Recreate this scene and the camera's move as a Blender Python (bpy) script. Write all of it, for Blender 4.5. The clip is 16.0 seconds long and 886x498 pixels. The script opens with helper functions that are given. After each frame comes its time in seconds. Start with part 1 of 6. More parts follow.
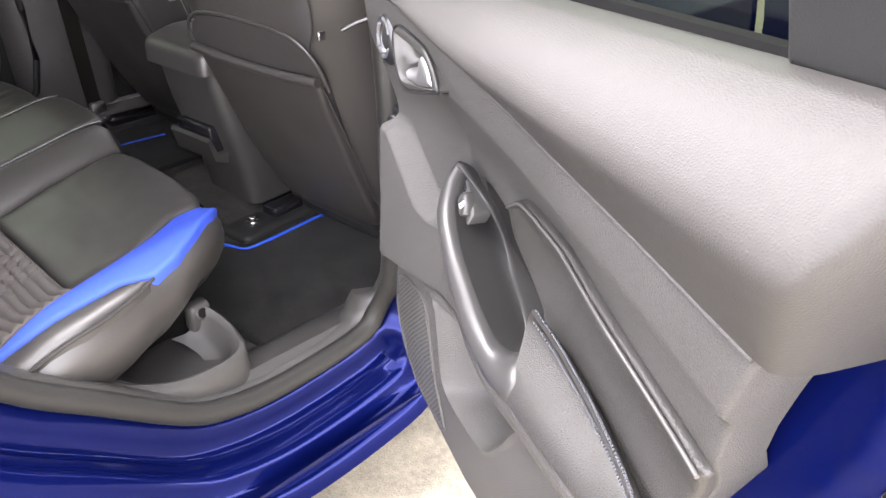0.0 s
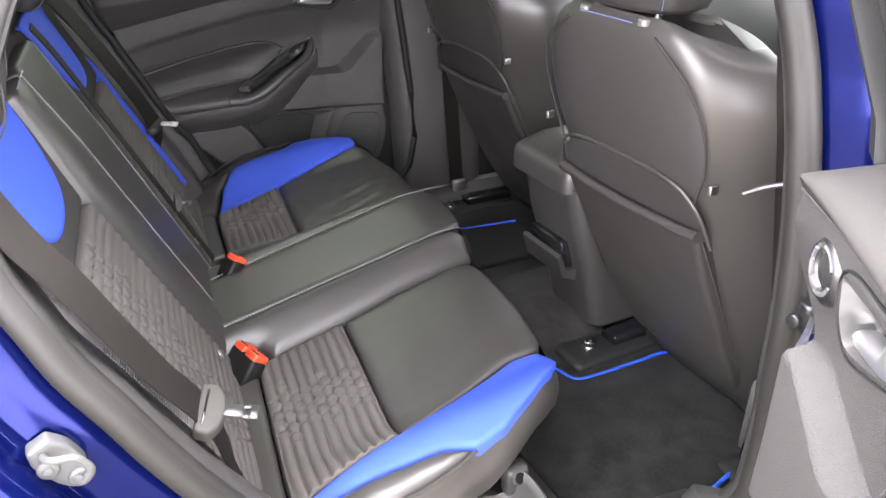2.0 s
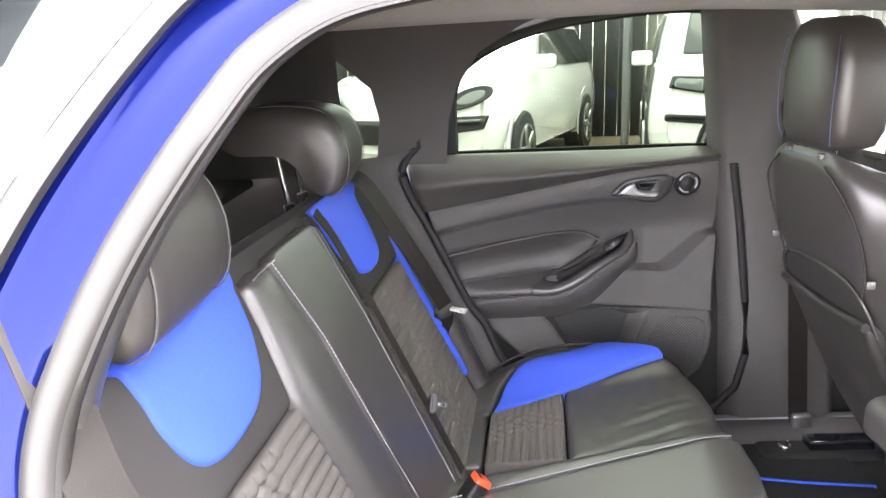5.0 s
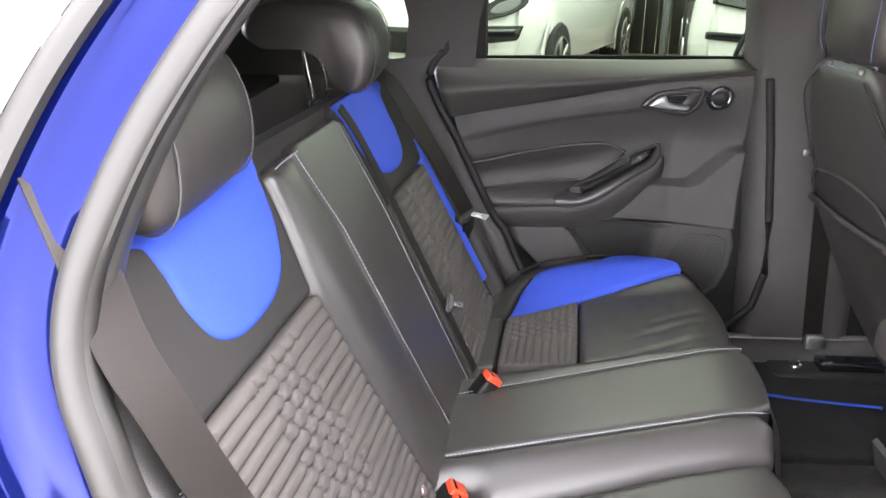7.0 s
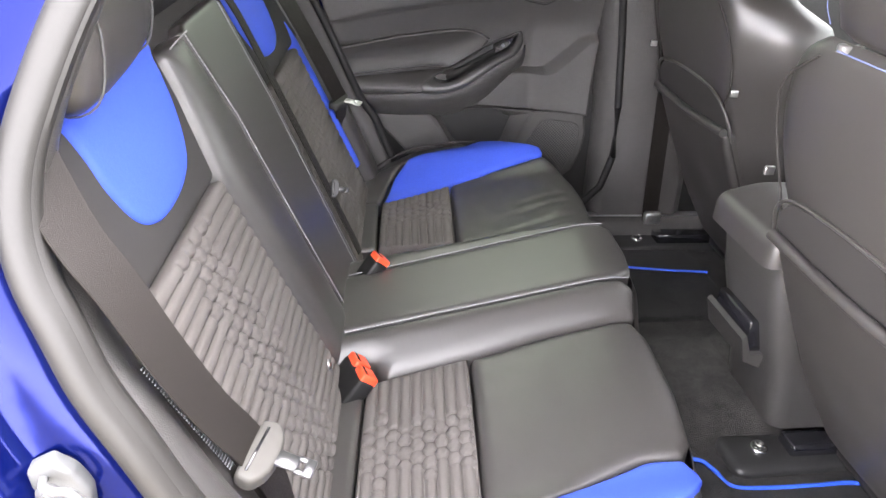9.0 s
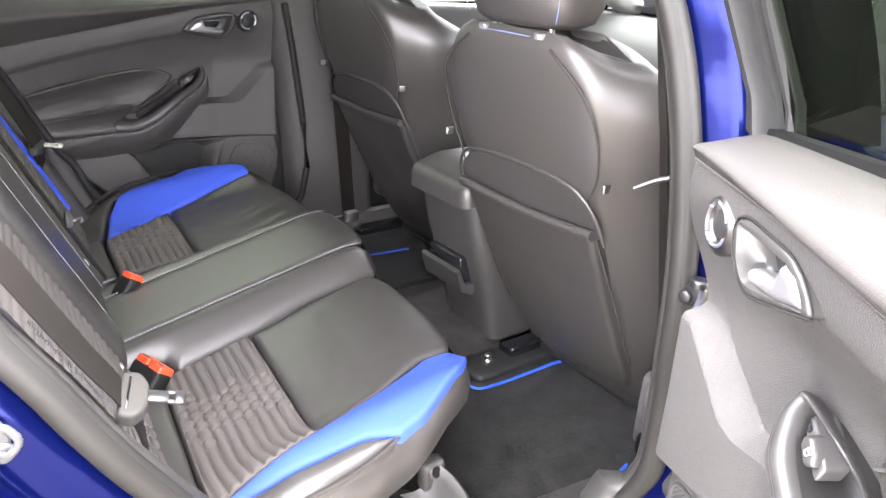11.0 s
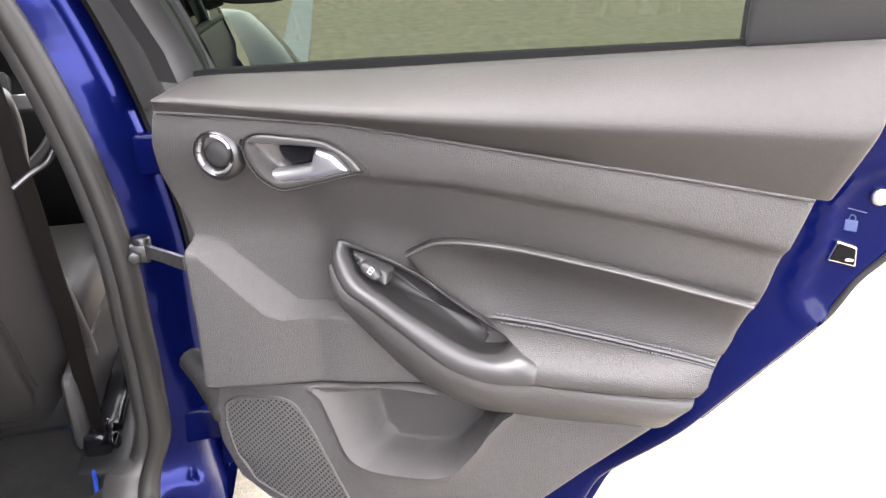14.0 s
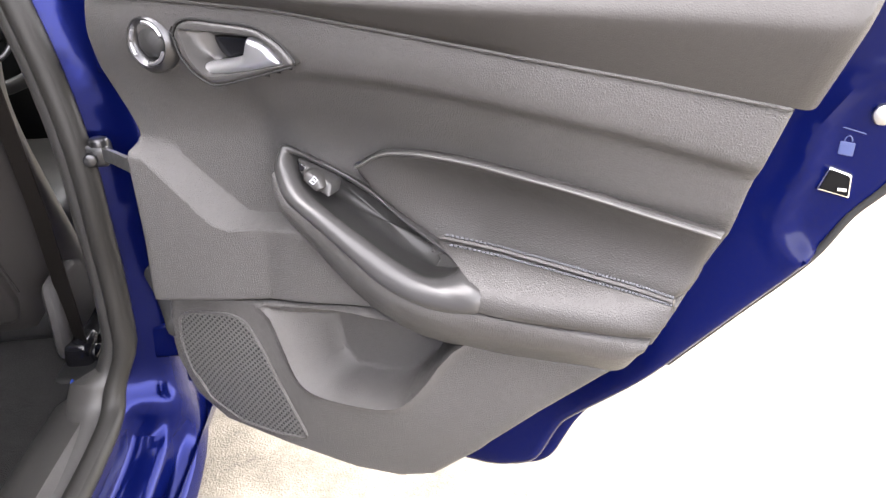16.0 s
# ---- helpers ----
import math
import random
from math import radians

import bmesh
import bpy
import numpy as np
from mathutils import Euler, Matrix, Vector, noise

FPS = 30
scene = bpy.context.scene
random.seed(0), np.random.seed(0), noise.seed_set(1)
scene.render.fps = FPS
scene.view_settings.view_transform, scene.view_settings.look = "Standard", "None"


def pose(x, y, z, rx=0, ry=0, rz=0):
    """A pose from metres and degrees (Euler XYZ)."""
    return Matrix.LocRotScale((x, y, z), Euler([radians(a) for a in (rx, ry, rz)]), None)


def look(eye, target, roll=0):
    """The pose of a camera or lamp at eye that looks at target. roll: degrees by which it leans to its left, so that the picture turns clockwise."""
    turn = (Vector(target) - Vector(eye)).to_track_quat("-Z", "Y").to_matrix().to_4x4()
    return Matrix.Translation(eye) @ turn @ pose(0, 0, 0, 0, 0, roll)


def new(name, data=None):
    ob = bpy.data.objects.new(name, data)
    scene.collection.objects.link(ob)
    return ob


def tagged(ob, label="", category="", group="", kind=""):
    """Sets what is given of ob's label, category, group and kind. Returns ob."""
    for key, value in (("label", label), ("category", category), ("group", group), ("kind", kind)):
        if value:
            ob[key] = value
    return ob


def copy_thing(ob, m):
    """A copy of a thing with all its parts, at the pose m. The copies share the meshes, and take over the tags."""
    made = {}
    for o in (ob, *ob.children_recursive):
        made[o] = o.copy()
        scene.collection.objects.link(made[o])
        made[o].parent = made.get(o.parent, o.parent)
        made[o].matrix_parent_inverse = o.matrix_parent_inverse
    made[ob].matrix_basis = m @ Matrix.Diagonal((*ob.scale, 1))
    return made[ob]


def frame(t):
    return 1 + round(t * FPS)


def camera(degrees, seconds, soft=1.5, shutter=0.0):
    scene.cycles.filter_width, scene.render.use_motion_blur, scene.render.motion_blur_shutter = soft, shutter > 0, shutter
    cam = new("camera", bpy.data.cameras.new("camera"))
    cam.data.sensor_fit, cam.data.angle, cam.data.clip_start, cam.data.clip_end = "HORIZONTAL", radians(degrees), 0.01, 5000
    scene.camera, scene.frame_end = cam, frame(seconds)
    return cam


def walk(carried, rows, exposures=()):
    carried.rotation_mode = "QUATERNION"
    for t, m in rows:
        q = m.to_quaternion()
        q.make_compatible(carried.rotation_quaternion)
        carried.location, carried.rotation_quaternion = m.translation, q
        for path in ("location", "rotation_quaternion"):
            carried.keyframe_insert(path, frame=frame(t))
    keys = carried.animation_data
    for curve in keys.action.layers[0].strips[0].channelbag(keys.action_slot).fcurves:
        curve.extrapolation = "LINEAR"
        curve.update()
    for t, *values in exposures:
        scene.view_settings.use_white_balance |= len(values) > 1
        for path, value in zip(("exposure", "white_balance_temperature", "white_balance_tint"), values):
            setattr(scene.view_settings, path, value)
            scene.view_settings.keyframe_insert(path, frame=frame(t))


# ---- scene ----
cam = camera(61.1, 16.0)
PATH = [
    (0, (-0.856, -0.626, 1.178), (0.562, 0.373, 0.181), 3.0),
    (0.5, (-0.855, -0.608, 1.235), (0.416, 0.529, 0.19), 3.7),
    (1, (-0.812, -0.515, 1.249), (0.315, 0.771, 0.212), 2.6),
    (1.5, (-0.782, -0.456, 1.256), (0.183, 0.991, 0.268), 1.0),
    (2, (-0.731, -0.407, 1.265), (0.077, 1.174, 0.345), 0.0),
    (2.5, (-0.684, -0.377, 1.26), (0.022, 1.292, 0.413), -0.4),
    (3, (-0.643, -0.334, 1.252), (-0.025, 1.411, 0.495), -1.1),
    (3.3, (-0.618, -0.308, 1.257), (-0.06, 1.478, 0.552), -0.9),
    (3.5, (-0.602, -0.288, 1.258), (-0.072, 1.522, 0.592), -1.7),
    (4, (-0.573, -0.241, 1.269), (-0.155, 1.636, 0.72), -2.9),
    (4.5, (-0.531, -0.201, 1.282), (-0.418, 1.741, 0.816), -2.7),
    (4.7, (-0.525, -0.195, 1.277), (-0.527, 1.748, 0.801), -2.7),
    (6.8, (-0.514, -0.21, 1.248), (-0.64, 1.669, 0.576), -0.6),
    (7, (-0.513, -0.211, 1.247), (-0.628, 1.654, 0.535), 0.1),
    (7.5, (-0.522, -0.213, 1.254), (-0.594, 1.623, 0.463), 1.7),
    (8, (-0.536, -0.217, 1.252), (-0.53, 1.593, 0.401), 3.0),
    (8.5, (-0.567, -0.232, 1.25), (-0.43, 1.546, 0.345), 3.9),
    (9, (-0.605, -0.255, 1.249), (-0.284, 1.472, 0.293), 4.5),
    (9.2, (-0.621, -0.267, 1.242), (-0.217, 1.438, 0.277), 4.5),
    (11.3, (-0.901, -0.464, 1.199), (0.348, 0.94, 0.516), 3.1),
    (11.5, (-0.976, -0.473, 1.207), (0.36, 0.877, 0.581), 2.7),
    (11.6, (-1.02, -0.473, 1.233), (0.361, 0.831, 0.608), 2.2),
    (12, (-1.105, -0.45, 1.217), (0.514, 0.592, 0.677), 2.2),
    (12.5, (-1.119, -0.305, 1.193), (0.754, 0.096, 0.617), -1.5),
    (13, (-1.084, -0.163, 1.186), (0.794, -0.338, 0.523), -3.1),
    (13.5, (-1.066, -0.103, 1.175), (0.758, -0.488, 0.451), -2.0),
    (14, (-1.058, -0.099, 1.17), (0.739, -0.549, 0.417), -1.2),
    (14.5, (-1.059, -0.097, 1.163), (0.743, -0.567, 0.434), -1.3),
    (15, (-1.048, -0.107, 1.168), (0.752, -0.581, 0.436), -1.8),
    (15.5, (-1.046, -0.141, 1.152), (0.745, -0.594, 0.385), -2.0),
    (16, (-1.026, -0.234, 1.102), (0.751, -0.514, 0.228), -0.0),
]
walk(cam, [(t, look(eye, target, roll)) for t, eye, target, roll in PATH], [(0.0, 4.65, 6500, 17), (1.5, 5.0, 6500, 17), (2.5, 5.2, 6500, 17), (3.5, 5.55, 6500, 17), (4.7, 5.95, 6500, 17), (7.0, 5.5, 6500, 17), (8.0, 5.6, 6500, 17), (9.0, 5.65, 6500, 17), (11.5, 5.55, 6500, 17), (12.0, 5.38, 6500, 17), (12.5, 5.0, 6500, 17), (14.0, 4.5, 6500, 17), (16.0, 4.4, 6500, 17)])
# ---- world, sun and sky ----
world = bpy.data.worlds.new("world")
scene.world = world
world.use_nodes = True
wn = world.node_tree.nodes
sky = wn.new("ShaderNodeTexSky")
sky.sky_type, sky.sun_disc = "NISHITA", False
sky.sun_elevation, sky.sun_rotation = radians(60), radians(27)
sky.dust_density, sky.air_density = 1.0, 1.0
wn["Background"].inputs["Strength"].default_value = 0.15
veil = wn.new("ShaderNodeHueSaturation")
veil.inputs["Saturation"].default_value = 0.06
world.node_tree.links.new(sky.outputs[0], veil.inputs["Color"])
world.node_tree.links.new(veil.outputs[0], wn["Background"].inputs["Color"])
sun = new("sun", bpy.data.lights.new("sun", "SUN"))
sun.data.energy, sun.data.angle, sun.data.color = 0.5, radians(60), (1.0, 0.96, 0.9)
sun.matrix_world = look((0, 0, 10), (-2.6, -5.2, 0))


# ---- materials ----
def material(name, color, rough=0.5, metal=0.0, grain=0.0, grain_size=400.0, stain=0.12, stain_size=6.0, coat=0.0, bump_kind="noise", sheen=0.0, spec=0.5, depth=0.0008):
    m = bpy.data.materials.new(name)
    m.use_nodes = True
    t = m.node_tree
    b = t.nodes["Principled BSDF"]
    b.inputs["Roughness"].default_value, b.inputs["Metallic"].default_value = rough, metal
    b.inputs["Coat Weight"].default_value = coat
    b.inputs["Specular IOR Level"].default_value = spec
    b.inputs["Coat Roughness"].default_value = 0.04
    if sheen:
        b.inputs["Sheen Weight"].default_value = sheen
    geo = t.nodes.new("ShaderNodeTexCoord")
    n1 = t.nodes.new("ShaderNodeTexNoise")
    n1.inputs["Scale"].default_value, n1.inputs["Detail"].default_value = stain_size, 5.0
    t.links.new(geo.outputs["Object"], n1.inputs["Vector"])
    n2 = t.nodes.new("ShaderNodeTexNoise")
    n2.inputs["Scale"].default_value, n2.inputs["Detail"].default_value = grain_size * 0.35, 3.0
    t.links.new(geo.outputs["Object"], n2.inputs["Vector"])
    add = t.nodes.new("ShaderNodeMath")
    add.operation = "MULTIPLY_ADD"
    t.links.new(n2.outputs["Fac"], add.inputs[0])
    add.inputs[1].default_value = 0.5
    t.links.new(n1.outputs["Fac"], add.inputs[2])
    ramp = t.nodes.new("ShaderNodeMapRange")
    ramp.inputs["From Min"].default_value, ramp.inputs["From Max"].default_value = 0.45, 1.05
    ramp.inputs["To Min"].default_value, ramp.inputs["To Max"].default_value = 1.0 - stain, 1.0 + stain
    t.links.new(add.outputs[0], ramp.inputs["Value"])
    mul = t.nodes.new("ShaderNodeVectorMath")
    mul.operation = "SCALE"
    mul.inputs[0].default_value = color
    t.links.new(ramp.outputs[0], mul.inputs["Scale"])
    t.links.new(mul.outputs[0], b.inputs["Base Color"])
    r2 = t.nodes.new("ShaderNodeMapRange")
    r2.inputs["To Min"].default_value, r2.inputs["To Max"].default_value = max(0.02, rough * (1 - stain)), min(1.0, rough * (1 + stain))
    t.links.new(n1.outputs["Fac"], r2.inputs["Value"])
    t.links.new(r2.outputs[0], b.inputs["Roughness"])
    if grain:
        bump = t.nodes.new("ShaderNodeBump")
        bump.inputs["Strength"].default_value, bump.inputs["Distance"].default_value = grain, depth
        if bump_kind == "leather":
            v = t.nodes.new("ShaderNodeTexVoronoi")
            v.feature = "DISTANCE_TO_EDGE"
            v.inputs["Scale"].default_value = grain_size
            t.links.new(geo.outputs["Object"], v.inputs["Vector"])
            t.links.new(v.outputs["Distance"], bump.inputs["Height"])
        else:
            n3 = t.nodes.new("ShaderNodeTexNoise")
            n3.inputs["Scale"].default_value, n3.inputs["Detail"].default_value = grain_size, 4.0
            t.links.new(geo.outputs["Object"], n3.inputs["Vector"])
            t.links.new(n3.outputs["Fac"], bump.inputs["Height"])
        t.links.new(bump.outputs[0], b.inputs["Normal"])
    return m


LEATHER = material("black leather", (0.034, 0.0312, 0.0294), 0.40, spec=0.72, grain=0.12, stain=0.05, grain_size=520, bump_kind="leather")
DOOR_LEATHER = material("grained door leather", (0.040, 0.0378, 0.036), 0.40, spec=0.4, grain=0.7, stain=0.05, grain_size=420, bump_kind="leather", depth=0.0009)
LEATHER_CLOTH = material("charcoal woven cloth", (0.033, 0.031, 0.030), 0.8, grain=0.5, grain_size=1400, spec=0.12)
INSERT = material("grey quilted cloth", (0.090, 0.082, 0.077), 0.95, grain=0.4, grain_size=1500, spec=0.1)
BLUE_LEATHER = material("blue leather", (0.04, 0.08, 0.47), 0.6, spec=0.15, grain=0.2, grain_size=600, bump_kind="leather")
PLASTIC = material("dark grained plastic", (0.060, 0.0575, 0.056), 0.46, spec=0.32, grain=1.0, grain_size=420, bump_kind="leather", depth=0.0010)
PLASTIC_DARK = material("black plastic", (0.022, 0.022, 0.022), 0.45, grain=0.3, grain_size=700, spec=0.3)
TRIM_DARK = material("charcoal moulded trim", (0.034, 0.0325, 0.031), 0.42, grain=0.8, grain_size=420, bump_kind="leather", depth=0.0004, spec=0.4)
PAD = material("soft grained pad", (0.042, 0.0396, 0.0376), 0.46, spec=0.22, grain=0.7, grain_size=480, bump_kind="leather", depth=0.0004)
SATIN = material("satin dark metal trim", (0.10, 0.10, 0.10), 0.25, metal=0.3, stain=0.05)
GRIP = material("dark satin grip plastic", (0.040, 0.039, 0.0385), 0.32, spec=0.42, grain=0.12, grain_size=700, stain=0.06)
# Tone of the grip well, darker than the GRIP rim.
WELL = material("darker grip well plastic", (0.024, 0.0235, 0.023), 0.45, grain=0.2, grain_size=700)
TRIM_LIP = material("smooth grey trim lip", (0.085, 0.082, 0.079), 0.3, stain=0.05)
BEZEL = material("dark satin plastic", (0.040, 0.0385, 0.0375), 0.32, grain=0.15, grain_size=700)
SATIN_GREY = material("grey moulded tongue", (0.10, 0.098, 0.094), 0.4, metal=0.1, stain=0.1, stain_size=50)
PALE_BLADE = material("pale tongue steel", (0.42, 0.42, 0.41), 0.4, metal=0.3, stain=0.1, stain_size=60)
BLADE = material("dull tongue steel", (0.085, 0.085, 0.087), 0.35, metal=0.8, stain=0.1, stain_size=60)
TONGUE = material("warm grey moulded tongue", (0.044, 0.042, 0.038), 0.55, spec=0.22, stain=0.1, stain_size=50)
SILVER = material("silver handle", (0.50, 0.50, 0.51), 0.28, metal=0.85, stain=0.04)
CHROME = material("chrome", (0.8, 0.8, 0.8), 0.12, metal=1.0, stain=0.05)
ZINC = material("bright zinc plate", (0.072, 0.073, 0.074), 0.45, metal=0.0, spec=0.4, stain=0.15, stain_size=60, grain=0.3, grain_size=300)
BUCKLE_BLACK = material("black buckle plastic", (0.009, 0.009, 0.009), 0.5, spec=0.25, grain=0.2, grain_size=900)
STEEL = material("steel", (0.5, 0.5, 0.5), 0.35, metal=1.0, stain=0.2, stain_size=60)
RUBBER = material("black rubber", (0.016, 0.016, 0.016), 0.6, grain=0.2, grain_size=900, spec=0.25)
SEAL = material("door seal rubber", (0.017, 0.0162, 0.015), 0.5, grain=0.15, grain_size=800, spec=0.28)
PAINT = material("blue metallic paint", (0.0013, 0.0030, 0.034), 0.10, metal=0.0, coat=0.05, spec=0.07, stain=0.08, stain_size=3, grain=0.05, grain_size=3000)
# Same car paint as PAINT, lighter and glossier to bring out the frame's reflections.
PAINT_FRAME = material("blue paint lightened for frame reflections", (0.0018, 0.0043, 0.049), 0.16, metal=0.5, coat=0.10, spec=0.08, stain=0.08, stain_size=3, grain=1.0, grain_size=7, depth=0.003)
WHITE_PAINT = material("white car paint", (0.78, 0.78, 0.77), 0.25, coat=1.0, stain=0.03)
CARPET = material("black carpet", (0.021, 0.0205, 0.020), 0.95, spec=0.04, grain=1.0, grain_size=500, stain=0.8, stain_size=24, sheen=0.05, depth=0.003)
BLUE_TRIM = material("blue piping", (0.02, 0.09, 0.62), 0.6, grain=0.4, grain_size=1500)
RED = material("red buckle button", (0.75, 0.06, 0.02), 0.4, stain=0.06)
BELT = material("belt webbing", (0.0115, 0.0096, 0.0084), 0.6, spec=0.2, grain=0.7, grain_size=1300)
THREAD = material("pale stitching", (0.24, 0.24, 0.25), 0.7)
THREAD_DIM = material("dim grey-blue stitching", (0.075, 0.078, 0.088), 0.7)
THREAD_BLUE = material("blue stitching", (0.11, 0.14, 0.28), 0.7)
HEADLINER = material("grey headliner", (0.42, 0.41, 0.39), 0.95, grain=0.5, grain_size=900)
CONCRETE = material("pale concrete", (0.20, 0.178, 0.138), 0.9, spec=0.1, grain=1.0, grain_size=220, stain=0.45, stain_size=9, depth=0.004)
GRASS = material("grass", (0.1, 0.14, 0.04), 0.95, grain=1.0, grain_size=200, stain=0.5, stain_size=9)
FENCE = material("weathered fence boards", (0.16, 0.16, 0.14), 0.85, grain=0.5, grain_size=80, stain=0.35)
FENCE_DARK = material("dark stained fence boards", (0.03, 0.028, 0.027), 0.8, grain=0.5, grain_size=80, stain=0.35)
LINE_PAINT = material("faded blue line paint", (0.19, 0.205, 0.235), 0.8, stain=0.3, stain_size=8)
TYRE = material("tyre rubber", (0.02, 0.02, 0.02), 0.8)
LAMP_GLASS = material("clear lamp lens", (0.16, 0.17, 0.17), 0.08, coat=1.0)
WHITE_PLASTIC = material("pale plastic", (0.2, 0.205, 0.21), 0.35, stain=0.1, stain_size=40)
CARPET_GREY = material("grey tunnel carpet", (0.034, 0.0325, 0.031), 0.95, spec=0.04, grain=1.0, grain_size=500, stain=0.6, stain_size=26, depth=0.003, sheen=0.03)
LEAF = material("dry leaves and soil", (0.16, 0.12, 0.07), 0.95, grain=1.0, grain_size=90, stain=0.5, stain_size=14)
# Near black: paints shade in gaps and holes, also colours real black trim.
GAP = material("matt black and painted gap shade", (0.005, 0.005, 0.005), 0.85, spec=0.1)
DARK_CHROME = material("dark chrome", (0.06, 0.06, 0.063), 0.3, metal=0.8, stain=0.05)
LOCK_PRINT = material("dim blue print", (0.03, 0.045, 0.13), 0.6)
DIAL = material("pale print", (0.55, 0.58, 0.66), 0.6)
DARK_GLASS = material("dark car glass", (0.012, 0.014, 0.014), 0.06, coat=1.0)
BLACK_GLOSS = material("black gloss trim", (0.01, 0.01, 0.012), 0.12)


def perforated(name, color, pitch):
    """Fine round holes in a grid over the panel's own two measures."""
    m = material(name, color, 0.5)
    t = m.node_tree
    b = t.nodes["Principled BSDF"]
    c = t.nodes.new("ShaderNodeTexCoord")
    turn = t.nodes.new("ShaderNodeMapping")
    turn.inputs["Rotation"].default_value[2] = radians(45)
    v = t.nodes.new("ShaderNodeTexVoronoi")
    v.voronoi_dimensions = "2D"
    v.inputs["Randomness"].default_value, v.inputs["Scale"].default_value = 0.0, 1.0 / pitch
    r = t.nodes.new("ShaderNodeMapRange")
    r.inputs["From Min"].default_value, r.inputs["From Max"].default_value = 0.30, 0.40
    t.links.new(c.outputs["UV"], turn.inputs["Vector"])
    t.links.new(turn.outputs[0], v.inputs["Vector"])
    t.links.new(v.outputs["Distance"], r.inputs["Value"])
    mix = t.nodes.new("ShaderNodeMix")
    mix.data_type = "RGBA"
    t.links.new(r.outputs[0], mix.inputs["Factor"])
    mix.inputs[6].default_value, mix.inputs[7].default_value = (0.003, 0.003, 0.003, 1), (*color, 1)
    t.links.new(mix.outputs[2], b.inputs["Base Color"])
    bump = t.nodes.new("ShaderNodeBump")
    bump.inputs["Strength"].default_value, bump.inputs["Distance"].default_value = 0.8, 0.001
    t.links.new(r.outputs[0], bump.inputs["Height"])
    t.links.new(bump.outputs[0], b.inputs["Normal"])
    return m


GRILLE = perforated("perforated grille", (0.085, 0.083, 0.08), 0.0058)
MESH = perforated("tweeter mesh", (0.02, 0.02, 0.02), 0.002)


def glass_material(name, color, rough=0.0):
    m = bpy.data.materials.new(name)
    m.use_nodes = True
    t = m.node_tree
    t.nodes.remove(t.nodes["Principled BSDF"])
    out = t.nodes["Material Output"]
    tr = t.nodes.new("ShaderNodeBsdfTransparent")
    tr.inputs[0].default_value = (*color, 1)
    gl = t.nodes.new("ShaderNodeBsdfGlossy")
    gl.inputs["Roughness"].default_value = 0.0
    lw = t.nodes.new("ShaderNodeLayerWeight")
    lw.inputs["Blend"].default_value = 0.5
    pw = t.nodes.new("ShaderNodeMath")
    pw.operation = "POWER"
    pw.inputs[1].default_value = 5.0
    t.links.new(lw.outputs["Facing"], pw.inputs[0])
    fr = t.nodes.new("ShaderNodeMath")
    fr.operation = "MULTIPLY_ADD"
    fr.inputs[1].default_value, fr.inputs[2].default_value = 0.9, 0.018
    t.links.new(pw.outputs[0], fr.inputs[0])
    mix = t.nodes.new("ShaderNodeMixShader")
    t.links.new(fr.outputs[0], mix.inputs[0])
    t.links.new(tr.outputs[0], mix.inputs[1])
    t.links.new(gl.outputs[0], mix.inputs[2])
    t.links.new(mix.outputs[0], out.inputs["Surface"])
    return m


GLASS = glass_material("tinted green window glass", (0.075, 0.092, 0.070))
GLASS_CLEAR = glass_material("clear window glass", (0.19, 0.205, 0.195))


# ---- building helpers ----
def thing(name, at, label, category, group="", kind=""):
    ob = new(name)
    ob.empty_display_size = 0.05
    ob.location = at
    return tagged(ob, label, category, group, kind)


def part(name, bm, mat, parent=None, label="", smooth=True):
    """One mesh object from bm in world metres, under a thing or a part."""
    me = bpy.data.meshes.new(name)
    bm.to_mesh(me)
    bm.free()
    me.materials.append(mat)
    if smooth:
        me.polygons.foreach_set("use_smooth", [True] * len(me.polygons))
        me.set_sharp_from_angle(angle=radians(50))
    ob = new(name, me)
    if parent:
        ob.parent = parent
        if parent.type == "EMPTY":
            ob.matrix_parent_inverse = Matrix.Translation(-parent.location)
    if label:
        ob["label"] = label
    return ob


def catmull(pts, n=8, closed=False):
    """A smooth line through the points, n steps between each two."""
    P = [np.array(p, float) for p in pts]
    k = len(P)
    out = []
    for i in range(k if closed else k - 1):
        p0 = P[(i - 1) % k] if closed or i > 0 else 2 * P[0] - P[1]
        p1, p2 = P[i], P[(i + 1) % k]
        p3 = P[(i + 2) % k] if closed or i + 2 < k else 2 * P[-1] - P[-2]
        for j in range(n):
            s = j / n
            out.append(0.5 * (2 * p1 + (p2 - p0) * s + (2 * p0 - 5 * p1 + 4 * p2 - p3) * s * s + (3 * p1 - p0 - 3 * p2 + p3) * s ** 3))
    if not closed:
        out.append(P[-1])
    return [tuple(float(v) for v in p) for p in out]


def rounded(pts, r, n=5):
    """A closed polygon with its corners rounded to radius about r (one, or one a corner)."""
    k, out = len(pts), []
    for i in range(k):
        p = Vector(pts[i])
        a, b = Vector(pts[i - 1]) - p, Vector(pts[(i + 1) % k]) - p
        ri = r[i] if isinstance(r, (list, tuple)) else r
        c = min(ri, a.length * 0.49, b.length * 0.49)
        if c < 1e-4:
            out.append(tuple(p))
            continue
        s, e = p + a.normalized() * c, p + b.normalized() * c
        for j in range(n + 1):
            q = j / n
            out.append(tuple((1 - q) ** 2 * s + 2 * q * (1 - q) * p + q * q * e))
    return out


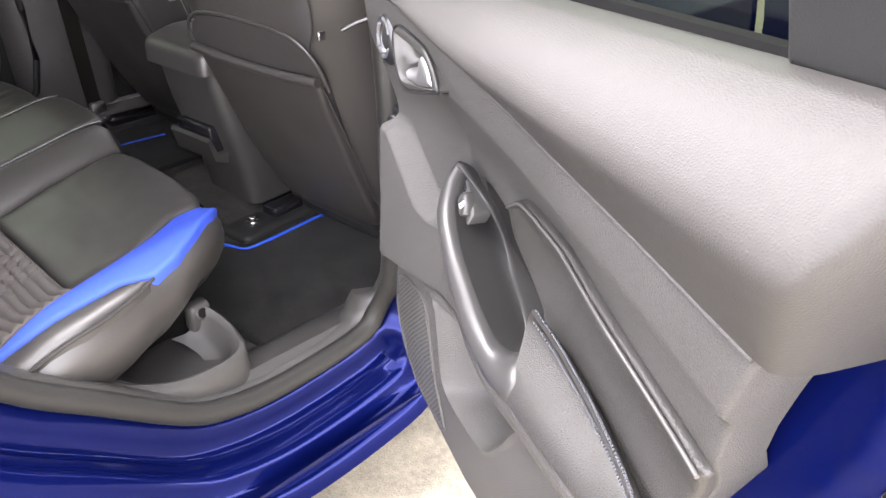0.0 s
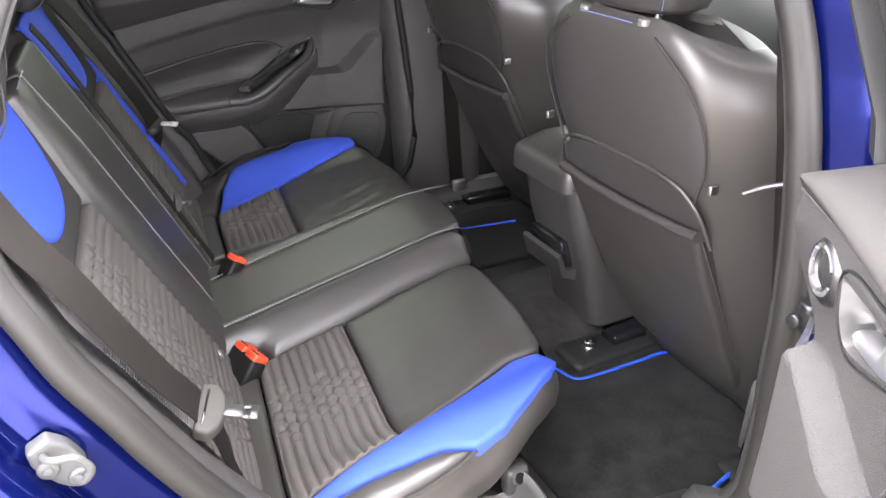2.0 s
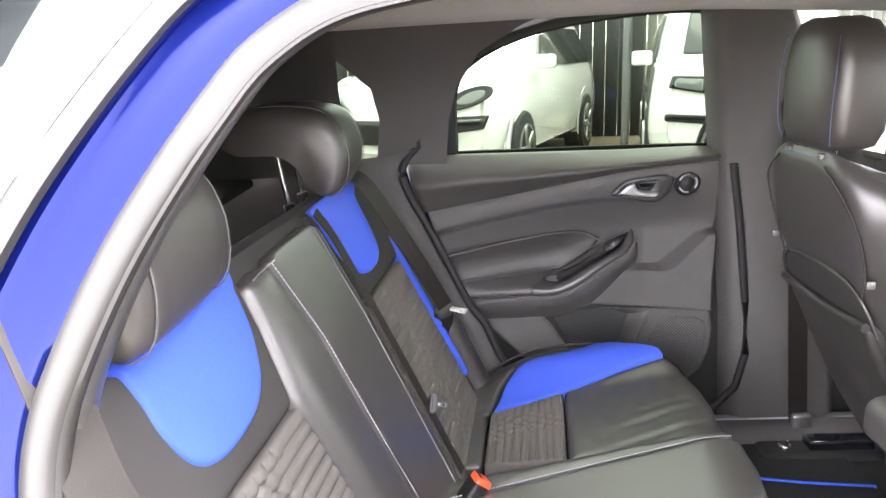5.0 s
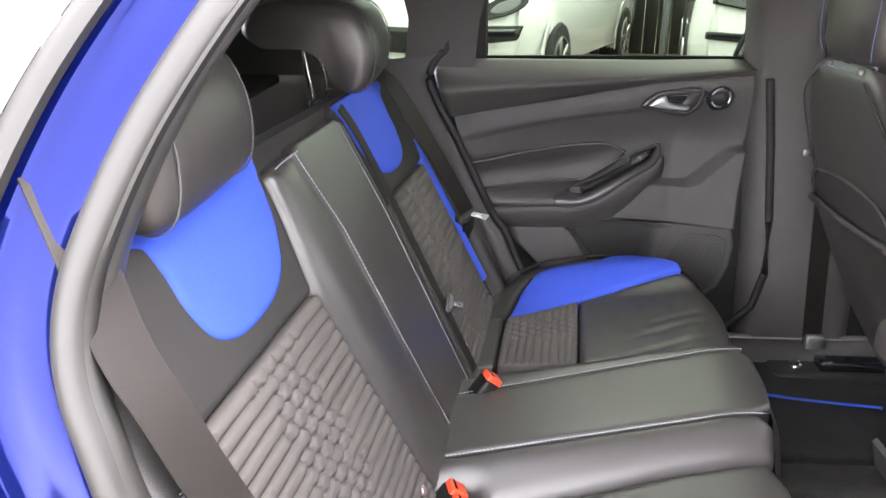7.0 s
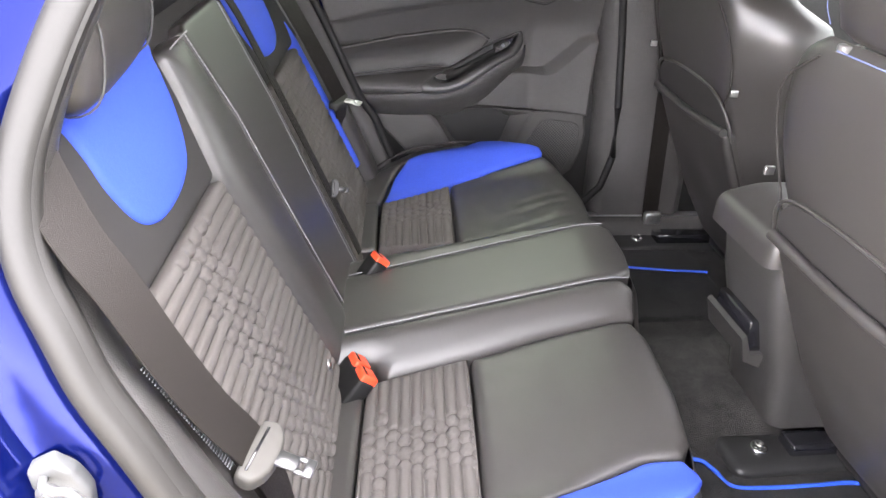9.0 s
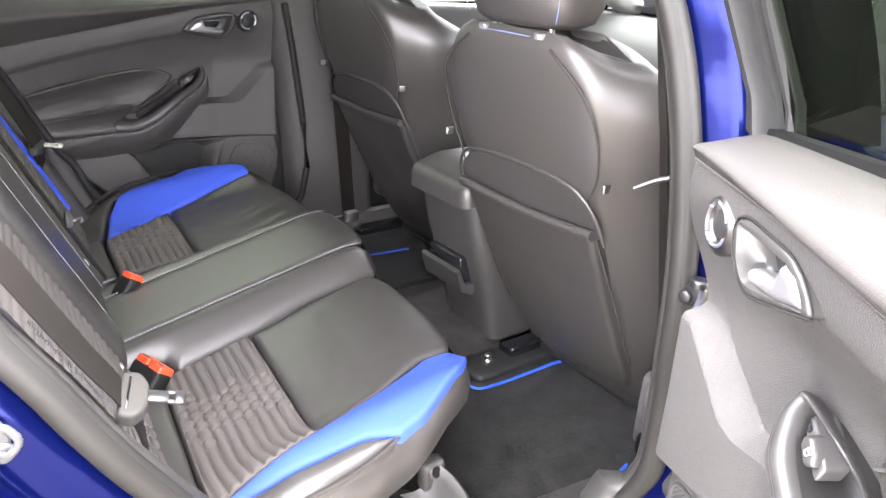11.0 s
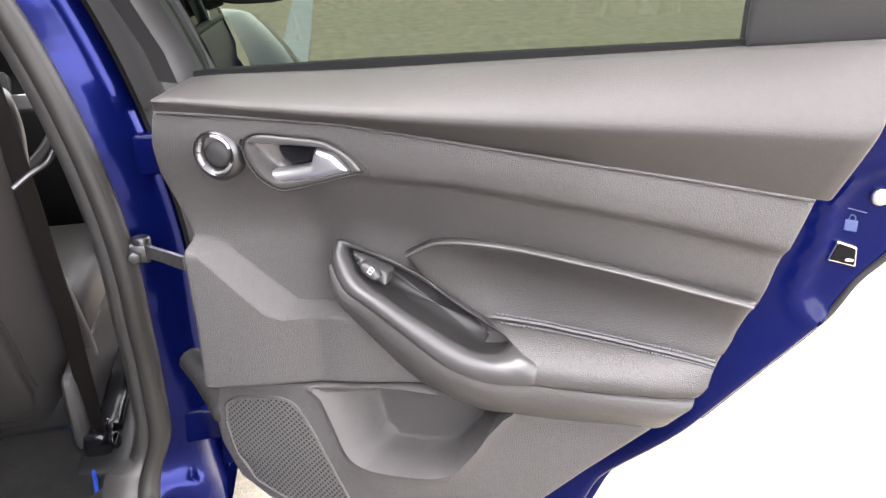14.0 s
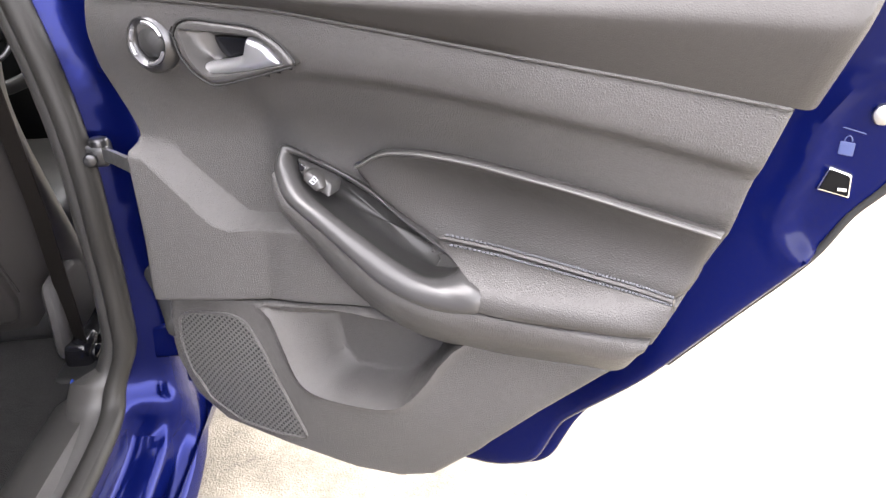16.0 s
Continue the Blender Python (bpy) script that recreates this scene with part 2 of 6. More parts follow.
def resample(loop, step):
    """A closed loop with points about step apart; corners stay."""
    out = []
    for i, p in enumerate(loop):
        q = loop[(i + 1) % len(loop)]
        d = math.dist(p, q)
        if d < 1e-6:
            continue
        m = max(1, round(d / step))
        out += [(p[0] + (q[0] - p[0]) * j / m, p[1] + (q[1] - p[1]) * j / m) for j in range(m)]
    return out


def border(pts, loop):
    """Distance of each point from a closed loop, and whether it lies inside."""
    P, A = np.array(pts, float), np.array(loop, float)
    B = np.roll(A, -1, 0)
    best, inside = np.full(len(P), 9e9), np.zeros(len(P), bool)
    for a, b in zip(A, B):
        ab = b - a
        s = np.clip(((P - a) @ ab) / max(ab @ ab, 1e-12), 0, 1)
        best = np.minimum(best, np.hypot(*(P - a - s[:, None] * ab).T))
        cross = (a[1] > P[:, 1]) != (b[1] > P[:, 1])
        if a[1] != b[1]:
            inside ^= cross & (P[:, 0] < (b[0] - a[0]) * (P[:, 1] - a[1]) / (b[1] - a[1]) + a[0])
    return best, inside


def pillow(loop, place, base=0.0, h=0.01, edge=0.01, step=0.014, skirt=0.0, relief=None, lines=()):
    """A padded panel: the loop (a, b) filled, raised by h over its border's width edge, with a skirt down its sides. place(a, b, d) gives the world."""
    from mathutils.geometry import delaunay_2d_cdt
    loop = resample(loop, step)
    n = len(loop)
    pts = list(loop)
    fbase = base if callable(base) else (lambda a, b: base)
    A = np.array(loop)
    T = np.roll(A, -1, 0) - np.roll(A, 1, 0)
    T /= np.maximum(np.hypot(*T.T), 1e-9)[:, None]
    Nn = np.stack([-T[:, 1], T[:, 0]], 1)
    for q in (0.1, 0.3, 0.62, 1.0):
        for sgn in (1, -1):
            C = A + sgn * Nn * edge * q
            d, ins = border(C, loop)
            pts += [tuple(c) for c, dd, i in zip(C, d, ins) if i and dd > edge * q * 0.93]
    edges = [(i, (i + 1) % n) for i in range(n)]
    near = []
    for line in lines:
        line = resample(line, step * 0.7)
        k0 = len(pts)
        pts += line
        edges += [(k0 + i, k0 + (i + 1) % len(line)) for i in range(len(line))]
        L = np.array(line)
        Tl = np.roll(L, -1, 0) - np.roll(L, 1, 0)
        Tl /= np.maximum(np.hypot(*Tl.T), 1e-9)[:, None]
        for q in (-0.002, 0.003, 0.006, 0.010, 0.014):
            for sgn in ((1, -1) if q > 0 else (1, -1)):
                C = L + sgn * np.stack([-Tl[:, 1], Tl[:, 0]], 1) * abs(q)
                dl, il = border(C, line)
                do, io = border(C, loop)
                pts += [tuple(c) for c, a, b, e_, f_ in zip(C, dl, il, do, io) if a > abs(q) * 0.93 and f_ and e_ > 0.003 and b == (q > 0)]
        near.append(line)
    lo, hi = A.min(0), A.max(0)
    g = [(lo[0] + step * (i + 0.5 * (j % 2)), lo[1] + step * 0.87 * j) for j in range(int((hi[1] - lo[1]) / step / 0.87) + 2) for i in range(int((hi[0] - lo[0]) / step) + 2)]
    d, ins = border(g, loop)
    free = np.full(len(g), 9e9)
    for line in near:
        dl, il = border(g, line)
        free = np.minimum(free, np.where(il, np.maximum(dl - 0.014, 0.0), np.maximum(dl - 0.002, 0.0)))
    pts += [p for p, dd, i, fr_ in zip(g, d, ins, free) if i and dd > edge + 0.4 * step and fr_ > 0.3 * step]
    r = delaunay_2d_cdt([Vector(p) for p in pts], edges, [], 1, 1e-6)
    V = [(v.x, v.y) for v in r[0]]
    dist, _ = border(V, loop)
    bm = bmesh.new()
    verts = []
    for (a, b), dd in zip(V, dist):
        q = min(1.0, dd / edge)
        z = fbase(a, b) + h * math.sqrt(max(0.0, 1 - (1 - q) ** 2))
        if relief:
            z += relief(a, b, dd)
        verts.append(bm.verts.new(place(a, b, z)))
    uv = bm.loops.layers.uv.new("UVMap")
    flat = {v: p for v, p in zip(verts, V)}
    for f in r[2]:
        try:
            face = bm.faces.new([verts[i] for i in f])
            for lp in face.loops:
                lp[uv].uv = flat[lp.vert]
        except ValueError:
            pass
    if skirt:
        rim = [e for e in bm.edges if e.is_boundary]
        low = {}
        for v, (a, b) in zip(verts, V):
            if any(e.is_boundary for e in v.link_edges):
                low[v] = bm.verts.new(place(a, b, fbase(a, b) - skirt))
        for e in rim:
            a, b = e.verts
            if a in low and b in low:
                bm.faces.new((a, b, low[b], low[a]))
    loose = [v for v in bm.verts if not v.link_faces]
    if loose:
        bmesh.ops.delete(bm, geom=loose, context="VERTS")
    bmesh.ops.recalc_face_normals(bm, faces=bm.faces)
    return bm


def loft(rings, closed_rings=True, caps=True, closed_path=False):
    """A skin over rings of equally many points."""
    bm = bmesh.new()
    R = [[bm.verts.new(p) for p in ring] for ring in rings]
    k = len(R[0])
    for i in range(len(R) if closed_path else len(R) - 1):
        a, b = R[i], R[(i + 1) % len(R)]
        for j in range(k if closed_rings else k - 1):
            bm.faces.new((a[j], a[(j + 1) % k], b[(j + 1) % k], b[j]))
    if caps and closed_rings and not closed_path:
        bm.faces.new(R[0][::-1])
        bm.faces.new(R[-1])
    bmesh.ops.recalc_face_normals(bm, faces=bm.faces)
    return bm


def tube(path, r, k=10, closed=False, squash=1.0, up=(0, 0, 1)):
    """A round or flat bar along a path; r one radius or one a point."""
    P = [Vector(p) for p in path]
    n, rings = len(P), []
    for i, p in enumerate(P):
        a = P[(i - 1) % n] if closed or i > 0 else p
        b = P[(i + 1) % n] if closed or i < n - 1 else p
        t = (b - a).normalized()
        s = t.cross(Vector(up))
        if s.length < 1e-3:
            s = t.cross(Vector((1, 0, 0)))
        s.normalize()
        u = s.cross(t)
        ri = r[i] if isinstance(r, (list, tuple)) else r
        rings.append([p + s * (ri * math.cos(2 * math.pi * j / k)) + u * (ri * squash * math.sin(2 * math.pi * j / k)) for j in range(k)])
    return loft(rings, closed_path=closed)


def band(path, across, width, thick):
    """A flat strap: width along the direction across (one, or one a point)."""
    rings = []
    P = [Vector(p) for p in path]
    for i, p in enumerate(P):
        t = (P[min(i + 1, len(P) - 1)] - P[max(i - 1, 0)]).normalized()
        c = Vector(across[i] if isinstance(across[0], (tuple, list, Vector)) else across)
        c = (c - t * c.dot(t)).normalized()
        nrm = t.cross(c)
        rings.append([p + c * sx * width / 2 + nrm * sy * thick / 2 for sx, sy in ((-1, -1), (1, -1), (1, 1), (-1, 1))])
    return loft(rings)


def rbox(lo, hi, r=0.008, seg=2, m=None):
    """A box with rounded edges, from corner lo to corner hi, then moved by m."""
    bm = bmesh.new()
    bmesh.ops.create_cube(bm, size=1.0)
    c, s = (Vector(lo) + Vector(hi)) / 2, Vector(hi) - Vector(lo)
    for v in bm.verts:
        v.co = Vector((v.co.x * s.x, v.co.y * s.y, v.co.z * s.z)) + c
    if r:
        bmesh.ops.bevel(bm, geom=bm.edges[:], offset=r, segments=seg, profile=0.5, affect="EDGES")
    if m:
        bm.transform(m)
    return bm


def disc(center, axis, r, h, k=24, bevel=0.0):
    """A short round pin with its base at center."""
    q = Vector(axis).to_track_quat("Z", "Y").to_matrix().to_4x4()
    b = bevel or 0.0
    rings = [[Matrix.Translation(center) @ q @ Vector((rr * math.cos(2 * math.pi * j / k), rr * math.sin(2 * math.pi * j / k), z)) for j in range(k)]
             for rr, z in ((r, 0), (r, h - b), (r - b * 0.3, h - b * 0.3), (r - b, h))]
    return loft(rings)


def merge(*bms):
    out = bmesh.new()
    for b in bms:
        me = bpy.data.meshes.new("tmp")
        b.to_mesh(me)
        b.free()
        out.from_mesh(me)
        bpy.data.meshes.remove(me)
    return out


def smooth01(t):
    t = min(1.0, max(0.0, t))
    return t * t * (3 - 2 * t)


def lerp_table(x, table):
    """A value between the rows (x, y) of a table."""
    if x <= table[0][0]:
        return table[0][1]
    for (a, va), (b, vb) in zip(table, table[1:]):
        if x <= b:
            return va + (vb - va) * (x - a) / (b - a)
    return table[-1][1]


MID = 0.913  # the car's centre line


# ---- ground ----
def ground_z(x, y):
    return 0.075 * max(0.0, x - 4.5) if x < 40 else 0.075 * 35.5


xs = [-300, -60, -20, -8, -3, 0, 2, 3.5, 4.5, 6, 8, 11, 15, 20, 26, 33, 40, 60, 120, 300]
ys = [-300, -60, -25, -12, -6, -3, 0, 3, 6, 9, 12, 15, 22, 40, 90, 300]
bm = bmesh.new()
vs = [[bm.verts.new((x, y, ground_z(x, y))) for y in ys] for x in xs]
for i in range(len(xs) - 1):
    for j in range(len(ys) - 1):
        bm.faces.new((vs[i][j], vs[i + 1][j], vs[i + 1][j + 1], vs[i][j + 1]))
tagged(part("ground", bm, CONCRETE), "pale worn concrete yard with fine grit", "ground", kind="structure")



# ---- the car's body round the open doorway ----
def side_at(x, z):
    """How far in the body's near side stands; the car stands a little askew, and leans in more towards its rear."""
    back = smooth01(-x / 0.6)
    up = max(0.0, z - 0.7)
    pillar = smooth01((x + 0.12) / 0.12) * smooth01((0.16 - x) / 0.05) * smooth01((z - 0.37) / 0.1) * smooth01((1.32 - z) / 0.2)
    return 0.115 - 0.028 * pillar - 0.11 * (x - 0.06) + (1 - back) * 0.39 * up ** 1.7 + back * 0.75 * up ** 1.9


LOOP = catmull([(-0.70, 1.285), (-0.735, 1.24), (-0.77, 1.185), (-0.80, 1.13), (-0.825, 1.07), (-0.84, 1.02), (-0.842, 0.975), (-0.833, 0.935), (-0.815, 0.895), (-0.795, 0.85), (-0.765, 0.80), (-0.735, 0.745), (-0.69, 0.67), (-0.604, 0.548),
                (-0.50, 0.458), (-0.386, 0.366), (-0.321, 0.335), (-0.228, 0.319), (-0.106, 0.322), (-0.010, 0.338), (0.026, 0.385), (0.037, 0.46), (0.039, 0.58), (0.030, 0.70), (0.035, 0.90), (0.037, 1.0), (0.033, 1.1), (0.005, 1.25), (-0.065, 1.335),
                (-0.25, 1.36), (-0.42, 1.36), (-0.56, 1.345), (-0.64, 1.325)], 5, True)


def frame_ring(section, only=None):
    """Sweep a section of (outwards in the doorway's plane, across the car) round the doorway; section may depend on (x, z, nx, nz)."""
    rings, n = [], len(LOOP)
    first = n // 2 if only else 0
    for k in range(n):
        i = (k + first) % n
        x, z = LOOP[i]
        a, b = LOOP[i - 1], LOOP[(i + 1) % n]
        t = Vector((b[0] - a[0], b[1] - a[1])).normalized()
        nx, nz = t.y, -t.x
        if (nx * (x + 0.36) + nz * (z - 0.85)) < 0:
            nx, nz = -nx, -nz
        if only and not only(x, z, nx, nz):
            continue
        ring = []
        for o, dy in (section(x, z, nx, nz) if callable(section) else section):
            zz = z + nz * o
            ring.append((x + nx * o, side_at(x + nx * o, zz) + dy, zz))
        rings.append(ring)
    return rings


def paint_section(x, z, nx, nz):
    """The painted flange: a plain land, then steps down to the outer skin; the sill steps twice."""
    low = smooth01((-nz - 0.3) / 0.5)
    front = smooth01((nx - 0.4) / 0.4)
    rows = [(-0.006, 0.03), (0.002, 0.008), (0.012, 0.002), (0.03, -0.001), (0.048, -0.003), (0.056, -0.008), (0.060, -0.02), (0.062, -0.036), (0.068, -0.044), (0.078, -0.047), (0.10, -0.052), (0.108, -0.058), (0.112, -0.07), (0.120, -0.076), (0.15, -0.08)]
    k = 1.0
    if nx > 0.0:
        side = [(-0.006, 0.03), (0.0, 0.014), (0.004, 0.002), (0.007, -0.010), (0.012, -0.022), (0.016, -0.032), (0.020, -0.042), (0.026, -0.051), (0.033, -0.058), (0.042, -0.064), (0.054, -0.068), (0.07, -0.070), (0.10, -0.070), (0.14, -0.068), (0.20, -0.066)]
        rows = [(a * (1 - front) + c * front, b * (1 - front) + d * front) for (a, b), (c, d) in zip(rows, side)]
    if nx < 0.3 and z > 0.93:
        rows = [(min(o, 0.060), max(dy, -0.024)) for o, dy in rows]
    return [(o * k, dy * (1.0 + 0.25 * low)) for o, dy in rows]


car = thing("car_body", (0, 0, 0), "glossy blue hatchback body with the rear door open", "car body")
part("door_frame", loft(frame_ring(paint_section), False, False, True), PAINT_FRAME, car, "glossy blue painted door frame")
part("door_seal", loft(frame_ring([(-0.013 + 0.016 * math.cos(a), 0.005 + 0.014 * math.sin(a)) for a in [2 * math.pi * j / 12 for j in range(12)]]), True, False, True), SEAL, car, "thick grey rubber door seal")
part("seal_lip", loft(frame_ring([(-0.026 + 0.006 * math.cos(a), 0.010 + 0.012 * math.sin(a)) for a in [2 * math.pi * j / 8 for j in range(8)]]), True, False, True), SEAL, car)
def liner_section(x, z, nx, nz):
    k = 0.30
    if nx > 0.4 and z > 0.4:
        return [(-0.016, 0.022), (-0.018, 0.022), (-0.019, 0.027), (-0.017, 0.034), (-0.010, 0.042), (0.006, 0.050)]
    return [(-0.020, 0.022), (-0.026, 0.022), (-0.030, 0.028), (-0.031, 0.035 + 0.03 * k), (-0.028, 0.035 + 0.09 * k), (-0.018, 0.035 + 0.14 * k)]


def rear_top(x, z, nx, nz):
    return nx < 0.35 and z > 0.92 and x < 0.0


part("gutter_strip", loft(frame_ring([(0.058, -0.02), (0.060, -0.032), (0.070, -0.036), (0.082, -0.034), (0.086, -0.026)], rear_top), False, False), SEAL, car, "grey rubber gutter strip")
part("quarter_glass", loft(frame_ring([(0.085, -0.03), (0.12, -0.032), (0.2, -0.034), (0.3, -0.036)], lambda x, z, nx, nz: nx < -0.6 and z > 0.92), False, False), DARK_GLASS, car, "glossy black quarter panel reflecting the sky")
part("inner_liner", loft(frame_ring(liner_section), False, False, True), TRIM_DARK, car, "grey plastic liner inside the doorway")
part("outer_weatherstrip", loft(frame_ring([(0.036 + 0.006 * math.cos(a), -0.004 + 0.006 * math.sin(a)) for a in [2 * math.pi * j / 8 for j in range(8)]], lambda x, z, nx, nz: nx > 0.55 and z > 0.93), True, True), RUBBER, car, "black rubber strip up the pillar")

# Added near-black sheet; its colour stands in for the shade behind the pillar.
part("pillar_gap_shade", loft(frame_ring([(0.040, -0.067), (0.042, -0.073), (0.06, -0.076), (0.08, -0.078), (0.11, -0.079)], lambda x, z, nx, nz: nx > 0.62 and 0.46 < z < 1.29), False, False), GAP, car, "near-black strip painting the shade behind the pillar edge")

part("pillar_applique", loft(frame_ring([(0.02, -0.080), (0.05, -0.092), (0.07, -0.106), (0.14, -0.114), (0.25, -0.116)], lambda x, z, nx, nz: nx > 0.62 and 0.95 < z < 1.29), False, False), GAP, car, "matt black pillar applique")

# latch striker on the rear of the frame: a six-sided plate, two bolts and a bail
sm = Matrix.Translation((-0.806, 0.206, 0.785)) @ Matrix.Rotation(radians(-28), 4, "Y") @ Matrix.Scale(0.82, 4)


def on_plate(a, b, d):
    return sm @ Vector((a, -d, b))


striker = part("striker_plate", pillow(rounded([(-0.014, 0.034), (0.012, 0.034), (0.021, 0.012), (0.021, -0.016), (0.010, -0.038), (-0.012, -0.038), (-0.022, -0.014), (-0.022, 0.014)], 0.004), on_plate, 0.0, 0.006, 0.004, 0.006, skirt=0.012), ZINC, car, "bright zinc door striker plate")
part("striker_bail", tube([on_plate(*v) for v in catmull([(-0.004, 0.020, 0.0), (0.000, 0.022, 0.016), (0.012, 0.022, 0.030), (0.028, 0.014, 0.034), (0.031, 0.000, 0.034), (0.028, -0.014, 0.032), (0.010, -0.024, 0.024), (-0.004, -0.022, 0.0)], 5)], 0.0036, 10), ZINC, striker, "bent zinc bail")
for a, b in ((-0.010, 0.004), (0.004, -0.028)):
    part("screw", merge(disc(on_plate(a, b, 0.006), sm.to_3x3() @ Vector((0, -1, 0)), 0.010, 0.005, 18, 0.003), disc(on_plate(a, b, 0.011), sm.to_3x3() @ Vector((0, -1, 0)), 0.005, 0.003, 6, 0.001)), ZINC, striker)

# check strap, hinge, bolt and cable bellows on the front pillar
strap = part("check_strap_bracket", merge(rbox((0.008, 0.066, 0.752), (0.045, 0.10, 0.785), 0.006), disc((0.012, 0.075, 0.784), (0, 0, 1), 0.013, 0.010, 16, 0.003), disc((0.008, 0.088, 0.766), (-1, -0.2, 0), 0.009, 0.01, 16, 0.002)), DARK_CHROME, car, "dark bright-edged check strap bracket")
part("check_strap", band([(0.02, 0.075, 0.770), (-0.03, 0.045, 0.778), (-0.10, 0.008, 0.79)], (0, 0, 1), 0.018, 0.006), STEEL, strap)
part("pillar_bolt", disc((0.052, 0.086, 0.668), (-1, -0.2, 0), 0.008, 0.004, 16, 0.002), STEEL, car)
for z in (0.90, 0.44):
    part("hinge", merge(rbox((0.05, 0.0, z - 0.03), (0.085, 0.07, z + 0.03), 0.006), tube([(0.045, 0.0, z - 0.04), (0.045, 0.0, z + 0.04)], 0.012, 12), rbox((-0.03, -0.02, z - 0.025), (0.045, 0.005, z + 0.025), 0.004)), PAINT, car, "blue door hinge")
bell = [(0.05, 0.04, 0.57), (0.01, 0.02, 0.56), (-0.04, 0.0, 0.55), (-0.09, -0.015, 0.55)]
path = catmull(bell, 12)
part("cable_bellows", tube(path, [0.017 + 0.004 * (i % 2) for i in range(len(path))], 12), RUBBER, car, "ribbed rubber cable bellows")

# quarter panel, roof and rear of the shell
part("roof_skin", loft([[(x, y, 1.45 + 0.03 * (1 - ((y - MID) / 0.6) ** 2) - 0.02 * ((x + 0.4) / 1.2) ** 2) for y in np.linspace(side_at(x, 1.37) - 0.02, 1.52, 14)] for x in np.linspace(-1.6, 0.75, 16)], False, False), PAINT, car)
part("quarter_panel", loft([[(x, side_at(x, z) - 0.085, z) for z in np.linspace(0.25, 1.32, 18)] for x in np.linspace(-0.965, -1.9, 12)], False, False), PAINT, car)
part("sill_skirt", loft([[(x, side_at(x, 0.3) - y, z) for y, z in ((0.095, 0.24), (0.085, 0.2), (0.07, 0.16), (0.0, 0.15))] for x in (-0.45, -0.1, 0.3, 1.2)], False, False), PAINT, car)
part("rear_window", loft([[(x, y + (0.06 if y < MID else -0.06) * k, z) for y in np.linspace(0.33, 1.50, 8)] for x, z, k in ((-1.60, 1.44, 1.0), (-1.76, 1.24, 0.5), (-1.90, 1.02, 0.0))], False, False), DARK_GLASS, car, "dark tailgate glass")
part("quarter_top", loft([[(x, side_at(x, 1.32) - 0.085 + q * 0.09, 1.31 + 0.14 * q) for q in (0, 0.35, 0.7, 1.0)] for x in np.linspace(-0.93, -1.62, 8)], False, False), PAINT, car)
part("tail_skin", loft([[(x, y, z) for x, z in ((-1.90, 1.03), (-1.97, 0.9), (-2.0, 0.6), (-1.96, 0.3), (-1.9, 0.22))] for y in np.linspace(0.22, 1.69, 8)], False, False), PAINT, car)
part("far_body_side", loft([[(x, 1.695, z) for z in (0.2, 0.6, 0.99)] for x in (-1.9, 0.5, 1.9)], False, False), PLASTIC_DARK, car)
part("far_outer_skin", loft([[(x, 1.80 - 0.03 * abs(z - 0.65), z) for z in (0.2, 0.4, 0.6, 0.8, 0.98)] for x in np.linspace(-1.95, 2.2, 12)], False, False), PAINT, car)


# ---- doors ----
CREASE = [(-0.12, 1.0), (-0.032, 1.0), (0.02, 1.0), (0.158, 0.997), (0.285, 0.985), (0.402, 0.973), (0.511, 0.963), (0.633, 0.950), (0.7, 0.943)]
FOLD = [(-0.12, 1.012), (0.05, 1.008), (0.2, 1.008), (0.35, 1.009), (0.51, 1.011), (0.65, 1.011), (0.72, 1.012)]
PADTOP = [(-0.12, 1.016), (-0.07, 1.025), (-0.041, 1.032), (0.016, 1.036), (0.155, 1.045), (0.294, 1.057), (0.55, 1.078), (0.72, 1.092)]
LEDGE_TOP = [(-0.08, 0.853), (-0.031, 0.808), (0.042, 0.741), (0.062, 0.738), (0.16, 0.746), (0.7, 0.75)]
LEDGE_LOW = [(-0.08, 0.823), (-0.066, 0.81), (0.013, 0.728), (0.036, 0.721), (0.161, 0.734), (0.7, 0.735)]
SWEEP = [(0.1, 0.90), (0.138, 0.93), (0.207, 0.936), (0.274, 0.936), (0.337, 0.931), (0.428, 0.922), (0.515, 0.912), (0.619, 0.896), (0.7, 0.885)]


def door_base(u, w):
    """How far the trim stands into the cabin: a dish behind the armrest, a sloping ledge ahead of it."""
    below = lerp_table(u, CREASE) - w
    deep = lerp_table(u, [(-0.09, -0.045), (0.0, -0.064), (0.08, -0.084), (0.19, -0.078), (0.35, -0.068), (0.6, -0.016), (0.7, -0.01)])
    d = -0.004 + deep * smooth01((below - 0.015) / 0.16)
    top, low = lerp_table(u, LEDGE_TOP), lerp_table(u, LEDGE_LOW)
    d -= 0.017 * smooth01((u - 0.20) / 0.12) * math.sin(math.pi * min(1.0, max(0.0, (w - 0.735) / 0.108))) * smooth01((0.75 - u) / 0.2)
    d += 0.028 * min(1.0, max(0.0, (top - w) / (top - low))) * smooth01((0.826 - w) / 0.016) * smooth01((0.45 - u) / 0.25)
    return d


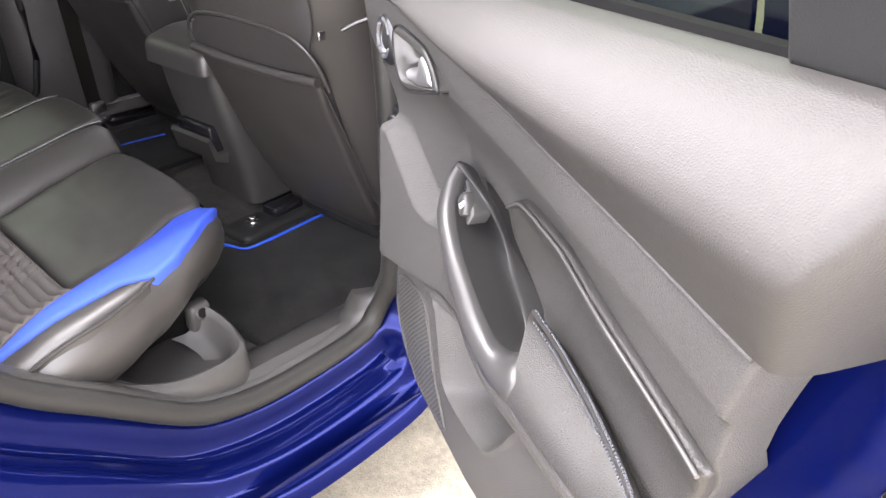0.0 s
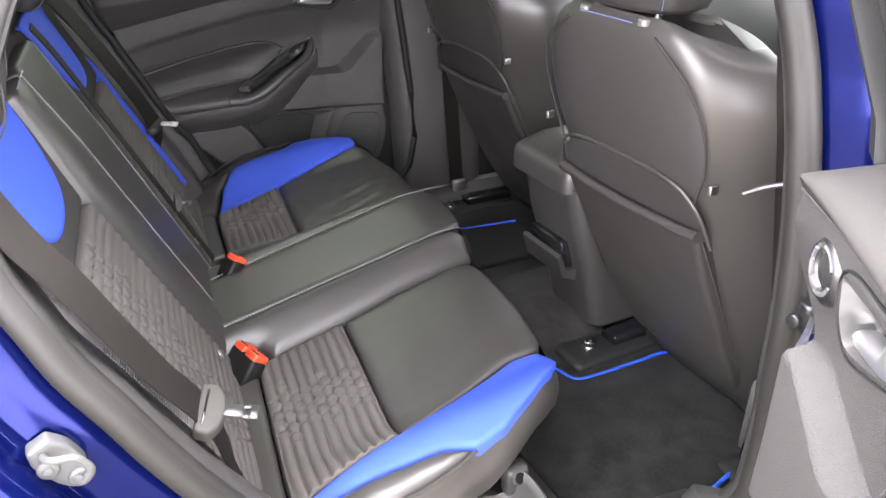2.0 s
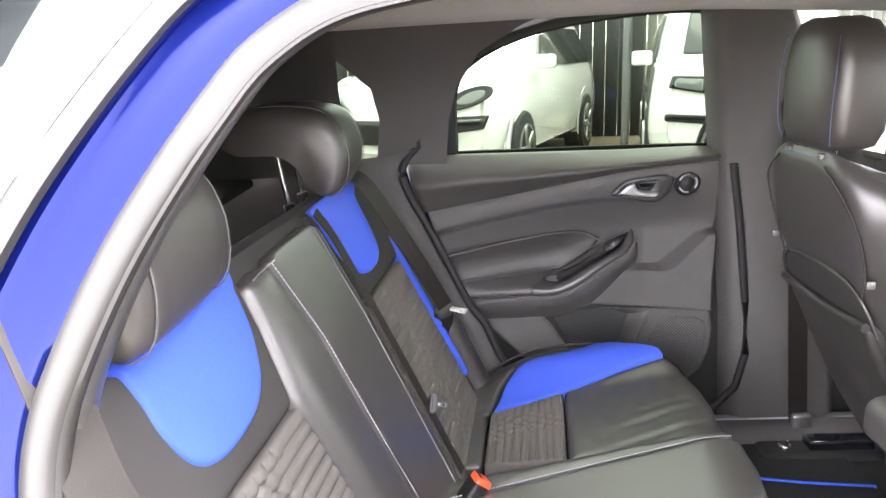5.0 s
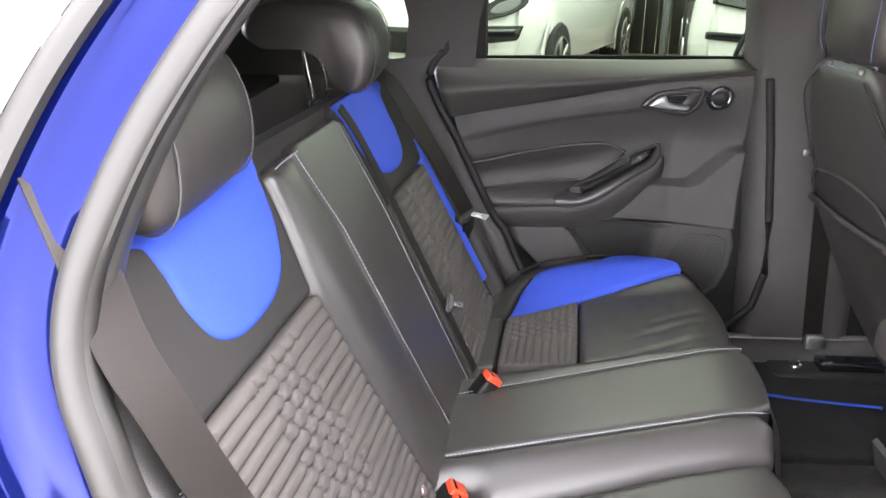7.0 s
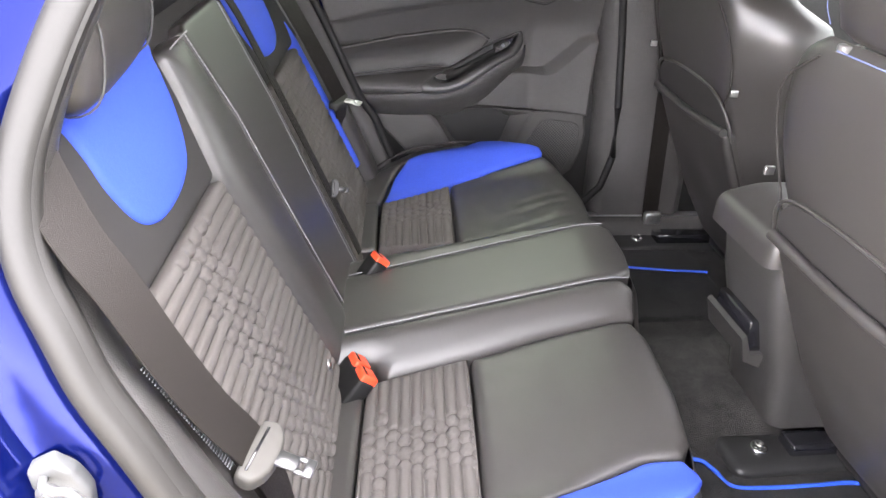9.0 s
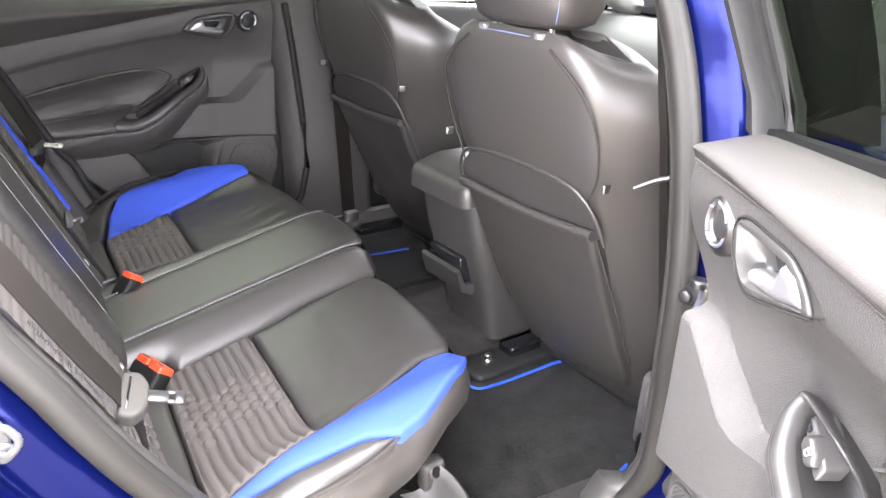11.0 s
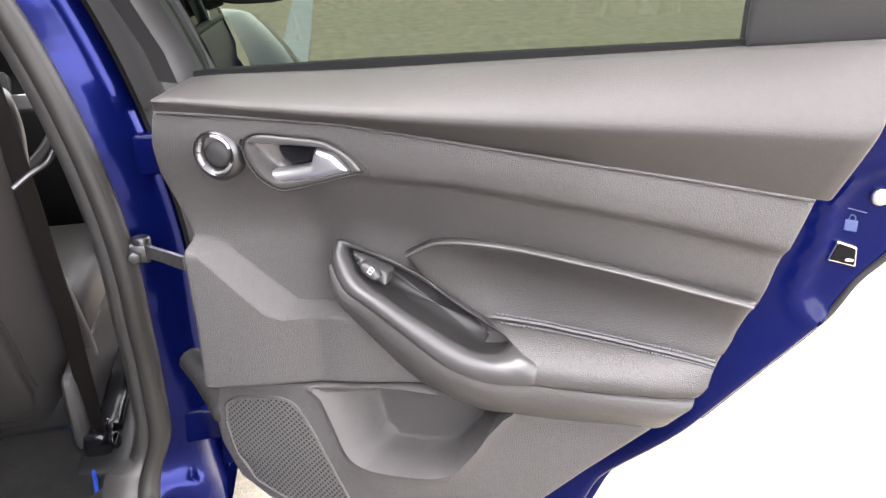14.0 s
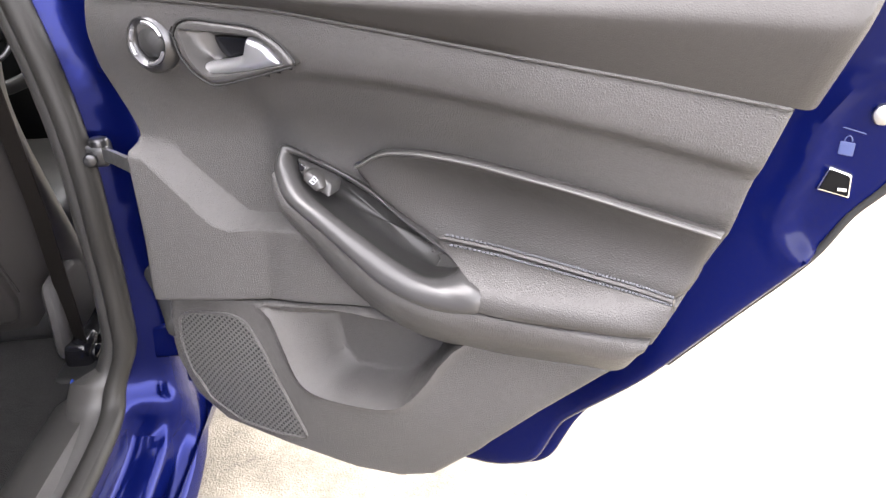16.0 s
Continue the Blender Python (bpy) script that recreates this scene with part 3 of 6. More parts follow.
def build_door(place, name, label, shell_label):
    hung = place

    def place(u, w, d):
        """The trim's foot hangs a little lower."""
        return hung(u, w - 0.2 * max(0.0, 0.5 - w), d)
    at = place(0.25, 0.45, -0.08)
    door = thing(name, at, label, "car door")
    # painted shell with a pressed recess round the latch
    shell = rounded([(-0.135, 1.0), (-0.14, 0.60), (-0.14, 0.46), (-0.08, 0.40), (0.36, 0.415), (0.415, 0.435), (0.443, 0.497), (0.54, 0.617), (0.613, 0.712), (0.669, 0.784), (0.694, 0.834), (0.724, 0.876), (0.735, 0.93), (0.72, 1.03), (0.70, 1.055), (0.3, 1.03)], 0.02)
    recess = catmull([(0.74, 0.985), (0.699, 0.965), (0.672, 0.946), (0.657, 0.916), (0.652, 0.872), (0.639, 0.832), (0.646, 0.807), (0.669, 0.790), (0.70, 0.80), (0.75, 0.86)], 5, True)

    def pressed(u, w, dd):
        if u < 0.6:
            return 0.0
        d, ins = border([(u, w)], recess)
        return -0.011 * smooth01(d[0] / 0.014) if ins[0] else 0.004 * smooth01(1 - d[0] / 0.014)

    part("shell", pillow(shell, place, lambda u, w: -0.135 + 0.045 * smooth01((u - 0.42) / 0.14), 0.012, 0.012, 0.011, skirt=0.05, relief=pressed), PAINT, door, shell_label)
    part("outer_skin", pillow(rounded([(-0.145, 1.01), (-0.145, 0.60), (-0.145, 0.45), (-0.08, 0.385), (0.37, 0.395), (0.425, 0.42), (0.455, 0.485), (0.552, 0.605), (0.625, 0.70), (0.683, 0.775), (0.708, 0.825), (0.74, 0.868), (0.755, 0.93), (0.74, 1.04), (0.70, 1.06), (0.3, 1.035)], 0.02), place, -0.165, 0.006, 0.01, 0.04, skirt=0.02), PAINT, door)
    edge = [(0.735, 0.95), (0.729, 0.88), (0.70, 0.836), (0.675, 0.786), (0.62, 0.714), (0.565, 0.642)]
    part("edge_seal", tube([place(u - 0.006, w, -0.094) for u, w in catmull(edge, 5)], 0.0045, 8), RUBBER, door, "thin black seal along the door edge")

    # soft upper pad: leans in from the glass, folds over, tucks under to the crease and turns back at both ends
    def rear(w):
        return 0.630 + 0.30 * (w - 0.942)

    def front(w):
        return -0.073 - 0.25 * max(0.0, 1.02 - w) + 0.9 * max(0.0, w - 1.012)
    rings = []
    stations = [(0.0, -0.030, 0.0), (0.0, -0.012, 0.0), (0.004, -0.004, 0.0)] + [(0.012 + 0.976 * k / 30, 0.0, 0.0) for k in range(31)]
    stations += [(1.0, -0.034 * (1 - math.cos(a)), 0.013 * math.sin(a)) for a in (0.3, 0.6, 0.9, 1.2, 1.5)] + [(1.0, -0.075, 0.014)]
    for s, drop, out in stations:
        ring = []
        for q, kind in ((0.0, 0), (0.0, 1), (0.25, 2), (0.6, 2), (0.85, 2), (1.0, 3), (0.06, 4), (0.16, 4), (0.3, 4), (0.5, 4), (0.7, 4), (0.85, 4), (0.95, 4), (1.0, 4), (1.0, 5)):
            for _ in range(3):
                u0 = 0.3 if _ == 0 else u
                c, f, p = lerp_table(u0, CREASE), lerp_table(u0, FOLD), lerp_table(u0, PADTOP)
                bulge = 0.006 + 0.026 * smooth01((u0 + 0.05) / 0.4)
                if kind == 0:
                    w, d = c + 0.001, -0.03
                elif kind == 1:
                    w, d = c - 0.0005, 0.003
                elif kind in (2, 3):
                    w, d = c + (f - c) * q, 0.003 + bulge * q * (1.15 - 0.15 * q)
                elif kind == 4:
                    w = f + (p - f) * q
                    d = 0.003 + bulge + 0.002 * math.sin(min(1.0, q * 3) * math.pi) - 0.055 * q ** 1.7
                else:
                    w, d = p - 0.004, -0.10
                u = front(w) + (rear(w) - front(w)) * s + out
            ring.append(place(u, w, d + drop))
        rings.append(ring)
    part("upper_pad", loft(rings, False, False), PAD, door, "soft grained upper pad")
    crease = [(u, lerp_table(u, CREASE)) for u in (-0.078, -0.03, 0.02, 0.09, 0.158, 0.22, 0.285, 0.34, 0.402, 0.46, 0.511, 0.57, 0.628)]
    middle = [(p[0], p[1] - 0.002) for p in crease] + [(0.617, 0.91), (0.606, 0.87), (0.597, 0.823), (0.567, 0.746), (0.545, 0.69), (0.50, 0.66), (0.36, 0.64), (0.229, 0.648), (0.062, 0.628), (-0.082, 0.612), (-0.08, 0.7), (-0.084, 0.835), (-0.091, 0.872), (-0.096, 0.915), (-0.09, 0.957)]
    behind_cup = [(0.036, 0.966), (0.055, 0.976), (0.131, 0.973), (0.152, 0.966), (0.174, 0.943), (0.113, 0.924), (0.075, 0.915), (0.055, 0.922), (0.038, 0.945)]
    behind_grip = [(0.14, 0.812), (0.19, 0.792), (0.25, 0.758), (0.305, 0.727), (0.29, 0.715), (0.25, 0.722), (0.19, 0.752), (0.15, 0.782)]

    def middle_relief(u, w, dd):
        d = -0.013 * smooth01((lerp_table(u, SWEEP) - w) / 0.014) * smooth01((u - 0.1) / 0.12) - 0.001
        if u < 0.34:
            for hole, depth in ((behind_cup, -0.05), (behind_grip, -0.045)):
                e, ins = border([(u, w)], hole)
                if ins[0]:
                    d += depth
        return d

    part("middle_panel", pillow(middle, place, door_base, 0.004, 0.005, 0.007, skirt=0.05, relief=middle_relief, lines=[[(-0.066, 0.81), (0.013, 0.728), (0.036, 0.721), (0.128, 0.731), (0.128, 0.744), (0.062, 0.738), (0.042, 0.741), (-0.031, 0.808)]]), PLASTIC, door)
    part("crease_edge", tube([place(u, lerp_table(u, CREASE) - 0.0018, door_base(u, lerp_table(u, CREASE) - 0.004) + 0.0062) for u in np.linspace(-0.07, 0.626, 40)], 0.0020, 8), PLASTIC, door)
    lower = [(-0.085, 0.608), (0.062, 0.6245), (0.22, 0.645), (0.36, 0.64), (0.50, 0.645), (0.514, 0.648), (0.432, 0.563), (0.362, 0.486), (0.298, 0.43), (0.249, 0.412), (0.182, 0.404), (0.075, 0.408), (-0.03, 0.418), (-0.075, 0.448), (-0.094, 0.5), (-0.098, 0.55)]
    pocket = [(0.069, 0.623), (0.078, 0.606), (0.094, 0.563), (0.108, 0.526), (0.123, 0.509), (0.148, 0.502), (0.185, 0.503), (0.234, 0.510), (0.265, 0.527), (0.294, 0.565), (0.311, 0.595), (0.329, 0.621), (0.335, 0.639), (0.20, 0.641)]

    pocket = catmull(pocket, 3, True)

    def lower_relief(u, w, dd):
        d, ins = border([(u, w)], pocket)
        tuck = -0.012 * smooth01((0.52 - w) / 0.12)
        wide = 0.016 + 0.036 * smooth01((0.17 - u) / 0.05) * smooth01((w - 0.50) / 0.03)
        return tuck - 0.068 * smooth01(d[0] / wide) + 0.003 * smooth01(1 - d[0] / 0.005) if ins[0] else tuck + 0.003 * smooth01(1 - d[0] / 0.008)

    part("lower_panel", pillow(lower, place, -0.058, 0.006, 0.008, 0.006, skirt=0.03, relief=lower_relief, lines=[pocket]), PLASTIC, door, "lower panel with a map pocket")
    grille = rounded([(-0.074, 0.572), (-0.055, 0.584), (0.012, 0.596), (0.036, 0.592), (0.061, 0.549), (0.111, 0.43), (0.06, 0.424), (0.001, 0.427), (-0.046, 0.449), (-0.07, 0.491), (-0.077, 0.537)], 0.010)
    part("grille_rim", tube([place(u, w, -0.0515 - 0.012 * smooth01((0.52 - w) / 0.12)) for u, w in resample(grille, 0.012)], 0.0028, 6, True), PLASTIC, door)
    part("speaker_grille", pillow(grille, place, lambda u, w: -0.053 - 0.012 * smooth01((0.52 - w) / 0.12), 0.003, 0.004, 0.02, skirt=0.01), GRILLE, door, "fine perforated speaker grille")
    # armrest: a shelf that rises from the dish to a rounded front edge
    seam_line = [(0.300, 0.754, -0.064), (0.371, 0.755, -0.057), (0.405, 0.7545, -0.052), (0.444, 0.754, -0.046), (0.481, 0.754, -0.038), (0.529, 0.755, -0.026), (0.562, 0.756, -0.014)]
    ridge = [(0.372, 0.728, -0.012), (0.412, 0.729, -0.010), (0.449, 0.730, -0.008), (0.473, 0.731, -0.007), (0.503, 0.732, -0.006), (0.531, 0.734, -0.006), (0.557, 0.735, -0.008)]
    low_line = [(0.368, 0.706, -0.006), (0.404, 0.7055, -0.005), (0.438, 0.707, -0.005), (0.463, 0.709, -0.005), (0.492, 0.711, -0.005), (0.522, 0.713, -0.006), (0.544, 0.715, -0.010)]
    sm, rd, lw = catmull(seam_line, 5), catmull(ridge, 5), catmull(low_line, 5)
    rings = []
    for a, b, c in zip(sm, rd, lw):
        a, b, c = Vector(a), Vector(b), Vector(c)
        mid = a.lerp(b, 0.5) + Vector((0, 0.004, 0.002))
        pts = [a + Vector((0, -0.012, -0.012)), a + Vector((0, -0.001, -0.001)), a.lerp(b, 0.06) + Vector((0, 0.002, 0.001)), a.lerp(b, 0.25) + Vector((0, 0.004, 0.002)), mid, a.lerp(b, 0.8) + Vector((0, 0.003, 0.003)), b + Vector((0, 0.0, 0.002)), b.lerp(c, 0.25) + Vector((0, 0, 0.004)), b.lerp(c, 0.6) + Vector((0, 0, 0.004)), c + Vector((0, 0.003, 0.001)), c + Vector((0, 0, -0.004)), c + Vector((0, 0.006, -0.03))]
        rings.append([place(*p) for p in pts])
    end = [place(*(Vector((0.556, 0.735, -0.03)) + (Vector(p) - Vector((0.556, 0.735, -0.03))) * 0.8 + Vector((0.006, 0, -0.012)))) for p in ((0.556, 0.73, -0.04),) * len(rings[0])]
    armpad = part("armrest_pad", loft(rings + [end], False, False), DOOR_LEATHER, door, "stitched leather armrest pad")
    top = [(0.115, 0.812, -0.043), (0.126, 0.795, -0.033), (0.141, 0.784, -0.024), (0.169, 0.772, -0.017), (0.213, 0.748, -0.010), (0.262, 0.717, -0.006), (0.296, 0.705, -0.005), (0.330, 0.700, -0.005), (0.372, 0.7045, -0.006), (0.475, 0.708, -0.006), (0.522, 0.711, -0.007), (0.546, 0.714, -0.012)]
    bot = [(0.100, 0.800, -0.070), (0.098, 0.766, -0.072), (0.108, 0.742, -0.070), (0.145, 0.708, -0.068), (0.201, 0.658, -0.066), (0.257, 0.633, -0.062), (0.305, 0.625, -0.060), (0.361, 0.629, -0.056), (0.411, 0.634, -0.053), (0.476, 0.643, -0.050), (0.516, 0.651, -0.045), (0.538, 0.689, -0.030)]
    rings = []
    for a, b in zip(catmull(top, 5), catmull(bot, 5)):
        a, b = Vector(a), Vector(b)
        rings.append([place(*(a + Vector((0, 0.01, -0.025)))), place(*a)] + [place(*(a.lerp(b, q) + Vector((0, 0, 0.012 * math.sin(math.pi * q ** 0.8))))) for q in (0.06, 0.2, 0.4, 0.6, 0.8, 0.94)] + [place(*b), place(*(b + Vector((0, 0, -0.02))))])
    part("armrest_body", loft(rings, False, False), PLASTIC, door)
    leather = catmull([(0.192, 0.817), (0.208, 0.827), (0.231, 0.840), (0.260, 0.847), (0.295, 0.850), (0.336, 0.850), (0.401, 0.847), (0.463, 0.843), (0.53, 0.834), (0.594, 0.827)], 4) + catmull([(0.586, 0.80), (0.562, 0.75), (0.481, 0.744), (0.404, 0.742), (0.335, 0.740), (0.299, 0.741), (0.262, 0.756), (0.219, 0.782)], 4)
    part("leather_insert", pillow(leather, place, lambda u, w: door_base(u, w) - 0.006, 0.009, 0.010, 0.009, skirt=0.006), DOOR_LEATHER, door, "smooth black leather insert")
    part("insert_piping", tube([place(u, w - 0.0015, door_base(u, w) + 0.0025) for u, w in catmull([(0.197, 0.817), (0.231, 0.838), (0.260, 0.846), (0.295, 0.849), (0.336, 0.849), (0.401, 0.846), (0.463, 0.842), (0.53, 0.833), (0.592, 0.826)], 5)], 0.0019, 8), TRIM_LIP, door, "thin grey lip over the leather insert")
    # pull handle: a satin rim round a deep hollow
    outer = [(0.123, 0.840, -0.057), (0.154, 0.827, -0.062), (0.188, 0.814, -0.066), (0.224, 0.797, -0.066), (0.266, 0.770, -0.065), (0.302, 0.753, -0.062), (0.331, 0.744, -0.055), (0.356, 0.736, -0.042), (0.373, 0.731, -0.025), (0.379, 0.727, -0.012), (0.378, 0.717, -0.005), (0.370, 0.706, -0.004), (0.330, 0.700, -0.004), (0.296, 0.705, -0.004), (0.262, 0.717, -0.005), (0.213, 0.748, -0.009), (0.169, 0.772, -0.016), (0.141, 0.784, -0.023), (0.126, 0.795, -0.032), (0.115, 0.812, -0.042), (0.115, 0.831, -0.052)]
    inner = [(0.131, 0.832, -0.053), (0.160, 0.8215, -0.059), (0.190, 0.809, -0.063), (0.222, 0.794, -0.064), (0.252, 0.776, -0.063), (0.282, 0.760, -0.061), (0.308, 0.748, -0.056), (0.328, 0.741, -0.048), (0.338, 0.737, -0.040), (0.336, 0.732, -0.032), (0.325, 0.728, -0.026), (0.308, 0.728, -0.021), (0.290, 0.734, -0.019), (0.268, 0.744, -0.018), (0.240, 0.759, -0.018), (0.212, 0.773, -0.020), (0.186, 0.786, -0.024), (0.163, 0.796, -0.030), (0.147, 0.807, -0.036), (0.137, 0.819, -0.043), (0.131, 0.827, -0.050)]
    lo_, li_ = catmull(outer, 5, True), catmull(inner, 5, True)
    rings = []
    for q, dd in ((0.0, -0.02), (0.0, -0.002), (0.03, 0.001), (0.15, 0.005), (0.35, 0.008), (0.6, 0.008), (0.8, 0.006), (0.93, 0.003), (1.0, -0.001), (1.02, -0.006)):
        rings.append([place(*(Vector(a).lerp(Vector(b), q) + Vector((0, dd * 0.4, dd * min(1.0, 0.25 + (Vector(a) - Vector(b)).length / 0.03))))) for a, b in zip(lo_, li_)])
    part("grip", loft(rings, True, False), GRIP, door, "dark satin pull handle rim")
    c = Vector((0.235, 0.772, -0.035))
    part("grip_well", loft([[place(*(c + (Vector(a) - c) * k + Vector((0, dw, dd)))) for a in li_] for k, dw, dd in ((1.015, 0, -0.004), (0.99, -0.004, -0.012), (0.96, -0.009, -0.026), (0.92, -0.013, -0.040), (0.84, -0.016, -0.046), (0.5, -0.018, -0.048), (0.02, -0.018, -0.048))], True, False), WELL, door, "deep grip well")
    # window switch on its sloping base
    def sw(u, w, d):
        return place(u, w, d - 0.060 + 0.55 * (0.829 - w))
    switch = part("window_switch", pillow(rounded([(0.136, 0.826), (0.160, 0.8175), (0.186, 0.806), (0.186, 0.792), (0.163, 0.801), (0.142, 0.813)], 0.004), sw, 0.0, 0.003, 0.004, 0.006, skirt=0.02), GRIP, door, "window switch base")
    part("switch_lever", pillow(rounded([(0.150, 0.816), (0.158, 0.8195), (0.174, 0.812), (0.182, 0.803), (0.172, 0.797), (0.152, 0.807)], 0.004), sw, 0.003, 0.007, 0.004, 0.004, skirt=0.004), BEZEL, switch, "window switch rocker")
    part("switch_hollow", pillow(rounded([(0.138, 0.824), (0.150, 0.819), (0.148, 0.814), (0.142, 0.815)], 0.002), sw, 0.003, 0.0006, 0.001, 0.004), BLACK_GLOSS, switch)
    part("switch_mark", merge(tube([sw(u, w, 0.0108) for u, w in ((0.163, 0.808), (0.167, 0.814), (0.172, 0.811), (0.168, 0.806), (0.163, 0.808))], 0.0006, 5), tube([sw(0.166, 0.811, 0.0108), sw(0.169, 0.8095, 0.0108)], 0.0006, 5)), DIAL, switch, "small printed window symbol")
    # inner handle
    bezel = catmull([(0.030, 0.964), (0.036, 0.974), (0.055, 0.980), (0.090, 0.979), (0.131, 0.977), (0.151, 0.970), (0.167, 0.960), (0.180, 0.946), (0.180, 0.940), (0.168, 0.936), (0.126, 0.923), (0.083, 0.911), (0.065, 0.913), (0.048, 0.923), (0.035, 0.939), (0.030, 0.956)], 3, True)
    cup = catmull([(0.041, 0.967), (0.050, 0.970), (0.131, 0.969), (0.150, 0.964), (0.164, 0.952), (0.170, 0.942), (0.162, 0.939), (0.113, 0.928), (0.077, 0.921), (0.063, 0.926), (0.050, 0.940), (0.044, 0.958)], 3, True)

    bezel = [(0.18 + (u - 0.18) * 0.94, 0.978 + (w - 0.978) * 0.91) for u, w in bezel]
    cup = [(0.18 + (u - 0.18) * 0.965, 0.978 + (w - 0.978) * 0.94) for u, w in cup]

    def at_handle(u, w):
        return -0.003

    def cup_relief(u, w, dd):
        d, ins = border([(u, w)], cup)
        return -0.030 * smooth01(min(d[0] / 0.008, 0.25 + (u - 0.041) / 0.05)) if ins[0] else 0.0

    part("handle_bezel", pillow(bezel, place, at_handle, 0.006, 0.005, 0.005, skirt=0.03, relief=cup_relief, lines=[cup]), BEZEL, door, "moulded handle surround")
    part("bezel_gap", tube([place(0.105 + (u - 0.105) * 1.02, 0.945 + (w - 0.945) * 1.03, 0.0008) for u, w in bezel], 0.0012, 6, True), RUBBER, door)
    part("cup_floor", pillow(rounded([(0.065, 0.962), (0.118, 0.963), (0.112, 0.943), (0.086, 0.937), (0.074, 0.945)], 0.006), place, -0.026, 0.002, 0.004, 0.01), BLACK_GLOSS, door)
    part("door_handle", pillow(rounded([(0.059, 0.934), (0.099, 0.942), (0.119, 0.948), (0.125, 0.966), (0.130, 0.968), (0.149, 0.963), (0.162, 0.951), (0.168, 0.943), (0.126, 0.931), (0.075, 0.921), (0.067, 0.923)], 0.004), place, lambda u, w: -0.016 + 0.008 * smooth01((u - 0.06) / 0.08), 0.012, 0.008, 0.005, skirt=0.008), SILVER, door, "silver door handle lever")
    # round tweeter
    def ring(r0, r1, d0, d1):
        return loft([[place(r * math.cos(a), 0.952 + r * math.sin(a), d) for a in [2 * math.pi * j / 32 for j in range(32)]] for r, d in ((r1, d0 - 0.01), (r1, d0), ((r0 + r1) / 2, d1), (r0, d0), (r0, d0 - 0.01))], True, False)
    tweeter = part("tweeter_ring", ring(0.018, 0.032, door_base(0, 0.952) + 0.006, door_base(0, 0.952) + 0.012), DARK_CHROME, door, "dark tweeter ring with bright arcs")
    for k in range(3):
        a0 = 0.4 + k * 2.1
        arc = [place(0.0215 * math.cos(a0 + 1.3 * j / 10), 0.952 + 0.0215 * math.sin(a0 + 1.3 * j / 10), door_base(0, 0.952) + 0.0110) for j in range(11)]
        part("bright_arc", tube(arc, 0.0022, 6), SILVER, tweeter)
    part("tweeter_dome", pillow([(0.019 * math.cos(a), 0.952 + 0.019 * math.sin(a)) for a in [2 * math.pi * j / 28 for j in range(28)]], place, door_base(0, 0.952), 0.012, 0.019, 0.004), MESH, tweeter, "domed tweeter mesh")
    # twin rows of stitches along the armrest seam
    bms = []
    for q, dw, dd in ((0.10, 0.003, 0.0035), (-0.10, 0.004, 0.004)):
        line = [Vector(a).lerp(Vector(b), q) + Vector((0, dw, dd)) for a, b in zip(catmull(seam_line, 13)[3:], catmull(ridge, 13)[3:])]
        if q < 0:
            line = [Vector((a[0], a[1] + 0.009, a[2] + 0.004)) for a in catmull(seam_line, 13)[3:]]
        for p0, p1 in zip(line, line[1:]):
            bms.append(tube([place(*p0), place(*p0.lerp(p1, 0.6))], 0.0014, 5))
    part("seam_piping", tube([place(a[0], a[1] + 0.0045, a[2] + 0.0035) for a in catmull(seam_line, 6)[1:]], 0.0028, 6), LEATHER, armpad)
    tagged(part("stitching", merge(*bms), THREAD_DIM, armpad), kind="stuff")
    # latch, lock bolt and lock mark on the rear edge
    latch = part("latch", pillow(rounded([(0.660, 0.858), (0.667, 0.882), (0.688, 0.876), (0.690, 0.853)], 0.003), place, -0.089, 0.005, 0.003, 0.008, skirt=0.01), CHROME, door, "chrome door latch")
    # Flat near-black plate; its colour paints the dark inside of the latch opening.
    part("latch_slot", pillow(rounded([(0.6635, 0.8605), (0.669, 0.8795), (0.686, 0.8745), (0.6875, 0.856)], 0.002), place, -0.0838, 0.0006, 0.002, 0.008), GAP, latch)
    part("latch_claw", tube([place(0.678, 0.862, -0.0828), place(0.685, 0.862, -0.0828)], 0.0016, 6), STEEL, latch)
    part("lock_bolt", disc(place(0.699, 0.93, -0.090), place(0, 0, 1) - place(0, 0, 0), 0.009, 0.006, 18, 0.002), STEEL, door)
    part("lock_mark", merge(pillow(rounded([(0.672, 0.892), (0.672, 0.904), (0.684, 0.903), (0.684, 0.891)], 0.001), place, -0.0885, 0.0004, 0.001, 0.006), tube([place(0.675 + 0.003 - 0.003 * math.cos(a), 0.904 + 0.005 * math.sin(a), -0.0885) for a in np.linspace(0, math.pi, 8)], 0.0006, 5),
                            tube([place(0.671, 0.916, -0.0885), place(0.69, 0.912, -0.0885)], 0.0006, 5)), LOCK_PRINT, door, "dim blue child lock mark")
    # window frame and glass
    def lean(w):
        return -0.082 + 0.34 * max(0.0, w - 1.05)
    outer = catmull([(-0.115, 1.02), (-0.17, 1.2), (-0.165, 1.3), (-0.10, 1.375), (0.1, 1.395), (0.35, 1.385), (0.56, 1.325), (0.68, 1.19), (0.70, 1.085)], 5)
    inner = catmull([(-0.05, 1.02), (-0.105, 1.2), (-0.105, 1.28), (-0.06, 1.335), (0.1, 1.355), (0.34, 1.345), (0.50, 1.30), (0.558, 1.235), (0.562, 1.08)], 5)
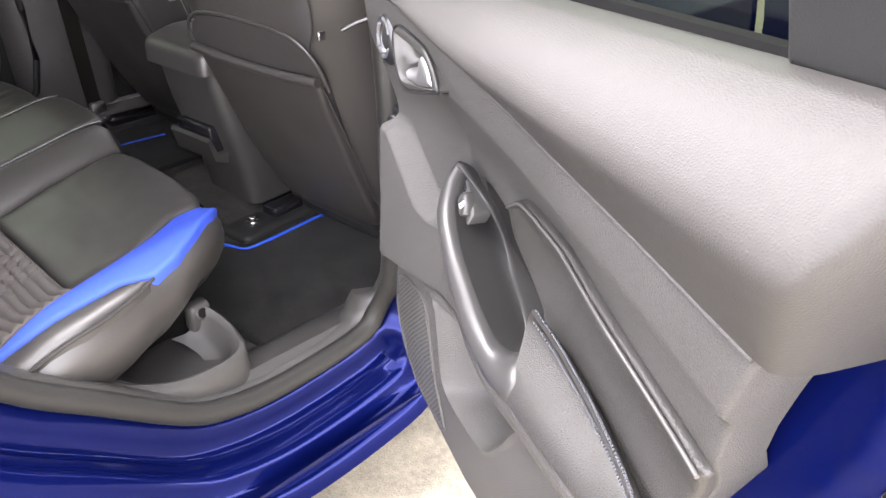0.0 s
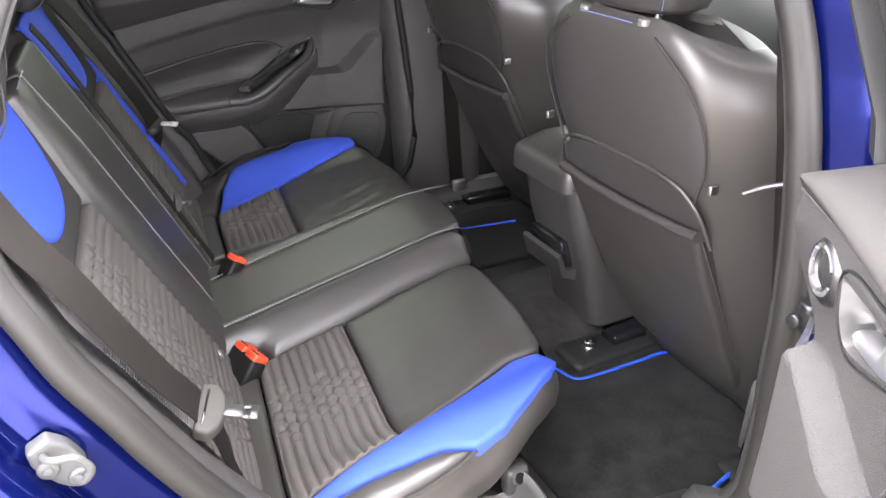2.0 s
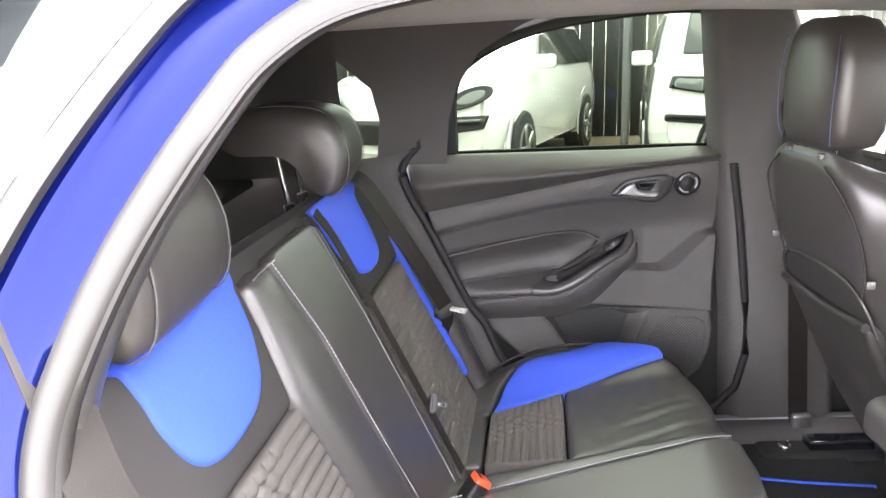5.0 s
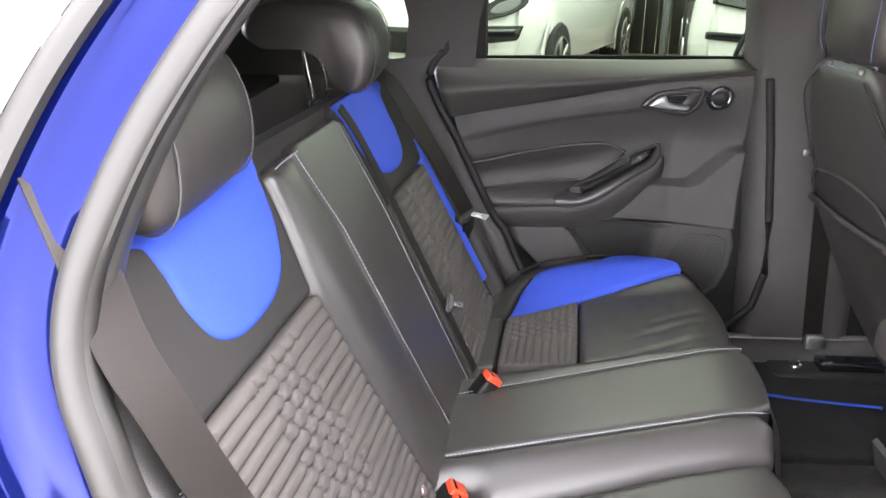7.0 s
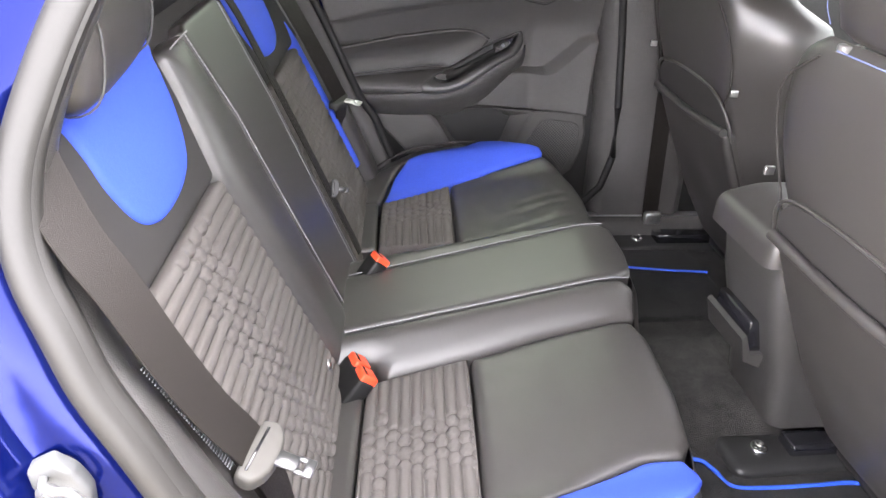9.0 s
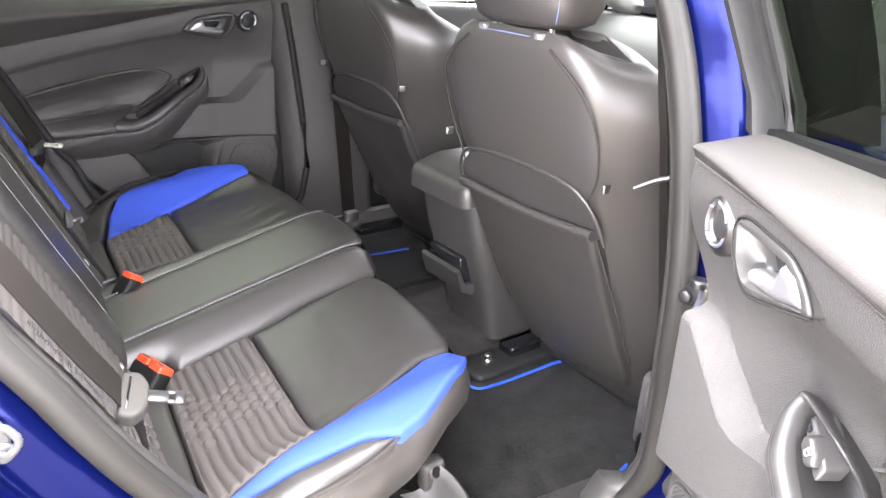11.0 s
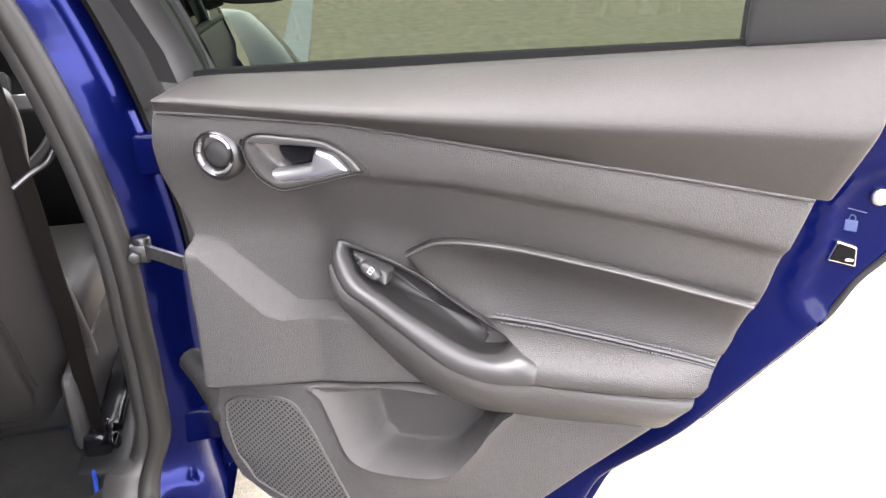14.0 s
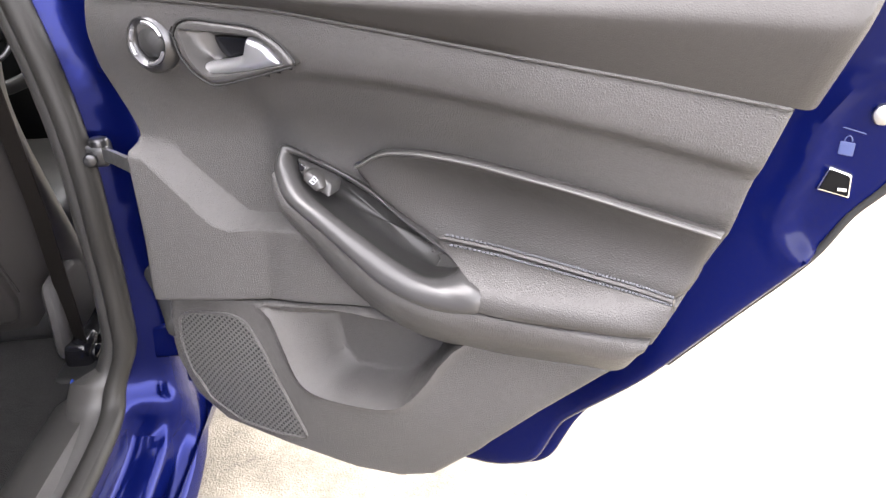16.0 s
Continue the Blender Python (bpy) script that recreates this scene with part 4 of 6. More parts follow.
    part("window_frame", loft([[place(uo, wo, lean(wo) - 0.02), place(uo, wo, lean(wo) + 0.014), place(uo * 0.45 + ui * 0.55, wo * 0.45 + wi * 0.55, lean(wo) + 0.024), place(uo * 0.3 + ui * 0.7, wo * 0.3 + wi * 0.7, lean(wo) + 0.014),
                                place(ui, wi, lean(wi) + 0.012), place(ui, wi, lean(wi) - 0.02)] for (uo, wo), (ui, wi) in zip(outer, inner)]), PLASTIC_DARK, door, "dark plastic window surround")
    part("glass_run", tube([place(u * 0.97 + 0.01, w, lean(w) + 0.002) for u, w in inner], 0.006, 6), RUBBER, door)
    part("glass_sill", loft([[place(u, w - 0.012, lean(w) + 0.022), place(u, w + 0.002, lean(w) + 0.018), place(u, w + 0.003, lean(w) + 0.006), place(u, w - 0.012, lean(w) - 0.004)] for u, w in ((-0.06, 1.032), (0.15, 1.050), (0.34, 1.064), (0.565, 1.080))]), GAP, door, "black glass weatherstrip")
    part("quarter_cover", pillow(rounded([(0.553, 1.075), (0.69, 1.085), (0.675, 1.2), (0.60, 1.30), (0.553, 1.30)], 0.006), place, lambda u, w: lean(w) + 0.026, 0.006, 0.006, 0.02, skirt=0.03), PLASTIC_DARK, door, "black plastic quarter cover")
    part("window_glass", loft([[place(u, w, lean(w)) for u in np.linspace(lerp_table(w, [(1.02, -0.06), (1.2, -0.115), (1.28, -0.115), (1.37, -0.04)]), lerp_table(w, [(1.02, 0.57), (1.24, 0.57), (1.30, 0.52), (1.37, 0.2)]), 8)] for w in (1.02, 1.1, 1.2, 1.28, 1.33, 1.37)], False, False), GLASS, door, "green tinted window glass")
    return door


NEAR_O, NEAR_U, NEAR_N = Vector((-0.184, -0.052, 0)), Vector((-0.531, -0.847, 0)), Vector((-0.847, 0.531, 0))


def near_place(u, w, d):
    return NEAR_O + NEAR_U * u + NEAR_N * d + Vector((0, 0, w))


def far_place(u, w, d):
    return Vector((0.029 - u, 1.60 - d, w - 0.08 * u))


build_door(near_place, "rear_door", "wide open rear door with grey trim and blue shell", "blue painted door shell")
build_door(far_place, "rear_door", "closed rear door with dark grey trim", "blue painted door shell")


# ---- rear bench ----
SEAT_MID, BACK_MID = 0.885, 0.875


def cushion_z(x, y):
    """Height of the padded top: rising to the front, with a raised middle and side bolsters."""
    z = 0.49 + (x + 0.6) / 0.5 * 0.072
    z -= 0.75 * max(0.0, x + 0.15) ** 1.6
    z += 0.042 * smooth01((y - 0.655 - 0.14 * (x + 0.57)) / 0.095) * smooth01((1.035 + 0.1 * (x + 0.57) - y) / 0.05)
    m = abs(y - SEAT_MID)
    z += 0.045 * smooth01((m - 0.47) / 0.12) * smooth01((x + 0.62) / 0.2)
    z -= 0.10 * smooth01((m - 0.655) / 0.07)
    return z


def skewed(y):
    """The bench stands a little askew to the doorway."""
    return 0.11 * (y - 0.72)


def on_cushion(x, y, d):
    return Vector((x + skewed(y), y, cushion_z(x, y) + d))


def ribs(a0, c0, half, pitch):
    """Quilting: straight ribs, with a band of honeycomb in the middle. a: over the ribs; c: along them."""
    def f(a, c, dd):
        k, r = (a - a0) / pitch, (c - c0) / (pitch * 1.45)
        col = math.floor(k)
        rib = min(k - col, col + 1 - k)
        reach = half / (pitch * 1.45) + (0.5 if col % 2 else 0.0) + 0.6 * math.sin(col * 1.7)
        near = []
        for cc in (col - 1, col, col + 1):
            shift = 0.5 if cc % 2 else 0.0
            rr = math.floor(r - shift)
            for q in (rr, rr + 1):
                near.append(math.hypot((k - cc - 0.5) * 1.0, (r - shift - q) * 1.15))
        near.sort()
        cell = (near[1] - near[0]) * 0.6
        comb = smooth01((reach - abs(r)) / 0.35)
        edge = rib * (1 - comb) + min(cell, 0.5) * comb
        return (-0.0040 * math.exp(-(edge / 0.13) ** 2) - 0.010 * (0.5 - min(edge, 0.5)) ** 2) * smooth01(dd / 0.007)
    return f


OUTER = [(-0.60, 0.285), (-0.521, 0.238), (-0.413, 0.226), (-0.34, 0.232), (-0.296, 0.246), (-0.244, 0.259), (-0.181, 0.297), (-0.128, 0.333), (-0.095, 0.37), (-0.075, 0.45), (-0.066, 0.55), (-0.070, 0.69), (-0.085, 0.735)]
bench = thing("rear_bench_seat", (-0.4, MID, 0.3), "black leather rear bench with blue bolsters and quilted grey inserts", "rear seat")
for side in (1, -1):
    def Y(y, side=side):
        return y if side > 0 else 2 * SEAT_MID - y

    def F(pts):
        return [(x, Y(y)) for x, y in pts]
    front = F([(-0.366, 0.692), (-0.368, 0.356), (-0.273, 0.387), (-0.156, 0.424), (-0.10, 0.422), (-0.082, 0.45), (-0.07, 0.55), (-0.073, 0.69), (-0.088, 0.735), (-0.11, 0.735), (-0.24, 0.717)])

    def creases(x, y, dd, side=side):
        w = 0.0022 * noise.noise((x * 14, y * 9, 3)) + 0.001 * noise.noise((x * 40, y * 25, 1))
        if side < 0:
            for k, yy in ((0, 1.10), (1, 1.17), (2, 1.21)):
                w -= 0.0035 * math.exp(-((y - yy - 0.35 * (x + 0.25)) / 0.006) ** 2) * smooth01((x + 0.31 - 0.03 * k) / 0.06) * smooth01((-0.09 - x) / 0.05)
        return w
    if side < 0:
        front = F([(-0.366, 0.692), (-0.368, 0.401), (-0.255, 0.371), (-0.177, 0.352), (-0.140, 0.346), (-0.110, 0.372), (-0.092, 0.41), (-0.082, 0.45), (-0.07, 0.55), (-0.073, 0.69), (-0.088, 0.735), (-0.11, 0.735), (-0.24, 0.717)])
    part("cushion_front", pillow(rounded(front, 0.010), on_cushion, -0.008, 0.010, 0.018, 0.011, skirt=0.05, relief=creases), LEATHER, bench, "smooth leather cushion front, lightly creased")
    ins = F([(-0.53, 0.665), (-0.537, 0.312), (-0.448, 0.326), (-0.372, 0.352), (-0.371, 0.692)])
    if side < 0:
        ins = F([(-0.53, 0.665), (-0.530, 0.453), (-0.449, 0.430), (-0.372, 0.403), (-0.371, 0.692)])
    part("cushion_insert", pillow(rounded(ins, 0.006), on_cushion, -0.006, 0.010, 0.008, 0.0023 if side > 0 else 0.0034, skirt=0.02, relief=ribs(-0.53, Y(0.52), 0.052, 0.0170)), INSERT, bench, "grey quilted honeycomb insert")
    blue = F([(-0.545, 0.30), (-0.531, 0.309), (-0.448, 0.323), (-0.374, 0.349), (-0.273, 0.383), (-0.156, 0.420), (-0.103, 0.418), (-0.093, 0.39), (-0.098, 0.366), (-0.128, 0.334), (-0.181, 0.298), (-0.244, 0.260), (-0.292, 0.248), (-0.315, 0.26), (-0.335, 0.272), (-0.40, 0.277), (-0.47, 0.283)])
    if side < 0:
        blue = F([(-0.527, 0.449), (-0.449, 0.427), (-0.377, 0.400), (-0.255, 0.367), (-0.177, 0.348), (-0.138, 0.342), (-0.145, 0.320), (-0.181, 0.298), (-0.244, 0.260), (-0.292, 0.248), (-0.315, 0.26), (-0.335, 0.272), (-0.40, 0.277), (-0.47, 0.290), (-0.505, 0.35)])
        part("bolster_end", pillow(rounded(F([(-0.60, 0.45), (-0.535, 0.452), (-0.513, 0.352), (-0.478, 0.288), (-0.545, 0.295), (-0.60, 0.33)]), 0.008), on_cushion, -0.008, 0.009, 0.012, 0.011, skirt=0.03), LEATHER, bench, "smooth leather bolster end")
    part("blue_bolster", pillow(rounded(blue, 0.006), on_cushion, -0.006, 0.008, 0.010, 0.011, skirt=0.03), BLUE_LEATHER, bench, "bright blue leather bolster")
    roll = F([(-0.60, 0.33), (-0.548, 0.298), (-0.47, 0.280), (-0.40, 0.274), (-0.338, 0.269), (-0.317, 0.257), (-0.298, 0.246), (-0.34, 0.232), (-0.413, 0.227), (-0.521, 0.239), (-0.60, 0.287)])
    part("bolster_roll", pillow(rounded(roll, 0.008), on_cushion, -0.008 if side > 0 else -0.016, 0.015 if side > 0 else 0.008, 0.02, 0.010, skirt=0.04), LEATHER, bench, "rolled leather edge with piping")
    part("piping", tube([on_cushion(x, Y(y), -0.002) for x, y in catmull([(-0.60, 0.284), (-0.521, 0.236), (-0.413, 0.224), (-0.34, 0.229), (-0.296, 0.243)], 6)], 0.0028, 6), LEATHER_CLOTH, bench)
    strip = F([(-0.62, 0.66), (-0.62, 0.34), (-0.55, 0.302), (-0.541, 0.312), (-0.534, 0.665)])
    part("cushion_rear", pillow(rounded(strip, 0.01), on_cushion, -0.008, 0.008, 0.012, 0.014, skirt=0.02), LEATHER, bench)
    rings = []
    line = catmull(OUTER, 4)
    for o, dz in ((-0.006, -0.012), (0.003, -0.028), (0.007, -0.05), (0.003, -0.08), (-0.012, -0.11), (-0.035, -0.14), (-0.07, -0.17), (-0.12, -0.18)):
        ring = []
        for i, (x, y) in enumerate(line):
            a, b = line[max(i - 1, 0)], line[min(i + 1, len(line) - 1)]
            t = Vector((b[0] - a[0], b[1] - a[1])).normalized()
            yy = Y(y - t.x * o)
            xx = x + t.y * o
            ring.append((xx + skewed(yy), yy, cushion_z(x, Y(y)) + dz))
        rings.append(ring)
    part("cushion_side", loft(rings, False, False), LEATHER, bench, "leather side of the cushion")


def seam_near(x):
    return 0.752 + 0.12 * (x + 0.57)


def seam_far(x):
    return 0.935 + 0.17 * (x + 0.57)


centre = [(-0.60, seam_near(-0.6) + 0.003), (-0.60, seam_far(-0.6) - 0.003), (-0.10, seam_far(-0.1) - 0.003), (-0.072, seam_far(-0.08) - 0.02), (-0.066, 0.90), (-0.072, seam_near(-0.08) + 0.02), (-0.10, seam_near(-0.1) + 0.003)]
part("centre_cushion", pillow(rounded(centre, 0.012), on_cushion, -0.004, 0.008, 0.012, 0.013, skirt=0.05), LEATHER, bench, "raised centre cushion")
rings = []
for o, dz in ((-0.004, -0.01), (0.008, -0.03), (0.010, -0.08), (-0.01, -0.16), (-0.05, -0.2)):
    rings.append([(-0.078 + o + 0.012 * (1 - ((y - 0.9) / 0.17) ** 2) + skewed(y), y, cushion_z(-0.075, y) + dz) for y in np.linspace(0.735, 1.07, 14)])
part("centre_front", loft(rings, False, False), LEATHER, bench)
near_roll = [(-0.60, seam_near(-0.6)), (-0.10, seam_near(-0.1)), (-0.076, seam_near(-0.08) - 0.02), (-0.082, 0.742), (-0.11, 0.738), (-0.24, 0.72), (-0.366, 0.694), (-0.50, 0.672), (-0.52, 0.70), (-0.60, 0.70)]
far_roll = [(-0.60, seam_far(-0.6)), (-0.10, seam_far(-0.1)), (-0.076, seam_far(-0.08) + 0.015), (-0.09, 1.045), (-0.366, 1.045), (-0.52, 1.06), (-0.60, 1.06)]
for nm, edge in (("near", near_roll), ("far", far_roll)):
    part("centre_roll", pillow(rounded(edge, 0.010), on_cushion, -0.008, 0.016 if nm == "near" else 0.008, 0.026, 0.011, skirt=0.05), LEATHER, bench, "padded roll beside the centre cushion")
for f in (seam_near, seam_far):
    bms = []
    for x in np.arange(-0.59, -0.085, 0.0062):
        bms.append(tube([on_cushion(x, f(x), 0.003), on_cushion(x + 0.0046, f(x + 0.0046), 0.003)], 0.0009, 5))
    tagged(part("stitching", merge(*bms), THREAD, bench), kind="stuff")

BACK_O, BACK_S, BACK_N = Vector((-0.575, 0, 0.503)), Vector((-0.418, 0, 0.909)), Vector((0.909, 0, 0.418))


def back_base(y, s):
    m = abs(y - BACK_MID)
    d = 0.006 * smooth01((0.20 - m) / 0.05) + 0.024 * smooth01((m - 0.50) / 0.1) * smooth01((0.52 - s) / 0.3)
    d -= 0.8 * max(0.0, s - 0.54) ** 1.5
    return d


def on_back(y, s, d):
    s = min(s, 0.54) + 0.3 * max(0.0, s - 0.54)
    return BACK_O + BACK_S * s + BACK_N * (back_base(y, s) + d) + Vector((skewed(y), y, 0))


rest = thing("split_rear_seat_back", (-0.7, MID, 0.45), "split rear seat back in black leather with blue patches", "seat back")
for side in (1, -1):
    def Y(y, side=side):
        return y if side > 0 else 2 * BACK_MID - y

    def F(pts):
        return [(Y(y), s) for y, s in pts]
    ins = F([(0.70, -0.03), (0.679, 0.371), (0.366, 0.369), (0.345, -0.03)])
    part("back_insert", pillow(rounded(ins, 0.006), on_back, -0.006, 0.010, 0.008, 0.0024 if side > 0 else 0.0034, skirt=0.02, relief=(lambda f, k: (lambda y, s, dd: k * f(s, y, dd)))(ribs(0.0, Y(0.52), 0.052, 0.0185), 1.0 if side > 0 else 0.5)), INSERT, rest, "grey quilted honeycomb insert")
    blue = catmull(F([(0.385, 0.63), (0.40, 0.59), (0.427, 0.552), (0.436, 0.51), (0.436, 0.475), (0.448, 0.435), (0.473, 0.414), (0.518, 0.405), (0.587, 0.410), (0.637, 0.431), (0.674, 0.476), (0.688, 0.516), (0.692, 0.545), (0.70, 0.59), (0.69, 0.64), (0.55, 0.652), (0.42, 0.648)]), 5, True)
    part("blue_patch", pillow(blue, on_back, -0.004, 0.006, 0.010, 0.013, skirt=0.02), BLUE_LEATHER, rest, "bright blue leather shoulder patch")
    cloth = F([(0.682, 0.374), (0.702, 0.48), (0.712, 0.62), (0.68, 0.66), (0.5, 0.665), (0.32, 0.655), (0.30, 0.6), (0.29, 0.5), (0.29, 0.38), (0.362, 0.373)])
    part("shoulder_cloth", pillow(rounded(cloth, 0.012), on_back, -0.012, 0.009, 0.012, 0.016, skirt=0.03), LEATHER_CLOTH, rest, "dark cloth shoulder")
    roll = F([(0.703, -0.03), (0.683, 0.37), (0.704, 0.48), (0.71, 0.535), (0.755, 0.555), (0.795, 0.545), (0.826, 0.407), (0.828, 0.213), (0.838, -0.03)]) if side > 0 else F([(0.703, -0.03), (0.683, 0.37), (0.704, 0.48), (0.71, 0.535), (0.722, 0.55), (0.726, 0.37), (0.726, -0.03)])
    part("back_roll", pillow(rounded(roll, 0.010), on_back, -0.006, 0.016 if side > 0 else 0.007, 0.045 if side > 0 else 0.012, 0.013, skirt=0.03), LEATHER, rest, "padded leather roll")
    strip = F([(0.342, -0.03), (0.363, 0.36), (0.33, 0.44), (0.316, 0.37), (0.306, -0.03)])
    if side < 0:
        strip = F([(0.342, 0.05), (0.363, 0.36), (0.345, 0.43), (0.336, 0.37), (0.326, 0.05)])
    part("edge_strip", pillow(rounded(strip, 0.008), on_back, -0.006, 0.010, 0.012, 0.013, skirt=0.05), BLUE_LEATHER if side < 0 else LEATHER, rest, "blue leather edge strip" if side < 0 else "")
    bol = F([(0.304, -0.04), (0.314, 0.37), (0.328, 0.45), (0.33, 0.53), (0.29, 0.48), (0.25, 0.3), (0.235, -0.04)])
    part("side_bolster", pillow(rounded(bol, 0.012), on_back, -0.008, 0.014, 0.025, 0.014, skirt=0.10), LEATHER, rest)
mid = [(0.845, -0.03), (0.832, 0.213), (0.832, 0.407), (0.80, 0.545), (0.82, 0.58), (1.0, 0.585), (1.022, 0.55), (1.035, 0.37), (1.022, -0.03)]
part("centre_back", pillow(rounded(mid, 0.012), on_back, -0.006, 0.009, 0.014, 0.016, skirt=0.04), LEATHER, rest, "centre backrest panel")
for f, s0, s1 in ((lambda q: lerp_table(q, [(0, 0.842), (0.213, 0.832), (0.407, 0.83), (0.54, 0.799)]), -0.02, 0.54), (lambda q: lerp_table(q, [(0, 1.006), (0.37, 1.018), (0.55, 1.0)]), -0.02, 0.55)):
    bms = []
    for s in np.arange(s0, s1, 0.0066):
        bms.append(tube([on_back(f(s), s, 0.0045), on_back(f(s + 0.0048), s + 0.0048, 0.0045)], 0.0009, 5))
    tagged(part("stitching", merge(*bms), THREAD, rest), kind="stuff")
bms = []
for y in np.arange(0.715, 0.795, 0.0066):
    bms.append(tube([on_back(y, 0.538 + 0.1 * (y - 0.715), 0.010), on_back(y + 0.0045, 0.5385 + 0.1 * (y - 0.715), 0.010)], 0.0011, 5))
tagged(part("stitching", merge(*bms), THREAD, rest), kind="stuff")
bms = []
for k in np.linspace(0.0, 1.0, 36):
    p = Vector((-0.754, 0.264, 0.850)).lerp(Vector((-0.692, 0.268, 0.731)), k)
    bms.append(tube([p + Vector((0.0030, -0.001, 0.002)), p + Vector((0.0050, 0.0085, 0.001))], 0.0008, 5))
tagged(part("stitching", merge(*bms), THREAD_DIM, rest, "grey ladder stitching"), kind="stuff")
part("back_shell", loft([[on_back(y, s, d) for y in np.linspace(0.335, 1.52, 24)] for s, d in ((-0.08, -0.02), (0.2, -0.02), (0.5, -0.02), (0.6, -0.016), (0.65, -0.016), (0.675, -0.03), (0.68, -0.06), (0.66, -0.1), (0.0, -0.1))], False, False), LEATHER_CLOTH, rest)
for y, s in ((0.668, 0.04), (1.10, 0.045)):
    part("anchor_stud", disc(on_back(y, s, 0.0), BACK_N, 0.008, 0.006, 14, 0.002), STEEL, rest)


def headrest(y, lift, dx, label, tall=False):
    """A hook-shaped headrest: a bar over the top and a lobe hanging in front."""
    h = thing("rear_headrest", (-0.86, y, 1.0), label, "headrest", "rear headrests")
    prof = catmull([(-0.935, 1.055), (-0.93, 1.095), (-0.89, 1.12), (-0.81, 1.125), (-0.755, 1.105), (-0.728, 1.05), (-0.732, 0.985), (-0.762, 0.965), (-0.80, 0.99), (-0.825, 1.04), (-0.875, 1.06)], 4, True)
    if tall:
        prof = catmull([(-0.955, 1.12), (-0.95, 1.160), (-0.90, 1.182), (-0.80, 1.182), (-0.748, 1.160), (-0.724, 1.10), (-0.734, 1.043), (-0.762, 1.024), (-0.788, 1.042), (-0.818, 1.092), (-0.865, 1.116)], 4, True)
    cx, cz = -0.82, 1.05
    rings = []
    for k, q in ((-1.0, 0.78), (-0.97, 0.92), (-0.88, 1.0), (-0.5, 1.03), (0, 1.035), (0.5, 1.03), (0.88, 1.0), (0.97, 0.92), (1.0, 0.78)):
        rings.append([(dx + cx + (px - cx) * q, y + k * 0.13, cz + (pz - cz) * q + lift) for px, pz in prof])
    part("cushion", loft(rings), LEATHER, h)
    for s in (-1, 1):
        part("seam", tube([(dx + cx + (px - cx) * 1.032, y + s * 0.108, cz + (pz - cz) * 1.032 + lift) for px, pz in prof], 0.0012, 5, True, 1.0, (0, 1, 0)), SATIN, h)
    for s in (-0.065, 0.065):
        part("post", tube([(-0.845 + dx, y + s, 0.97), (-0.868 + dx, y + s, (1.13 if tall else 1.085) + lift)], 0.0055, 10), CHROME, h, "chrome post")
        part("guide", disc((-0.846 + dx, y + s, 0.99), (-0.2, 0, 1), 0.012, 0.012, 14, 0.003), PLASTIC_DARK, h)
    return h


headrest(0.525, 0.05, -0.062, "black leather rear headrest pushed down onto the backrest")
headrest(1.28, 0.0, 0.0, "black leather rear headrest raised on chrome posts", True)


# ---- buckles and belts ----
def buckle(at, yaw, label, double):
    b = thing("seat_belt_buckle", at, label, "buckle", "rear belt buckles")
    m = Matrix.Translation(at) @ Matrix.Rotation(radians(yaw), 4, "Z") @ Matrix.Rotation(radians(38), 4, "Y") @ Matrix.Scale(1.2, 4)
    w = 0.03 if double else 0.016
    part("housing", rbox((-0.013, -w, -0.07), (0.013, w, 0.012), 0.005, 2, m), BUCKLE_BLACK, b)
    for k in ((-1, 1) if double else (0,)):
        part("button", rbox((-0.0115, k * 0.015 - 0.0125, -0.004), (0.0135, k * 0.015 + 0.0125, 0.020), 0.003, 2, m), RED, b, "red release button")
        part("slot", rbox((-0.002, k * 0.015 - 0.009, 0.0195), (0.002, k * 0.015 + 0.009, 0.0206), 0.0, 1, m @ Matrix.Translation((-0.006, 0, 0))), BLACK_GLOSS, b)
    return b


buckle((-0.554, 0.671, 0.512), 15, "twin black belt buckle with red buttons in the seat gap", True)
buckle((-0.508, 0.948, 0.548), 20, "black belt buckle with a red button", False)


def tongue(m, parent, plate_mat, blade=STEEL):
    p = part("tongue_body", pillow(rounded([(-0.015, -0.035), (0.003, -0.038), (0.013, -0.024), (0.016, -0.010), (0.016, 0.010), (0.013, 0.024), (0.003, 0.038), (-0.015, 0.035)], 0.007), lambda a, b, d: m @ Vector((a, b, d)), -0.003, 0.006, 0.004, 0.006, skirt=0.008), plate_mat, parent, "moulded tongue")
    part("belt_slot", rbox((-0.0075, -0.027, 0.0018), (-0.0045, 0.027, 0.0036), 0.0006, 1, m), BLACK_GLOSS, p, "dark belt slot")
    bm = merge(rbox((0.012, -0.009, -0.0018), (0.036, 0.009, 0.0018), 0.001, 1, m), rbox((0.034, -0.0105, -0.002), (0.044, -0.004, 0.002), 0.001, 1, m), rbox((0.034, 0.004, -0.002), (0.044, 0.0105, 0.002), 0.001, 1, m), rbox((0.042, -0.0105, -0.002), (0.052, 0.0105, 0.002), 0.001, 1, m))
    part("tongue_blade", bm, blade, p, "flat metal blade")


